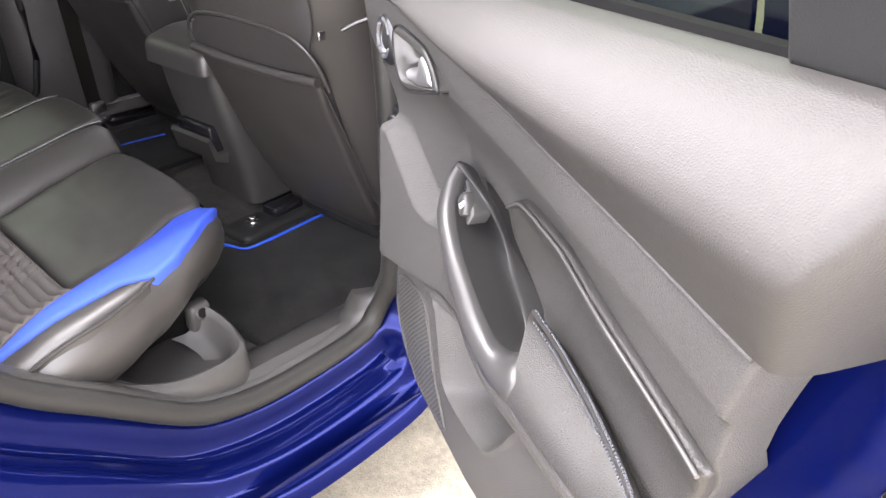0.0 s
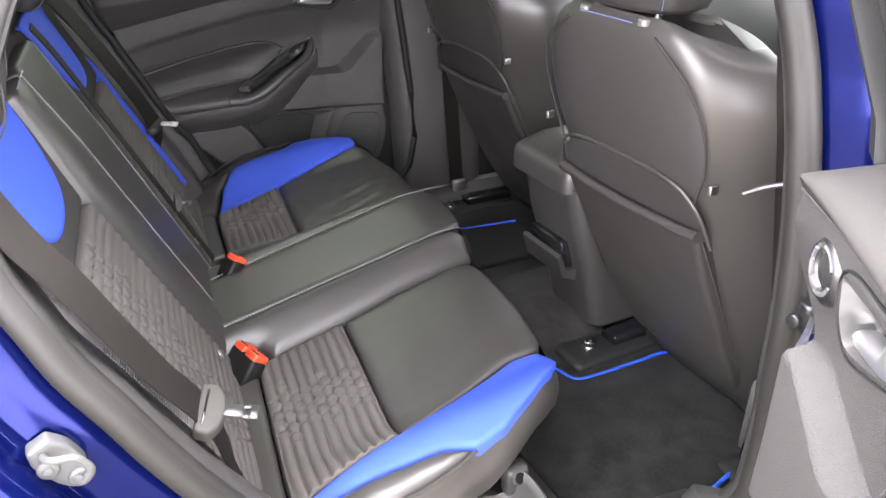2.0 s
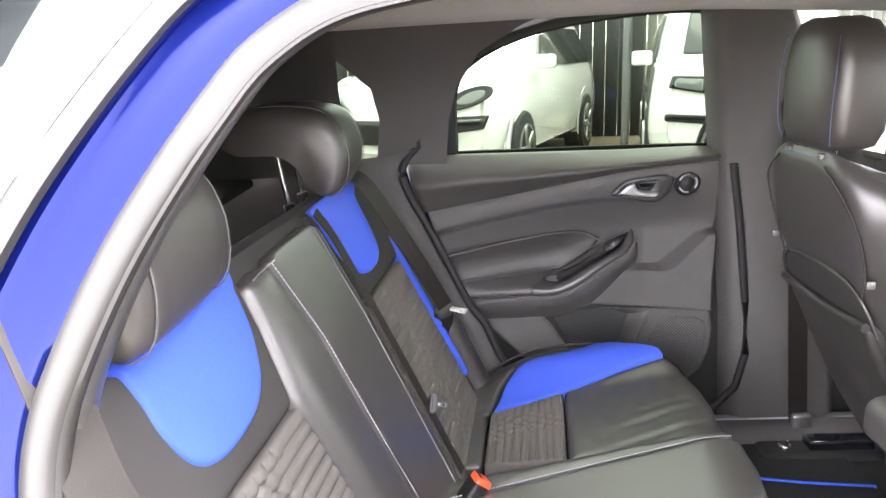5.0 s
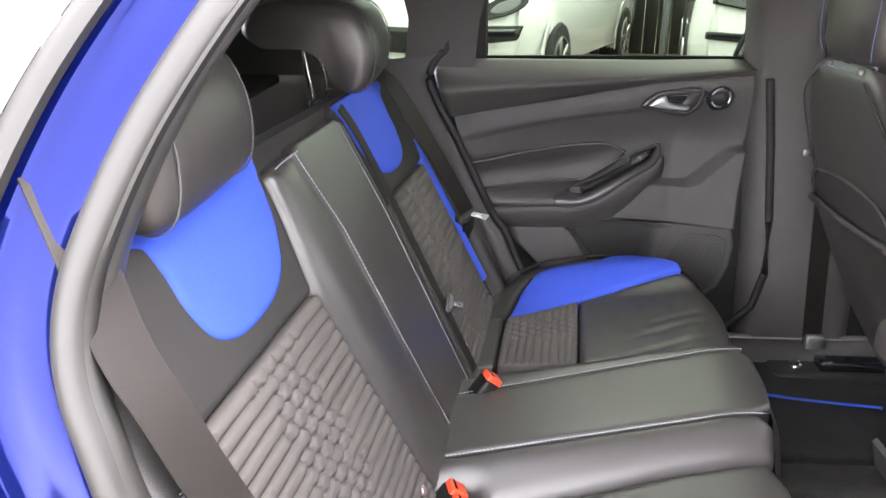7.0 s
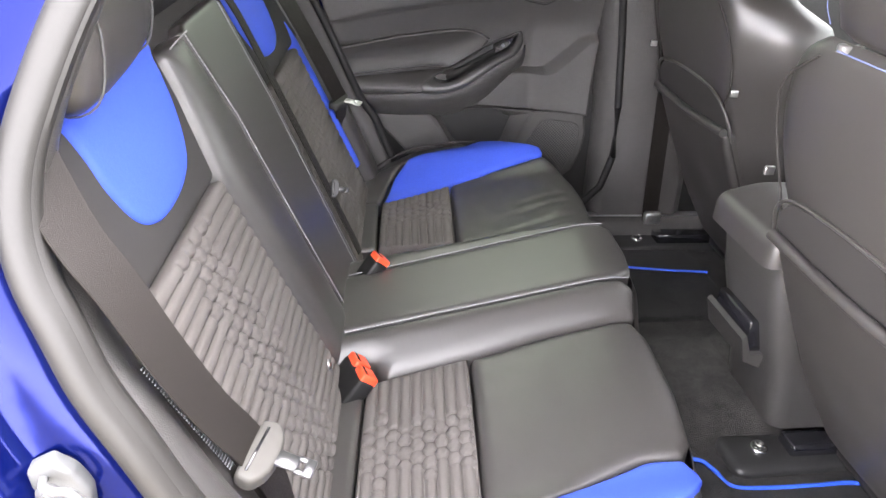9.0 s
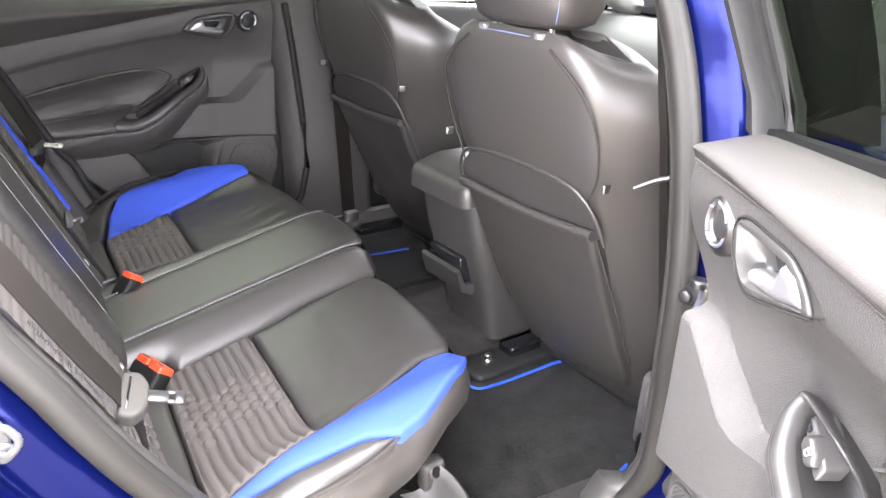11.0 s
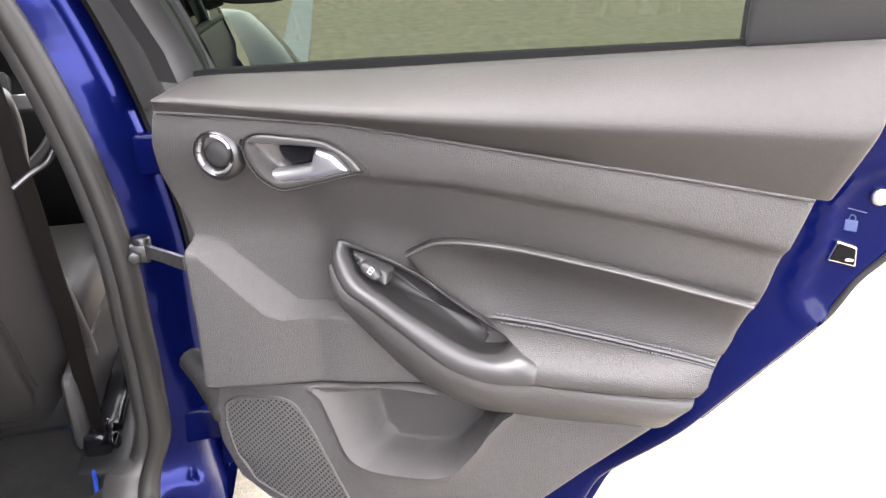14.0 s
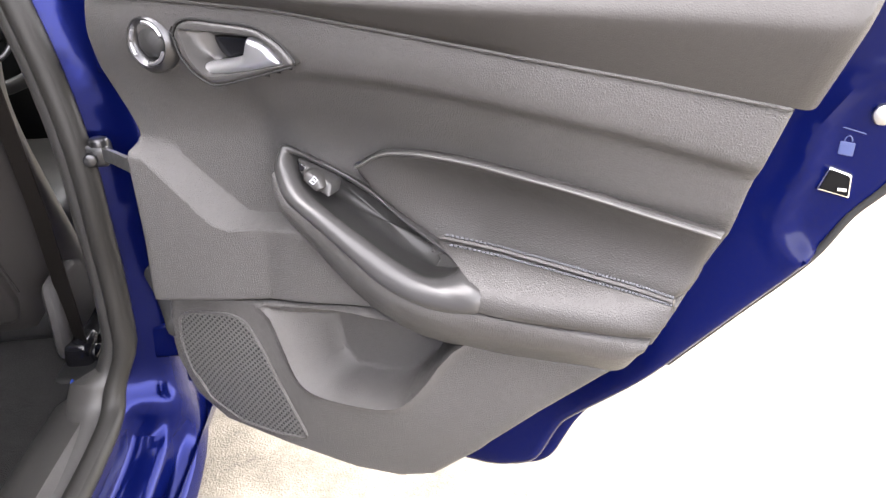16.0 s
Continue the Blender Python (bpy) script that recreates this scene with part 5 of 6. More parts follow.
belt = thing("seat_belt", (-0.66, 0.33, 0.5), "brown-black webbing belt hanging beside the bench with a chrome tongue", "seat belt", "rear seat belts")
path = catmull([(-0.90, 0.38, 1.14), (-0.835, 0.328, 1.037), (-0.795, 0.295, 0.965), (-0.764, 0.284, 0.916), (-0.736, 0.280, 0.859), (-0.703, 0.284, 0.791), (-0.674, 0.298, 0.733), (-0.656, 0.312, 0.679), (-0.644, 0.332, 0.605), (-0.636, 0.352, 0.54), (-0.62, 0.355, 0.47)], 6)
facing, FLAT = [], Vector((0.68, -0.35, 0.64))
for a, b in zip(path, path[1:] + path[-1:]):
    t = (Vector(b) - Vector(a)) if a != b else Vector((0, 0, -1))
    facing.append(t.cross(FLAT).normalized())
part("webbing", band(path, facing, 0.048, 0.0016), BELT, belt)
tx = Vector((0.85, -0.30, -0.20)).normalized()
tz = (FLAT - tx * FLAT.dot(tx)).normalized()
ty = tz.cross(tx)
tongue(Matrix.Translation((-0.661, 0.294, 0.726)) @ Matrix((tx, ty, tz)).transposed().to_4x4(), belt, TONGUE, BLADE)
fbelt = thing("seat_belt", (-0.6, 1.45, 0.5), "grey webbing belt with its tongue beside the far bolster", "seat belt", "rear seat belts")
path = catmull([(-0.84, 1.335, 1.10), (-0.745, 1.315, 1.045), (-0.70, 1.32, 1.0), (-0.625, 1.345, 0.865), (-0.566, 1.405, 0.735), (-0.555, 1.42, 0.70), (-0.56, 1.44, 0.62), (-0.56, 1.47, 0.5)], 6)
part("webbing", band(path, [(0.5, 0.85, 0.1)] * 60, 0.047, 0.0016), BELT, fbelt)
tongue(Matrix.Translation((-0.560, 1.412, 0.718)) @ Matrix(((0.92, 0.36, 0.0, 0), (-0.36, 0.92, 0.1, 0), (-0.1, 0.12, 0.99, 0), (0, 0, 0, 1))), fbelt, PLASTIC_DARK, PALE_BLADE)
mbelt = thing("seat_belt", (-0.6, 1.08, 0.5), "narrow centre belt lying down the backrest gap", "seat belt", "rear seat belts")
path = [on_back(y, s, 0.016) for y, s in ((1.02, 0.62), (1.035, 0.5), (1.045, 0.33), (1.045, 0.18), (1.035, 0.02))]
part("webbing", band(catmull([tuple(p) for p in path], 5), (0.2, 1, 0.3), 0.02, 0.0025), BELT, mbelt)
tongue(Matrix.Translation(on_back(1.045, 0.16, 0.028)) @ Matrix.Scale(0.5, 4) @ Matrix(((0.95, 0.1, 0.2, 0), (0.1, 0.5, -0.85, 0), (-0.2, 0.85, 0.5, 0), (0, 0, 0, 1))), mbelt, PLASTIC_DARK, DARK_CHROME)


# ---- cabin floor, roof, pillars ----
def floor_z(x, y):
    return 0.285 + 0.055 * smooth01((0.165 - abs(y - 0.87)) / 0.06) + 0.10 * smooth01((x - 1.0) / 0.5)


tagged(part("floor", loft([[(x, y, floor_z(x, y)) for y in np.linspace(0.21, 1.70, 34)] for x in np.linspace(-0.75, 1.6, 20)], False, False), CARPET_GREY), "worn dark grey cabin carpet", "floor", kind="structure")
tagged(part("underbody", rbox((-1.9, 0.14, 0.19), (1.9, 1.69, 0.24), 0.01), PLASTIC_DARK), "black underbody under the cabin", "underbody", kind="structure")
tagged(part("roof_lining", loft([[(x, y, 1.385 + 0.04 * (1 - ((y - MID) / 0.62) ** 2) + t) for y in np.linspace(side_at(x, 1.36) + 0.03, 1.50, 12)] for x, t in ((-1.6, -0.05), (-1.2, 0), (-0.5, 0.01), (0.3, 0.005), (0.72, -0.03))], False, False), HEADLINER), "grey cloth headliner", "ceiling", kind="structure")


def mat(pts, edge, label):
    m = thing("floor_mat", (pts[0][0], pts[0][1], 0.29), label, "floor mat", "rear floor mats")
    part("carpet_face", pillow(rounded(pts, 0.03), lambda x, y, d: Vector((x, y, floor_z(x, y) + d)), 0.004, 0.007, 0.008, 0.03, skirt=0.006, relief=lambda x, y, dd: 0.003 * noise.noise((x * 12, y * 12, 0))), CARPET, m, "black carpet pile")
    part("blue_edging", tube([(x, y, floor_z(x, y) + 0.011) for x, y in catmull(edge, 8)], 0.004, 8), BLUE_TRIM, m, "bright blue stitched edging")


mat([(-0.12, 0.20), (-0.12, 0.67), (0.065, 0.672), (0.10, 0.598), (0.33, 0.592), (0.35, 0.57), (0.35, 0.30), (0.29, 0.27), (0.10, 0.23)], [(-0.10, 0.672), (0.05, 0.672), (0.082, 0.645), (0.096, 0.604), (0.14, 0.594), (0.25, 0.592), (0.325, 0.592), (0.346, 0.57), (0.350, 0.45), (0.335, 0.31), (0.29, 0.275), (0.197, 0.257), (0.10, 0.235), (-0.05, 0.215)], "black carpet mat with bright blue edging")
mat([(0.0, 1.62), (0.0, 1.12), (0.40, 1.12), (0.40, 1.62)], [(0.02, 1.42), (0.11, 1.378), (0.25, 1.345), (0.40, 1.325)], "black carpet mat with blue edging")
rail = thing("seat_rail", (0.25, 0.68, 0.29), "black steel seat rail bolted to the floor", "seat rail", "seat rails")
part("rail_cover", pillow(rounded([(0.12, 0.625), (0.12, 0.73), (0.30, 0.72), (0.55, 0.72), (0.55, 0.64), (0.30, 0.63)], 0.03), lambda x, y, d: Vector((x, y, 0.29 + d)), 0.0, 0.012, 0.02, 0.014, skirt=0.02), PLASTIC_DARK, rail)
part("rail_channel", rbox((0.24, 0.655, 0.30), (0.6, 0.705, 0.325), 0.006), BLACK_GLOSS, rail)
part("bolt", merge(disc((0.19, 0.682, 0.30), (0, 0, 1), 0.017, 0.008, 20, 0.003), disc((0.19, 0.682, 0.308), (0, 0, 1), 0.010, 0.008, 6, 0.002)), CHROME, rail, "chrome rail bolt")
copy_thing(rail, pose(0.30, 0.24, 0.29))
copy_thing(rail, pose(0.33, 1.50, 0.29))

# plastic scoop at the corner of the bench
scoop = thing("seat_corner_trim", (-0.3, 0.2, 0.36), "grey plastic corner trim with a hollow beside the bench", "trim panel")
rim = catmull([(-0.236, 0.302, 0.446), (-0.226, 0.272, 0.434), (-0.228, 0.228, 0.418), (-0.252, 0.199, 0.408), (-0.31, 0.199, 0.405), (-0.37, 0.210, 0.412), (-0.43, 0.228, 0.437), (-0.48, 0.245, 0.47)], 5)
rows = []
for i, p in enumerate(rim):
    out = Vector((p[0] + 0.34, p[1] - 0.33, 0)).normalized()
    rows.append([Vector(p) + out * o + Vector((0, 0, dz)) for o, dz in ((-0.060, -0.046), (-0.036, -0.046), (-0.022, -0.040), (-0.012, -0.010), (-0.007, -0.002), (0.0, 0.001), (0.005, -0.003), (0.010, -0.014), (0.014, -0.05), (0.02, -0.12))])
part("tray", loft(rows, False, False), TRIM_DARK, scoop, "moulded tray with a raised rim")
part("tray_floor", pillow(rounded([(-0.235, 0.30), (-0.235, 0.215), (-0.26, 0.205), (-0.37, 0.215), (-0.47, 0.25), (-0.47, 0.36), (-0.26, 0.36)], 0.015), lambda x, y, d: Vector((x, y, 0.368 + 0.02 * smooth01((-0.35 - x) / 0.1) + d)), 0.0, 0.002, 0.01, 0.02, skirt=0.02), TRIM_DARK, scoop)
part("lug", merge(rbox((-0.262, 0.296, 0.40), (-0.222, 0.322, 0.452), 0.008, 2), disc((-0.243, 0.297, 0.436), (0.1, -1, 0.35), 0.0125, 0.004, 18, 0.003)), TRIM_DARK, scoop, "dark boss")
# No hole is cut: a near-black disc paints the shade inside it.
part("hole", disc((-0.243, 0.2935, 0.4375), (0.1, -1, 0.35), 0.0085, 0.0022, 16, 0.0005), GAP, scoop, "round screw hole, its shade painted on a disc")
part("scuff_plate", loft([[(x, side_at(x, 0.35) + y, z) for y, z in ((0.03, 0.345), (0.045, 0.362), (0.085, 0.358), (0.12, 0.335), (0.125, 0.29))] for x in np.linspace(-0.30, 0.05, 8)], False, False), TRIM_DARK, scoop)

# far pillars, sill and window surround
tagged(part("pillar_far_b", loft([[(x0 + (z - 0.3) * lean_, y, z) for x0, y in ((0.155, 1.66), (0.16, 1.60), (0.19, 1.578), (0.40, 1.578), (0.43, 1.60), (0.44, 1.66))] for z, lean_ in ((0.30, 0.0), (0.6, -0.05), (0.9, -0.08), (1.05, -0.09))] + [[(x0, y - 0.10, 1.40) for x0, y in ((0.02, 1.66), (0.03, 1.60), (0.06, 1.578), (0.17, 1.578), (0.19, 1.60), (0.2, 1.66))]], False, False), PLASTIC), "dark plastic centre pillar trim", "pillar", kind="structure")
tagged(part("sill_far", loft([[(x, y, z) for y, z in ((1.52, 0.285), (1.535, 0.32), (1.56, 0.335), (1.60, 0.338), (1.625, 0.33))] for x in np.linspace(-0.5, 0.9, 10)], False, False), PLASTIC), "dark plastic sill trim", "sill", kind="structure")
scuff = tagged(part("scuff_strip_far", rbox((0.06, 1.575, 0.336), (0.62, 1.60, 0.341), 0.002), SILVER), "bright metal sill strip", "sill strip", kind="structure")
tagged(part("pillar_far_c", loft([[(x, 1.575 - 0.09 * k, 1.02 + 0.36 * k) for x in (-0.55 + fd, -0.57 + fd, -0.62 + (fd + rd) / 2, -0.70 + rd, -0.715 + rd)] for k, fd, rd in ((0, 0.0, 0.0), (0.3, 0.01, 0.015), (0.5, 0.03, 0.0), (0.7, 0.08, -0.08), (0.85, 0.17, -0.16), (1.0, 0.32, -0.22))], False, False), PLASTIC), "dark plastic rear pillar trim", "pillar", kind="structure")
ARCH = catmull([(-0.62, 1.06), (-0.648, 1.035), (-0.662, 0.99), (-0.637, 0.925), (-0.613, 0.882), (-0.565, 0.784), (-0.508, 0.666), (-0.47, 0.612), (-0.43, 0.52), (-0.36, 0.42), (-0.30, 0.33)], 4)
tagged(part("side_trim_far", loft([[(x + 0.004, 1.60, z), (x, 1.572, z), (x - 0.008, 1.560, z - 0.004), (x - 0.03, 1.556, z - 0.01), (x - 0.12, 1.556, z - 0.02), (x - 0.30, 1.562, z - 0.02)] for x, z in ARCH], False, False), PLASTIC), "dark plastic trim over the wheel arch", "trim", kind="structure")
tagged(part("door_seal_far", tube([(-0.40, 1.50, 1.36), (-0.50, 1.525, 1.28), (-0.575, 1.55, 1.18), (-0.612, 1.568, 1.09)] + [(x + 0.006, 1.572, z + 0.002) for x, z in ARCH] + [(-0.2, 1.572, 0.31), (0.0, 1.575, 0.32), (0.10, 1.575, 0.36), (0.165, 1.575, 0.43), (0.185, 1.575, 0.52), (0.175, 1.575, 0.66), (0.15, 1.575, 0.85), (0.125, 1.572, 1.0)], 0.010, 8), RUBBER), "black rubber seal round the closed door", "door seal", kind="structure")
tagged(part("side_wall_far", loft([[(x, 1.575, z) for z in (0.3, 0.6, 1.03)] for x in (-0.72, -0.8, -1.2, -1.9)], False, False), PLASTIC), "dark plastic load space side", "trim", kind="structure")
tagged(part("roof_rail_far", tube([(x, 1.50, z) for x, z in ((-1.7, 1.28), (-1.1, 1.36), (-0.6, 1.375), (0.0, 1.39), (0.5, 1.37), (0.8, 1.30), (1.5, 0.98))], 0.045, 10), HEADLINER), "grey trimmed roof rail", "roof rail", kind="structure")
tagged(part("roof_rail_near", tube([(x, side_at(x, z - 0.04) + 0.05, z) for x, z in ((-1.5, 1.30), (-1.1, 1.36), (-0.6, 1.39), (-0.3, 1.40), (0.0, 1.40), (0.5, 1.37), (0.8, 1.30), (1.5, 0.98))], 0.04, 10), HEADLINER), "grey trimmed roof rail", "roof rail", kind="structure")
tagged(part("pillar_far_d", loft([[(x, 1.55 - 0.06 * k, 1.03 + 0.3 * k) for x in (-0.785, -1.0, -1.5)] for k in (-0.1, 0.5, 1.1)], False, False), PLASTIC), "dark rear quarter trim", "pillar", kind="structure")
qp = tagged(part("window_quarter", loft([[(x, 1.585 - 0.09 * k, 1.02 + 0.36 * k) for x in (-0.66, -0.80)] for k in (0, 1)], False, False), GLASS), "tinted rear quarter window", "window", kind="structure")
tagged(part("parcel_shelf", rbox((-1.75, 0.3, 0.985), (-1.0, 1.53, 1.005), 0.006), LEATHER_CLOTH), "black parcel shelf", "shelf", kind="structure")
tagged(part("tailgate", loft([[(x, y, z) for x, z in ((-1.9, 0.4), (-1.95, 0.9), (-1.85, 1.02))] for y in (0.2, 0.9, 1.62)], False, False), PLASTIC), "dark tailgate trim", "tailgate", kind="structure")
tagged(part("side_wall_near", loft([[(x, 0.26, z) for z in (0.3, 0.7, 1.03)] for x in (-1.0, -1.3, -1.9)], False, False), PLASTIC), "dark load space side", "trim", kind="structure")
fb = thing("seat_belt", (0.33, 1.57, 0.28), "black front belt running down the centre pillar to its floor anchor", "seat belt", "front seat belts")
part("webbing", band([(0.24, 1.545, 1.15), (0.29, 1.56, 0.75), (0.325, 1.565, 0.36), (0.33, 1.56, 0.30)], (1, 0.15, 0), 0.05, 0.002), BELT, fb)
part("anchor", merge(rbox((0.305, 1.545, 0.285), (0.355, 1.568, 0.36), 0.006), disc((0.33, 1.548, 0.30), (0, -1, 0), 0.014, 0.012, 6, 0.002)), STEEL, fb, "bolted steel anchor")
nb = thing("seat_belt", (0.10, 0.24, 0.30), "black front belt beside the pillar with a steel guide hook", "seat belt", "front seat belts")
part("webbing", band([(0.055, 0.245, 1.14), (0.125, 0.24, 0.864), (0.185, 0.24, 0.614), (0.245, 0.25, 0.34)], (0.6, 0.8, 0.1), 0.047, 0.002), BELT, nb)
part("guide_hook", tube(catmull([(0.045, 0.232, 0.87), (0.06, 0.21, 0.885), (0.075, 0.19, 0.895), (0.085, 0.18, 0.91)], 5), 0.0042, 8), BLADE, nb, "bright guide hook")
part("anchor", merge(rbox((0.215, 0.225, 0.290), (0.285, 0.275, 0.345), 0.014, 3), disc((0.24, 0.225, 0.315), (-0.3, -1, 0.2), 0.016, 0.010, 16, 0.003)), BLACK_GLOSS, nb, "glossy black floor anchor")


# ---- front seats ----
SECTION = [(0.0, 0.0), (0.0, 0.09), (0.004, 0.145), (0.014, 0.178), (0.034, 0.198), (0.07, 0.232), (0.11, 0.256), (0.15, 0.262), (0.185, 0.245), (0.195, 0.21), (0.165, 0.16), (0.15, 0.08), (0.148, 0.0)]
SPINE = [(0.33, 0.315, 0.86), (0.40, 0.275, 0.93), (0.50, 0.215, 0.95), (0.62, 0.155, 0.94), (0.72, 0.108, 0.93), (0.80, 0.075, 0.94), (0.87, 0.050, 0.99), (0.93, 0.034, 1.02), (0.98, 0.024, 1.0), (1.02, 0.018, 0.94), (1.05, 0.018, 0.84), (1.068, 0.026, 0.70)]


def spine_x(z):
    return lerp_table(z, [(z_, x_) for z_, x_, _ in SPINE])


def front_seat(cy, dx, label):
    seat = thing("front_seat", (0.35 + dx, cy, 0.29), label, "seat", "front seats")
    rings = []
    path = catmull(SPINE, 3)
    for z, x, w in path:
        half = catmull(SECTION, 2)
        thin = 1.0 - 0.45 * smooth01((z - 0.98) / 0.09)
        top = smooth01((z - 0.95) / 0.11)
        ring = [(x + dx + px * thin + 0.03 * top * smooth01((py - 0.15) / 0.1), cy + py * w, z - 0.035 * top * smooth01((py - 0.15) / 0.1)) for px, py in half]
        ring += [(a, 2 * cy - b, c) for a, b, c in ring[::-1][1:-1]]
        rings.append(ring)
    part("backrest", loft(rings), LEATHER, seat)

    def rear(y, z, d):
        return Vector((spine_x(z) + dx - d, cy + y, z))
    part("pocket", pillow(rounded([(-0.172, 0.752), (-0.05, 0.745), (0.06, 0.745), (0.172, 0.752), (0.168, 0.60), (0.16, 0.42), (0.14, 0.36), (-0.14, 0.36), (-0.16, 0.42), (-0.165, 0.60)], 0.02), rear, 0.004, 0.010, 0.014, 0.015, skirt=0.02, relief=lambda y, z, dd: 0.004 * noise.noise((y * 8, z * 8, 5))), LEATHER, seat, "leather map pocket")
    part("pocket_hem", tube([rear(y, z, 0.014) for y, z in catmull([(-0.176, 0.752), (-0.05, 0.744), (0.06, 0.744), (0.176, 0.752)], 6)], 0.0095, 8), LEATHER, seat)
    part("mesh_panel", pillow(rounded([(-0.186, 0.745), (-0.172, 0.790), (-0.135, 0.822), (-0.06, 0.834), (0.06, 0.834), (0.135, 0.822), (0.172, 0.790), (0.186, 0.745), (0.16, 0.735), (0.0, 0.728), (-0.16, 0.735)], 0.012), rear, 0.0012, 0.0015, 0.004, 0.012), LEATHER_CLOTH, seat, "dark recess above the map pocket")
    part("shell_hem", tube([rear(y, z, 0.0035) for y, z in catmull([(-0.190, 0.735), (-0.176, 0.792), (-0.137, 0.826), (-0.06, 0.838), (0.06, 0.838), (0.137, 0.826), (0.176, 0.792), (0.190, 0.735)], 5)], 0.0032, 8), LEATHER, seat)
    for s in (-1, 1):
        part("seam", tube([rear(s * y, z, dd) for y, z, dd in catmull([(0.10, 1.045, 0.004), (0.165, 0.995, 0.002), (0.19, 0.93, -0.008), (0.185, 0.86, -0.01), (0.165, 0.80, 0.0), (0.172, 0.72, 0.0), (0.178, 0.6, 0.0), (0.175, 0.45, 0.0)], 5)], 0.002, 6), LEATHER_CLOTH, seat)
        part("hook", rbox((spine_x(0.84) + dx - 0.004, cy - s * 0.205 - 0.003, 0.838), (spine_x(0.84) + dx + 0.012, cy - s * 0.205 + 0.003, 0.852), 0.0015), STEEL, seat, "small pale hook")
    part("blue_seam", tube([(0.006 + dx, cy + y, 1.060) for y in (-0.06, 0.0, 0.06)], 0.001, 6), THREAD_BLUE, seat, "blue seam under the headrest")
    head = None
    rings = []
    for z, w, x, th in ((1.072, 0.088, 0.018, 0.06), (1.082, 0.105, 0.006, 0.095), (1.11, 0.114, -0.002, 0.115), (1.17, 0.119, -0.004, 0.12), (1.23, 0.118, -0.002, 0.115), (1.28, 0.108, 0.004, 0.10), (1.305, 0.09, 0.012, 0.08), (1.315, 0.06, 0.025, 0.045)):
        ring = []
        for j in range(36):
            a = 2 * math.pi * j / 36
            ca, sa = math.copysign(abs(math.cos(a)) ** 0.5, math.cos(a)), math.copysign(abs(math.sin(a)) ** 0.5, math.sin(a))
            ring.append((x + dx + th / 2 - ca * th / 2 + 0.012 * sa * sa, cy + sa * w * (1.0 + 0.14 * (1 - ca) / 2), z))
        rings.append(ring)
    head = part("headrest", loft(rings), LEATHER, seat, "tall leather headrest")
    for s in (-1, 1):
        part("headrest_seam", tube([(x + dx + 0.014, cy + s * w * 0.995, z) for z, w, x in catmull([(1.082, 0.104, 0.004), (1.11, 0.114, -0.003), (1.17, 0.119, -0.005), (1.23, 0.118, -0.003), (1.28, 0.108, 0.003)], 5)], 0.0006, 6), THREAD_BLUE, head)
        part("post", tube([(0.045 + dx, cy + s * 0.068, 1.03), (0.045 + dx, cy + s * 0.068, 1.10)], 0.006, 10), CHROME, head)
        part("post_guide", disc((0.022 + dx, cy + s * 0.068 - 0.0, 1.056), (0, 0, 1), 0.010, 0.010, 14, 0.003), SATIN_GREY, seat, "grey post guide")
    part("seat_cushion", rbox((0.36 + dx, cy - 0.24, 0.37), (0.86 + dx, cy + 0.24, 0.56), 0.05, 4), LEATHER, seat)
    part("seat_base", rbox((0.33 + dx, cy - 0.2, 0.29), (0.85 + dx, cy + 0.2, 0.39), 0.02, 2), PLASTIC_DARK, seat)
    part("side_valance", rbox((0.22 + dx, cy - 0.245, 0.31), (0.8 + dx, cy - 0.215, 0.47), 0.02, 3), PLASTIC, seat)
    return seat


front_seat(0.505, 0.0, "black leather driver seat with a map pocket on its back")
front_seat(1.305, 0.145, "black leather passenger seat with a map pocket on its back")

# ---- centre console ----
console = thing("centre_console", (0.3, 0.81, 0.3), "dark plastic centre console with padded armrest lid", "centre console")
rings = []
for z, x0, y0, y1 in ((0.33, 0.215, 0.70, 0.885), (0.42, 0.20, 0.70, 0.89), (0.50, 0.175, 0.695, 0.90), (0.58, 0.15, 0.70, 0.905), (0.66, 0.135, 0.705, 0.908), (0.69, 0.135, 0.71, 0.905)):
    rings.append(rounded([(x0, y0), (x0, y1), (1.0, y1), (1.0, y0)], 0.035, 5))
part("console_body", loft([[(x, y, z) for x, y in ring] for ring, z in zip(rings, (0.33, 0.42, 0.50, 0.58, 0.66, 0.69))]), TRIM_DARK, console)


def on_lid(x, y, d):
    return Vector((x, y, 0.735 + 0.02 * smooth01((0.2 - x) / 0.1) * -1 + d))


part("armrest_lid", pillow(rounded([(0.108, 0.70), (0.108, 0.915), (0.45, 0.915), (0.45, 0.70)], 0.03), on_lid, -0.012, 0.02, 0.022, 0.014, skirt=0.032), LEATHER, console, "padded leather lid")
part("lid_stitching", tube([(0.135, y, 0.725) for y in np.linspace(0.71, 0.905, 12)], 0.0013, 5), THREAD, console)
part("cup_tray", loft([[(x, y, z) for x, z in ((0.185, 0.44), (0.15, 0.455), (0.135, 0.505), (0.142, 0.512), (0.16, 0.47), (0.19, 0.47))] for y in np.linspace(0.745, 0.885, 8)]), TRIM_DARK, console, "pulled-out ashtray lip")
part("tray_recess", rbox((0.148, 0.755, 0.468), (0.20, 0.875, 0.535), 0.006), BLACK_GLOSS, console)
part("screw", disc((0.208, 0.722, 0.448), (-1, -0.3, 0), 0.011, 0.008, 16, 0.003), CHROME, console)

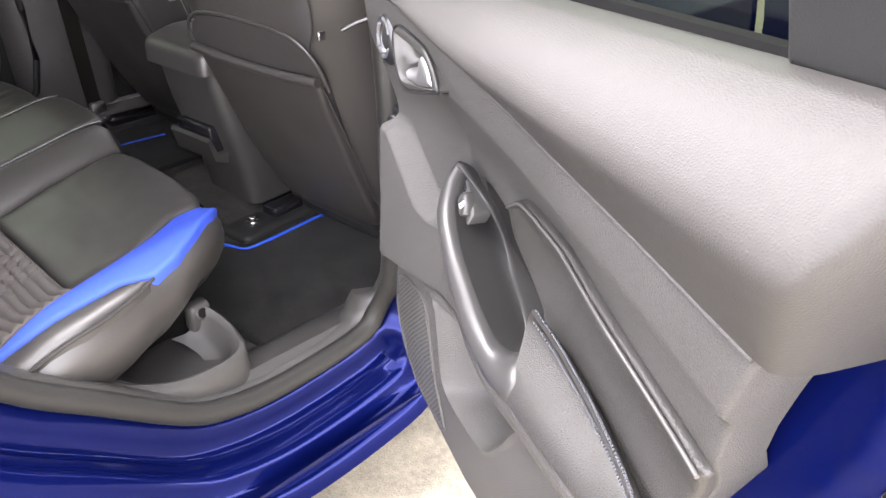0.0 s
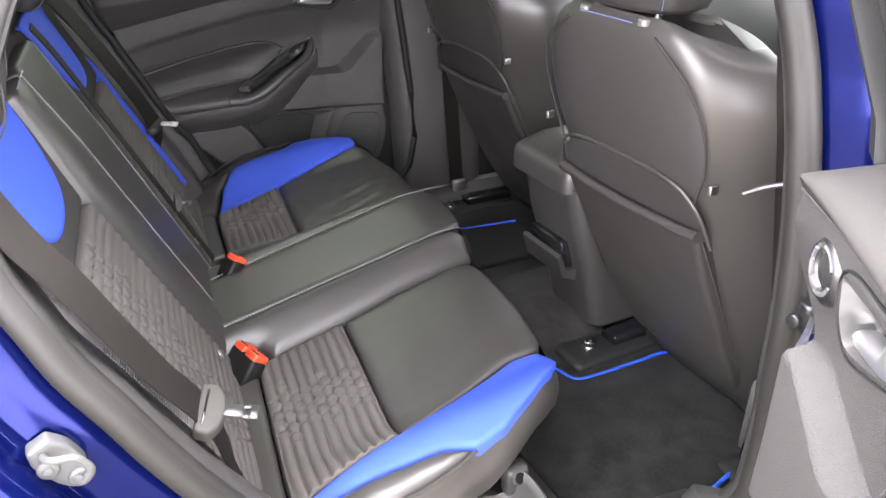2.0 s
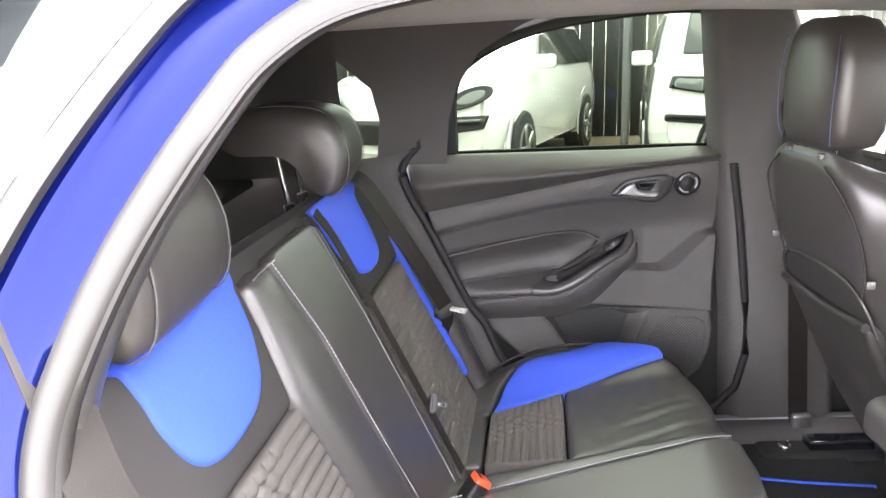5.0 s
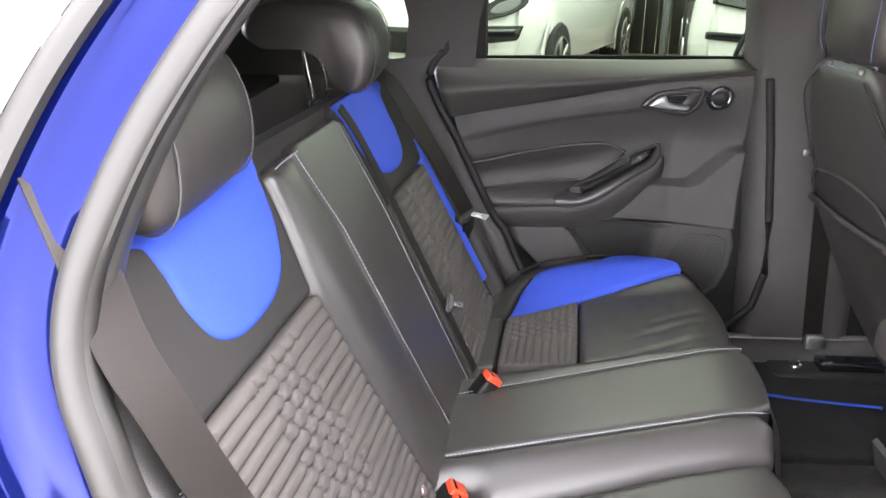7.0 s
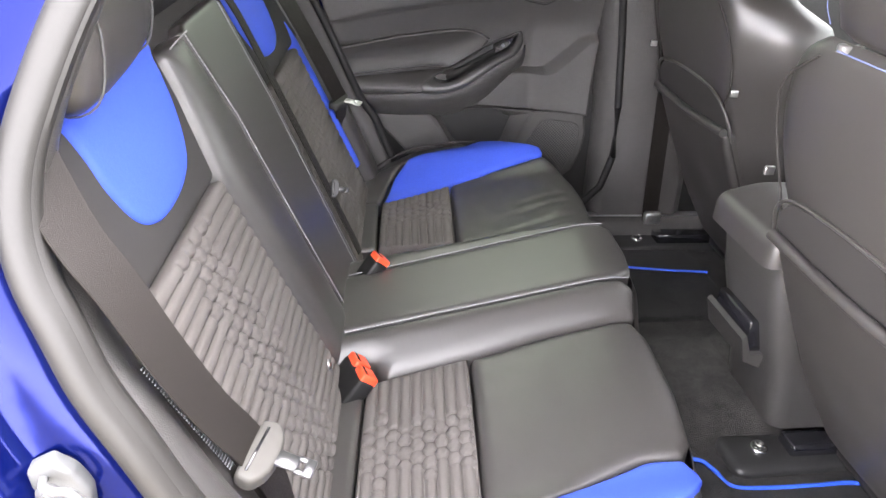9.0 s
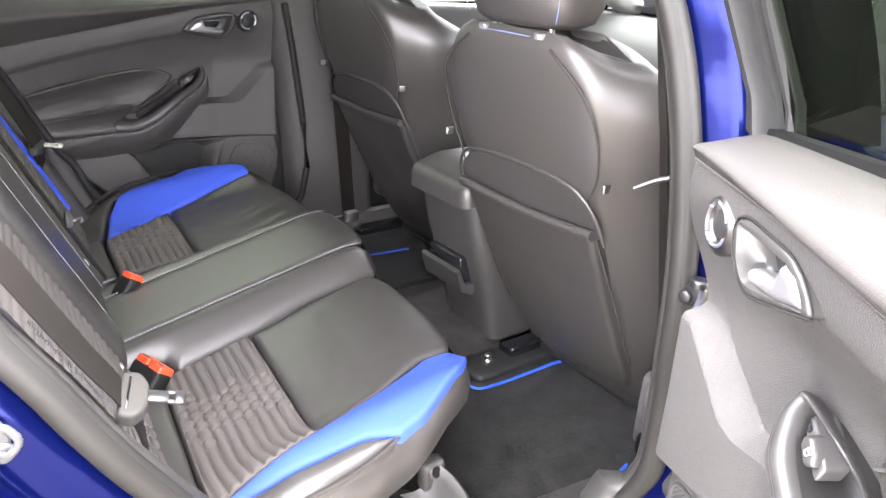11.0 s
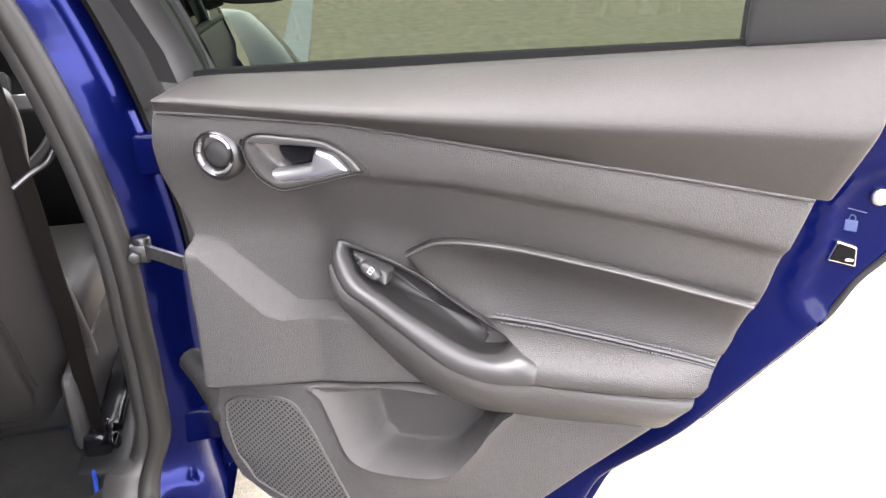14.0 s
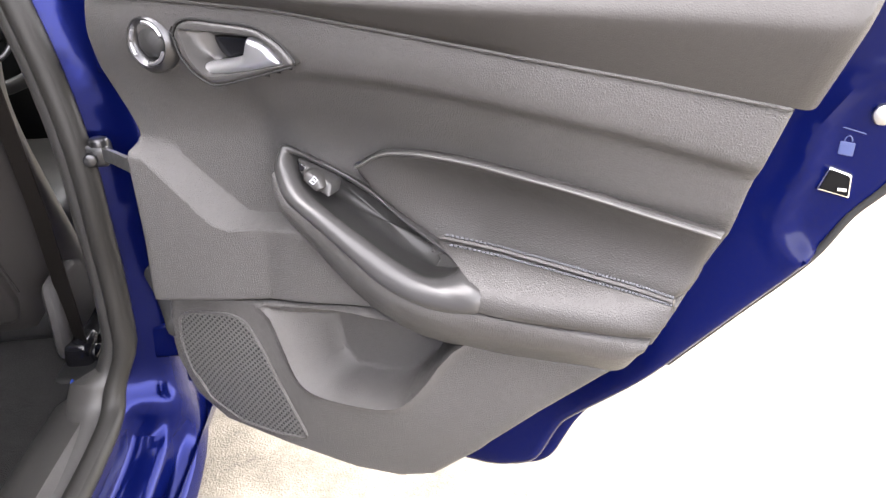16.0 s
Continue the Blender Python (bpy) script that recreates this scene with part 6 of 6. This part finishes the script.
# ---- dashboard, wheel and screen pillars ----
dash = thing("dashboard", (1.2, MID, 0.6), "dark plastic dashboard across the cabin", "dashboard")
part("dash_body", loft([[(x, y, z) for x, z in ((1.15, 0.35), (1.0, 0.6), (0.98, 0.78), (1.05, 0.92), (1.25, 0.97), (1.6, 0.96))] for y in np.linspace(0.17, 1.66, 12)], False, False), PLASTIC_DARK, dash)
part("hood", loft([[(x, y, z) for x, z in ((1.02, 0.9), (0.98, 0.98), (1.05, 1.01), (1.2, 0.98))] for y in np.linspace(0.36, 0.70, 6)], False, False), PLASTIC_DARK, dash)
wheel = thing("steering_wheel", (0.80, 0.50, 0.85), "black leather steering wheel with silver spokes", "steering wheel")
wm = Matrix.Translation((0.80, 0.50, 0.86)) @ Matrix.Rotation(radians(-65), 4, "Y")
part("rim", tube([wm @ Vector((0.18 * math.cos(a), 0.18 * math.sin(a), 0)) for a in [2 * math.pi * j / 40 for j in range(40)]], 0.016, 10, True), LEATHER, wheel)
part("hub", rbox((-0.07, -0.085, -0.02), (0.07, 0.085, 0.03), 0.02, 3, wm), PLASTIC_DARK, wheel)
for a in (0, 90, 180, 270):
    part("spoke", rbox((0.06, -0.018, -0.008), (0.175, 0.018, 0.008), 0.004, 2, wm @ Matrix.Rotation(radians(a), 4, "Z")), SILVER, wheel)
part("column", tube([wm @ Vector((0, 0, -0.01)), Vector((1.05, 0.50, 0.76))], 0.04, 12), PLASTIC_DARK, wheel)
front_inner = thing("front_door_trim", (0.9, 1.62, 0.4), "closed front door inner trim in dark plastic", "door trim")
part("panel", pillow(rounded([(0.47, 0.36), (0.46, 1.0), (1.4, 0.97), (1.35, 0.36)], 0.04), lambda x, z, d: Vector((x, 1.62 - d, z)), 0, 0.02, 0.03, 0.05, skirt=0.03), PLASTIC, front_inner)
part("armrest", rbox((0.5, 1.54, 0.64), (1.1, 1.62, 0.71), 0.02, 3), LEATHER, front_inner)
fg = part("window_glass", loft([[(x, 1.605 - 0.24 * (z - 1.0), z) for x in np.linspace(lerp_table(z, [(0.99, 0.40), (1.37, 0.16)]), lerp_table(z, [(0.99, 1.35), (1.2, 1.0), (1.37, 0.62)]), 5)] for z in (0.99, 1.1, 1.2, 1.3, 1.37)], False, False), GLASS_CLEAR, front_inner, "clear side window glass")

# ---- the near front door, mirror and wing, outside ----
fd = thing("front_door", (0.7, 0.0, 0.3), "closed blue front door seen from outside", "car door")
part("skin", loft([[(x, side_at(x, z) - 0.085 - 0.02 * math.sin(math.pi * min(1, max(0, (z - 0.3) / 0.7))) + (0.012 if abs(z - 0.88) < 0.02 else 0), z) for z in np.linspace(0.26, 1.0, 20)] for x in np.linspace(0.165, 1.22, 14)], False, False), PAINT, fd)
part("belt_strip", tube([(x, side_at(x, 1.0) - 0.088, 1.0) for x in (0.165, 0.7, 1.15)], 0.010, 8), RUBBER, fd, "dark belt line strip")
frame_pts = [(0.17, 1.0), (0.13, 1.22), (0.10, 1.36), (0.35, 1.39), (0.6, 1.34), (0.9, 1.17), (1.16, 1.0)]
part("window_frame", tube([(x, side_at(x, z) - 0.075, z) for x, z in catmull(frame_pts, 5)], 0.022, 8), BLACK_GLOSS, fd)
part("window_glass", loft([[(x, side_at(x, z) - 0.08, z) for x in np.linspace(lerp_table(z, [(1.0, 0.17), (1.36, 0.1)]), lerp_table(z, [(1.0, 1.14), (1.17, 0.88), (1.34, 0.58), (1.38, 0.3)]), 6)] for z in (1.0, 1.1, 1.2, 1.3, 1.37)], False, False), GLASS_CLEAR, fd, "front door glass")
part("corner_sail", pillow(rounded([(0.93, 1.0), (1.15, 1.0), (0.93, 1.16)], 0.01), lambda x, z, d: Vector((x, side_at(x, z) - 0.09 - d, z)), 0, 0.006, 0.008, 0.03, skirt=0.02), BLACK_GLOSS, fd)
part("handle", rbox((0.22, side_at(0.3, 0.9) - 0.15, 0.87), (0.40, side_at(0.3, 0.9) - 0.115, 0.905), 0.012, 3), PAINT, fd)
mirror = thing("door_mirror", (1.02, 0.02, 1.05), "black door mirror on a stubby arm", "door mirror")
rings = []
for k, q in ((0, 0.93), (0.012, 1.0), (0.05, 1.0), (0.09, 0.8), (0.115, 0.45)):
    rings.append([(0.965 + k, -0.13 + 0.115 * q * math.copysign(abs(math.cos(a)) ** 0.6, math.cos(a)), 1.115 + 0.075 * q * math.copysign(abs(math.sin(a)) ** 0.6, math.sin(a))) for a in [2 * math.pi * j / 28 for j in range(28)]])
part("housing", loft(rings), PLASTIC_DARK, mirror)
part("mirror_glass", loft([[(0.963, -0.13 + 0.10 * q * math.copysign(abs(math.cos(a)) ** 0.6, math.cos(a)), 1.118 + 0.06 * q * math.copysign(abs(math.sin(a)) ** 0.6, math.sin(a))) for a in [2 * math.pi * j / 24 for j in range(24)]] for q in (1.0, 0.02)], True, False), CHROME, mirror, "mirror glass")
part("arm", tube([(1.03, -0.05, 1.06), (1.03, 0.03, 1.03)], 0.025, 10), PLASTIC_DARK, mirror)
def wing_row(x):
    row = []
    for z in np.linspace(0.26, 0.99, 14):
        bow = math.sin(math.pi * min(1, max(0, (z - 0.25) / 0.8)))
        row.append((x, side_at(x, z) - 0.085 - 0.03 * bow - 0.14 * smooth01((x - 1.15) / 0.5) * bow + 0.10 * smooth01((x - 1.8) / 0.4), z * (1 - 0.06 * smooth01((x - 1.3) / 0.8))))
    x, y, z = row[-1]
    return row + [(x, y + 0.03, z + 0.012), (x, y + 0.10, z + 0.022), (x, max(0.17, y + 0.2), z + 0.025)]


part("front_wing", loft([wing_row(x) for x in np.linspace(1.225, 2.15, 16)], False, False), PAINT, car)
part("bonnet", loft([[(x, y, 0.985 - 0.10 * smooth01((x - 1.35) / 0.8) + 0.03 * (1 - ((y - MID) / 0.75) ** 2)) for y in np.linspace(0.16, 1.66, 12)] for x in np.linspace(1.45, 2.2, 10)], False, False), PAINT, car)
part("nose", loft([[(x, y, z) for x, z in ((2.2, 0.9), (2.26, 0.75), (2.27, 0.5), (2.2, 0.3))] for y in np.linspace(0.18, 1.64, 8)], False, False), PAINT, car)
for y in (0.30, 1.52):
    part("screen_pillar", tube([(0.72, y if y < 1 else y, 1.38), (1.1, y - (0.06 if y < 1 else -0.06), 1.17), (1.48, y - (0.12 if y < 1 else -0.12), 0.98)], 0.035, 10), PAINT, car)
ws = part("windscreen", loft([[(0.74 + 0.74 * k + 0.03 * math.cos((y - MID) * 1.5), y, 1.40 - 0.41 * k) for y in np.linspace(0.32 - 0.12 * k, 1.50 + 0.12 * k, 8)] for k in (0, 0.5, 1)], False, False), GLASS_CLEAR, car, "windscreen glass")


def wheel_parts(owner, cx, cy, r, w, m):
    k = 28
    rings = [[m @ Vector((cx + rr * math.cos(2 * math.pi * j / k), cy + yy, r + rr * math.sin(2 * math.pi * j / k))) for j in range(k)] for rr, yy in ((r * 0.62, -w / 2), (r * 0.95, -w / 2), (r, -w / 2 + 0.03), (r, w / 2 - 0.03), (r * 0.95, w / 2), (r * 0.62, w / 2))]
    tyre = part("tyre", loft(rings, True, True), TYRE, owner)
    s = -1 if cy < 0 else 1
    spokes = [rbox((0.03, -0.035, -0.015), (r * 0.64, 0.035, 0.015), 0.006, 1, m @ Matrix.Translation((cx, cy + s * (w / 2 + 0.006), r)) @ Matrix.Rotation(radians(90), 4, "X") @ Matrix.Rotation(radians(a), 4, "Z")) for a in range(0, 360, 72)]
    part("rim", merge(*spokes, loft([[m @ Vector((cx + rr * math.cos(2 * math.pi * j / k), cy + s * (w / 2 + dd), r + rr * math.sin(2 * math.pi * j / k))) for j in range(k)] for rr, dd in ((r * 0.66, 0.0), (r * 0.66, 0.015), (r * 0.60, 0.015), (r * 0.60, -0.02))], True, False)), STEEL, tyre)


def suv(name, m, L, W, Hh, boxy, label):
    """A parked sport utility car; its nose at the origin, facing +x."""
    ob = thing(name, m.translation, label, "car", "parked cars")
    h = W / 2

    def nose_x(y, z):
        bow = (0.34 if not boxy else 0.10) * (abs(y) / h) ** 2.4
        return -bow - (0.05 if boxy else 0.30) * max(0, z - 0.72) - 0.25 * max(0, 0.5 - z) + 0.02

    top = [(0.0, 0.62), (-0.02, 0.90), (-0.12, 1.0), (-0.9, 1.10), (-1.25, 1.16), (-1.75, Hh - 0.06), (-2.2, Hh), (-3.6, Hh - 0.02), (-4.3, Hh - 0.12), (-4.7, 1.15), (-L, 0.95), (-L, 0.6)] if not boxy else [(0.0, 0.62), (0.0, 1.0), (-0.06, 1.08), (-1.05, 1.16), (-1.35, 1.2), (-1.85, Hh - 0.05), (-2.2, Hh), (-3.8, Hh), (-4.4, Hh - 0.1), (-4.7, 1.2), (-L, 1.0), (-L, 0.6)]
    rings = []
    for x in [-0.0, -0.03, -0.07, -0.12, -0.18, -0.25, -0.35] + list(np.linspace(-0.45, -L, 36)):
        z1 = lerp_table(-x, [(-a, b) for a, b in top])
        belt_ = min(z1 - 0.02, 1.08)
        nose = (1 - 0.16 * (1 - smooth01(-x / (0.5 if boxy else 0.9))) ** 2 - 0.08 * smooth01((-x - L + 0.6) / 0.6))
        roof = 0.78 if z1 > 1.25 else 0.93
        hw = h * nose
        low = 0.30 + (0.12 if x > -0.1 else 0.0)
        pts = [(0, low), (hw * 0.86, low), (hw * 0.97, low + 0.1), (hw, 0.62), (hw * 0.985, 0.85), (hw * 0.95, belt_), (hw * roof, z1 - 0.05), (hw * (roof - 0.12), z1), (0, z1 + 0.015)]
        pts = catmull(pts, 2)
        fade = 1 - smooth01(-x / 1.1)
        pts = [(x + (nose_x(y, z) - 0.02) * fade, y, z) for y, z in pts]
        rings.append([m @ Vector(p) for p in pts] + [m @ Vector((px, -y, z)) for px, y, z in pts[::-1][1:-1]])
    part("body", loft(rings), WHITE_PAINT, ob)

    def plate(nm, pts, place2, mat_, h2=0.012, edge=0.012, label2=""):
        return part(nm, pillow(rounded(pts, 0.02), place2, 0.0, h2, edge, 0.06, skirt=0.02), mat_, ob, label2)

    def on_nose(y, z, d):
        return m @ Vector((nose_x(y, z) + d, y, z))
    for s in (1, -1):
        if boxy:
            plate("headlamp", [(s * 0.53, 0.90), (s * 0.53, 1.04), (s * 0.80, 1.05), (s * 0.83, 0.95)], on_nose, BLACK_GLOSS, label2="dark framed headlamp")
            plate("lamp_lens", [(s * 0.56, 0.92), (s * 0.56, 1.02), (s * 0.77, 1.03), (s * 0.79, 0.96)], lambda y, z, d: on_nose(y, z, d + 0.012), LAMP_GLASS)
            plate("fog_lamp", [(s * 0.52, 0.66), (s * 0.52, 0.73), (s * 0.85, 0.74), (s * 0.85, 0.68)], on_nose, BLACK_GLOSS)
        else:
            plate("headlamp", catmull([(s * 0.50, 0.80), (s * 0.58, 0.93), (s * 0.74, 1.0), (s * 0.86, 0.99), (s * 0.85, 0.90), (s * 0.70, 0.82)], 3, True), on_nose, BLACK_GLOSS, 0.012, 0.012, "oval dark headlamp with a bright lens")
            plate("lamp_lens", catmull([(s * 0.60, 0.86), (s * 0.66, 0.93), (s * 0.76, 0.965), (s * 0.82, 0.955), (s * 0.80, 0.90), (s * 0.70, 0.85)], 3, True), lambda y, z, d: on_nose(y, z, d + 0.012), WHITE_PLASTIC)
            plate("side_intake", [(s * 0.46, 0.59), (s * 0.42, 0.745), (s * 0.86, 0.75), (s * 0.82, 0.63)], on_nose, BLACK_GLOSS, label2="black side intake")
            plate("light_bar", [(s * 0.48, 0.695), (s * 0.48, 0.72), (s * 0.82, 0.725), (s * 0.80, 0.70)], lambda y, z, d: on_nose(y, z, d + 0.015), LAMP_GLASS)
        for cx in (-0.95, -0.95 - (2.9 if not boxy else 2.92)):
            part("wheel_arch", loft([[m @ Vector((cx + rr * math.cos(a), s * (h * (0.965 if cx > -2 else 0.985) + dy), 0.37 + rr * math.sin(a))) for a in np.linspace(-0.25, math.pi + 0.25, 16)] for rr, dy in ((0.46, 0.004), (0.45, 0.015), (0.39, 0.012), (0.39, -0.1))], False, False), PLASTIC_DARK if boxy else WHITE_PAINT, ob)
            part("wheel_well", loft([[m @ Vector((cx + 0.40 * q * math.cos(a), s * (h * 0.97 + 0.006), 0.37 + 0.40 * q * math.sin(a))) for a in np.linspace(0, 2 * math.pi, 20)] for q in (1, 0.02)], False, False), TYRE, ob)
            wheel_parts(ob, cx, s * (h * 0.90), 0.37, 0.24, m)
        mir = part("mirror", rbox((-0.06, -0.1, -0.07), (0.08, 0.1, 0.07), 0.03, 3, m @ Matrix.Translation((-1.55, s * (h + 0.06), 1.18))), WHITE_PAINT, ob)
        side_win = [(-1.62, 1.13), (-2.05, Hh - 0.16), (-3.9, Hh - 0.16), (-4.25, 1.2), (-4.2, 1.13)]
        part("side_windows", pillow(rounded(side_win, 0.04), lambda x, z, d, s=s: m @ Vector((x, s * (h * lerp_table(z, [(1.08, 0.965), (Hh - 0.05, 0.80)]) + d), z)), 0.0, 0.006, 0.01, 0.2, skirt=0.02), DARK_GLASS, ob, "dark side glass")
    if boxy:
        plate("grille_frame", [(-0.51, 0.89), (-0.51, 1.065), (0.51, 1.065), (0.51, 0.89)], on_nose, WHITE_PAINT)
        for k in range(7):
            y = (k - 3) * 0.142
            sl = plate("grille_slot", [(y - 0.055, 0.905), (y - 0.055, 1.05), (y + 0.055, 1.05), (y + 0.055, 0.905)], lambda y_, z, d: on_nose(y_, z, d + 0.012), SILVER, label2="chrome rimmed grille slot")
            part("slot_dark", pillow(rounded([(y - 0.042, 0.918), (y - 0.042, 1.038), (y + 0.042, 1.038), (y + 0.042, 0.918)], 0.008), lambda y_, z, d: on_nose(y_, z, d + 0.026), 0, 0.002, 0.004, 0.05), BLACK_GLOSS, sl)
        plate("number_plate", [(-0.26, 0.615), (-0.26, 0.715), (0.26, 0.715), (0.26, 0.615)], on_nose, WHITE_PLASTIC, label2="pale plate with dark bars")
        for k in range(7):
            y = -0.19 + k * 0.062
            part("plate_bar", pillow([(y - 0.02, 0.635), (y - 0.02, 0.695), (y + 0.02, 0.695), (y + 0.02, 0.635)], lambda y_, z, d: on_nose(y_, z, d + 0.016), 0, 0.001, 0.002, 0.05), PLASTIC_DARK, ob)
        plate("lower_intake", [(-0.6, 0.40), (-0.5, 0.56), (0.5, 0.56), (0.6, 0.40)], on_nose, BLACK_GLOSS)
    else:
        plate("lower_intake", [(-0.40, 0.50), (-0.38, 0.72), (0.38, 0.72), (0.40, 0.50)], on_nose, BLACK_GLOSS)
    part("windscreen", pillow(rounded([(-0.66, 0.02), (-0.56, 0.95), (0.56, 0.95), (0.66, 0.02)], 0.05), lambda y, q, d: m @ Vector((-1.27 - 0.52 * q - 0.10 * (abs(y) / h) ** 2 + d, y, (1.19 if boxy else 1.15) + (Hh - (1.26 if boxy else 1.20)) * q + d + 0.01)), 0.0, 0.004, 0.02, 0.12, skirt=0.02), DARK_GLASS, ob, "dark windscreen")
    return ob


jm = Matrix.Translation((2.01, 5.88, 0)) @ Matrix.Rotation(radians(-103), 4, "Z")
suv("parked_suv", jm, 4.85, 1.95, 1.78, True, "white boxy off-road car parked nose out")
cm = Matrix.Translation((-1.13, 6.55, 0)) @ Matrix.Rotation(radians(-111), 4, "Z")
suv("parked_suv", cm, 4.85, 1.95, 1.70, False, "white rounded sporty off-road car parked nose out")

# ---- fences, verge, posts and the far yard ----
stripe = part("parking_line", loft([[(x, y0 + k * 0.30, ground_z(x, 0) + 0.006) for k in (0, 0.5, 1)] for x, y0 in ((6.0, -0.62), (8.0, -0.86), (9.5, -1.02), (12.0, -1.30), (16.0, -1.75))], False, False), LINE_PAINT)
tagged(stripe, "faded pale blue parking line on the concrete", "parking line", kind="structure")
fence = thing("dark_fence", (-2, 11.2, 0), "dark stained close-board fence behind the parked cars", "fence")
plank = None
for i in range(46):
    x = -6.4 + i * 0.19
    bm = rbox((-0.09, -0.012, 0.0), (0.09, 0.012, 2.4), 0.004, 1) if plank is None else None
    if plank is None:
        plank = part("plank", bm, FENCE_DARK, fence)
        plank.location = (x, 11.2, 0)
    else:
        o = new("plank", plank.data)
        o.parent, o.matrix_parent_inverse = fence, Matrix.Translation(-fence.location)
        o.location = (x, 11.2 + 0.006 * (i % 2), 0.02 * math.sin(i * 2.1))
fence2 = thing("pale_fence", (8, 15.4, 0), "weathered grey close-board fence beyond the verge", "fence")
plank = None
for i in range(90):
    x = 2.6 + i * 0.2
    if plank is None:
        plank = part("plank", rbox((-0.094, -0.012, 0.0), (0.094, 0.012, 3.2), 0.004, 1), FENCE, fence2)
        plank.location = (x, 15.4, 0)
    else:
        o = new("plank", plank.data)
        o.parent, o.matrix_parent_inverse = fence2, Matrix.Translation(-fence2.location)
        o.location = (x, 15.4 + 0.012 * (i % 2), ground_z(x, 15) + 0.03 * math.sin(i * 1.7))
verge = tagged(part("verge", loft([[(x, y, ground_z(x, y) + z) for y, z in ((13.9, 0.01), (14.1, 0.12), (14.7, 0.2), (15.6, 0.25))] for x in np.linspace(2.4, 24, 24)], False, False), GRASS), "rough green verge below the fence", "grass", kind="stuff")
tagged(part("leaf_litter", loft([[(x, y, 0.008 + 0.015 * noise.noise((x * 2, y * 2, 0))) for y in np.linspace(8.6, 11.2, 10)] for x in np.linspace(-6, 2.6, 24)], False, False), LEAF), "dry leaf litter along the fence foot", "leaf litter", kind="stuff")
bms = []
rnd = random.Random(4)
for i in range(2600):
    x, y = rnd.uniform(2.4, 22), rnd.uniform(13.95, 15.3)
    z = ground_z(x, y) + 0.02 + 0.15 * smooth01((y - 13.9) / 0.8)
    hgt, a = rnd.uniform(0.08, 0.3), rnd.uniform(0, 6.28)
    bms.append(((x, y, z), (x + 0.012 * math.cos(a), y + 0.012 * math.sin(a), z), (x + 0.1 * math.cos(a + 1) * hgt * 3, y + 0.1 * math.sin(a + 1), z + hgt)))
me = bpy.data.meshes.new("grass_blades")
me.from_pydata([p for t in bms for p in t], [], [(3 * i, 3 * i + 1, 3 * i + 2) for i in range(len(bms))])
me.materials.append(GRASS)
tagged(new("grass_blades", me), "tufts of long grass on the verge", "grass", kind="stuff")
post = thing("white_post", (1.5, 9.0, 0), "slim pale metal post between the parked cars", "post")
part("shaft", tube([(1.5, 9.0, 0.0), (1.5, 9.0, 3.0)], 0.045, 12), WHITE_PLASTIC, post)
part("base_plate", rbox((1.4, 8.9, 0), (1.6, 9.1, 0.015), 0.003), STEEL, post)
bank = tagged(part("grass_bank", loft([[(x, y, ground_z(x, y) + z) for y, z in ((1.6, 0.01), (2.0, 0.2), (4.0, 0.7), (9.0, 1.5))] for x in np.linspace(16, 60, 20)], False, False), GRASS), "green grass bank beside the rising drive", "grass", kind="stuff")
vm = Matrix.Translation((6.6, 7.3, ground_z(6.6, 0) - 0.02)) @ Matrix.Rotation(radians(-150), 4, "Z")
suv("parked_suv", vm, 4.85, 1.95, 1.72, True, "white tall car parked up the drive ahead")

# ---- the car's own wheels ----
for x in (-1.17, 1.46):
    for cy in (-0.665, 0.665):
        wheel_parts(car, x, cy, 0.31, 0.20, Matrix.Translation((0, MID, 0)))
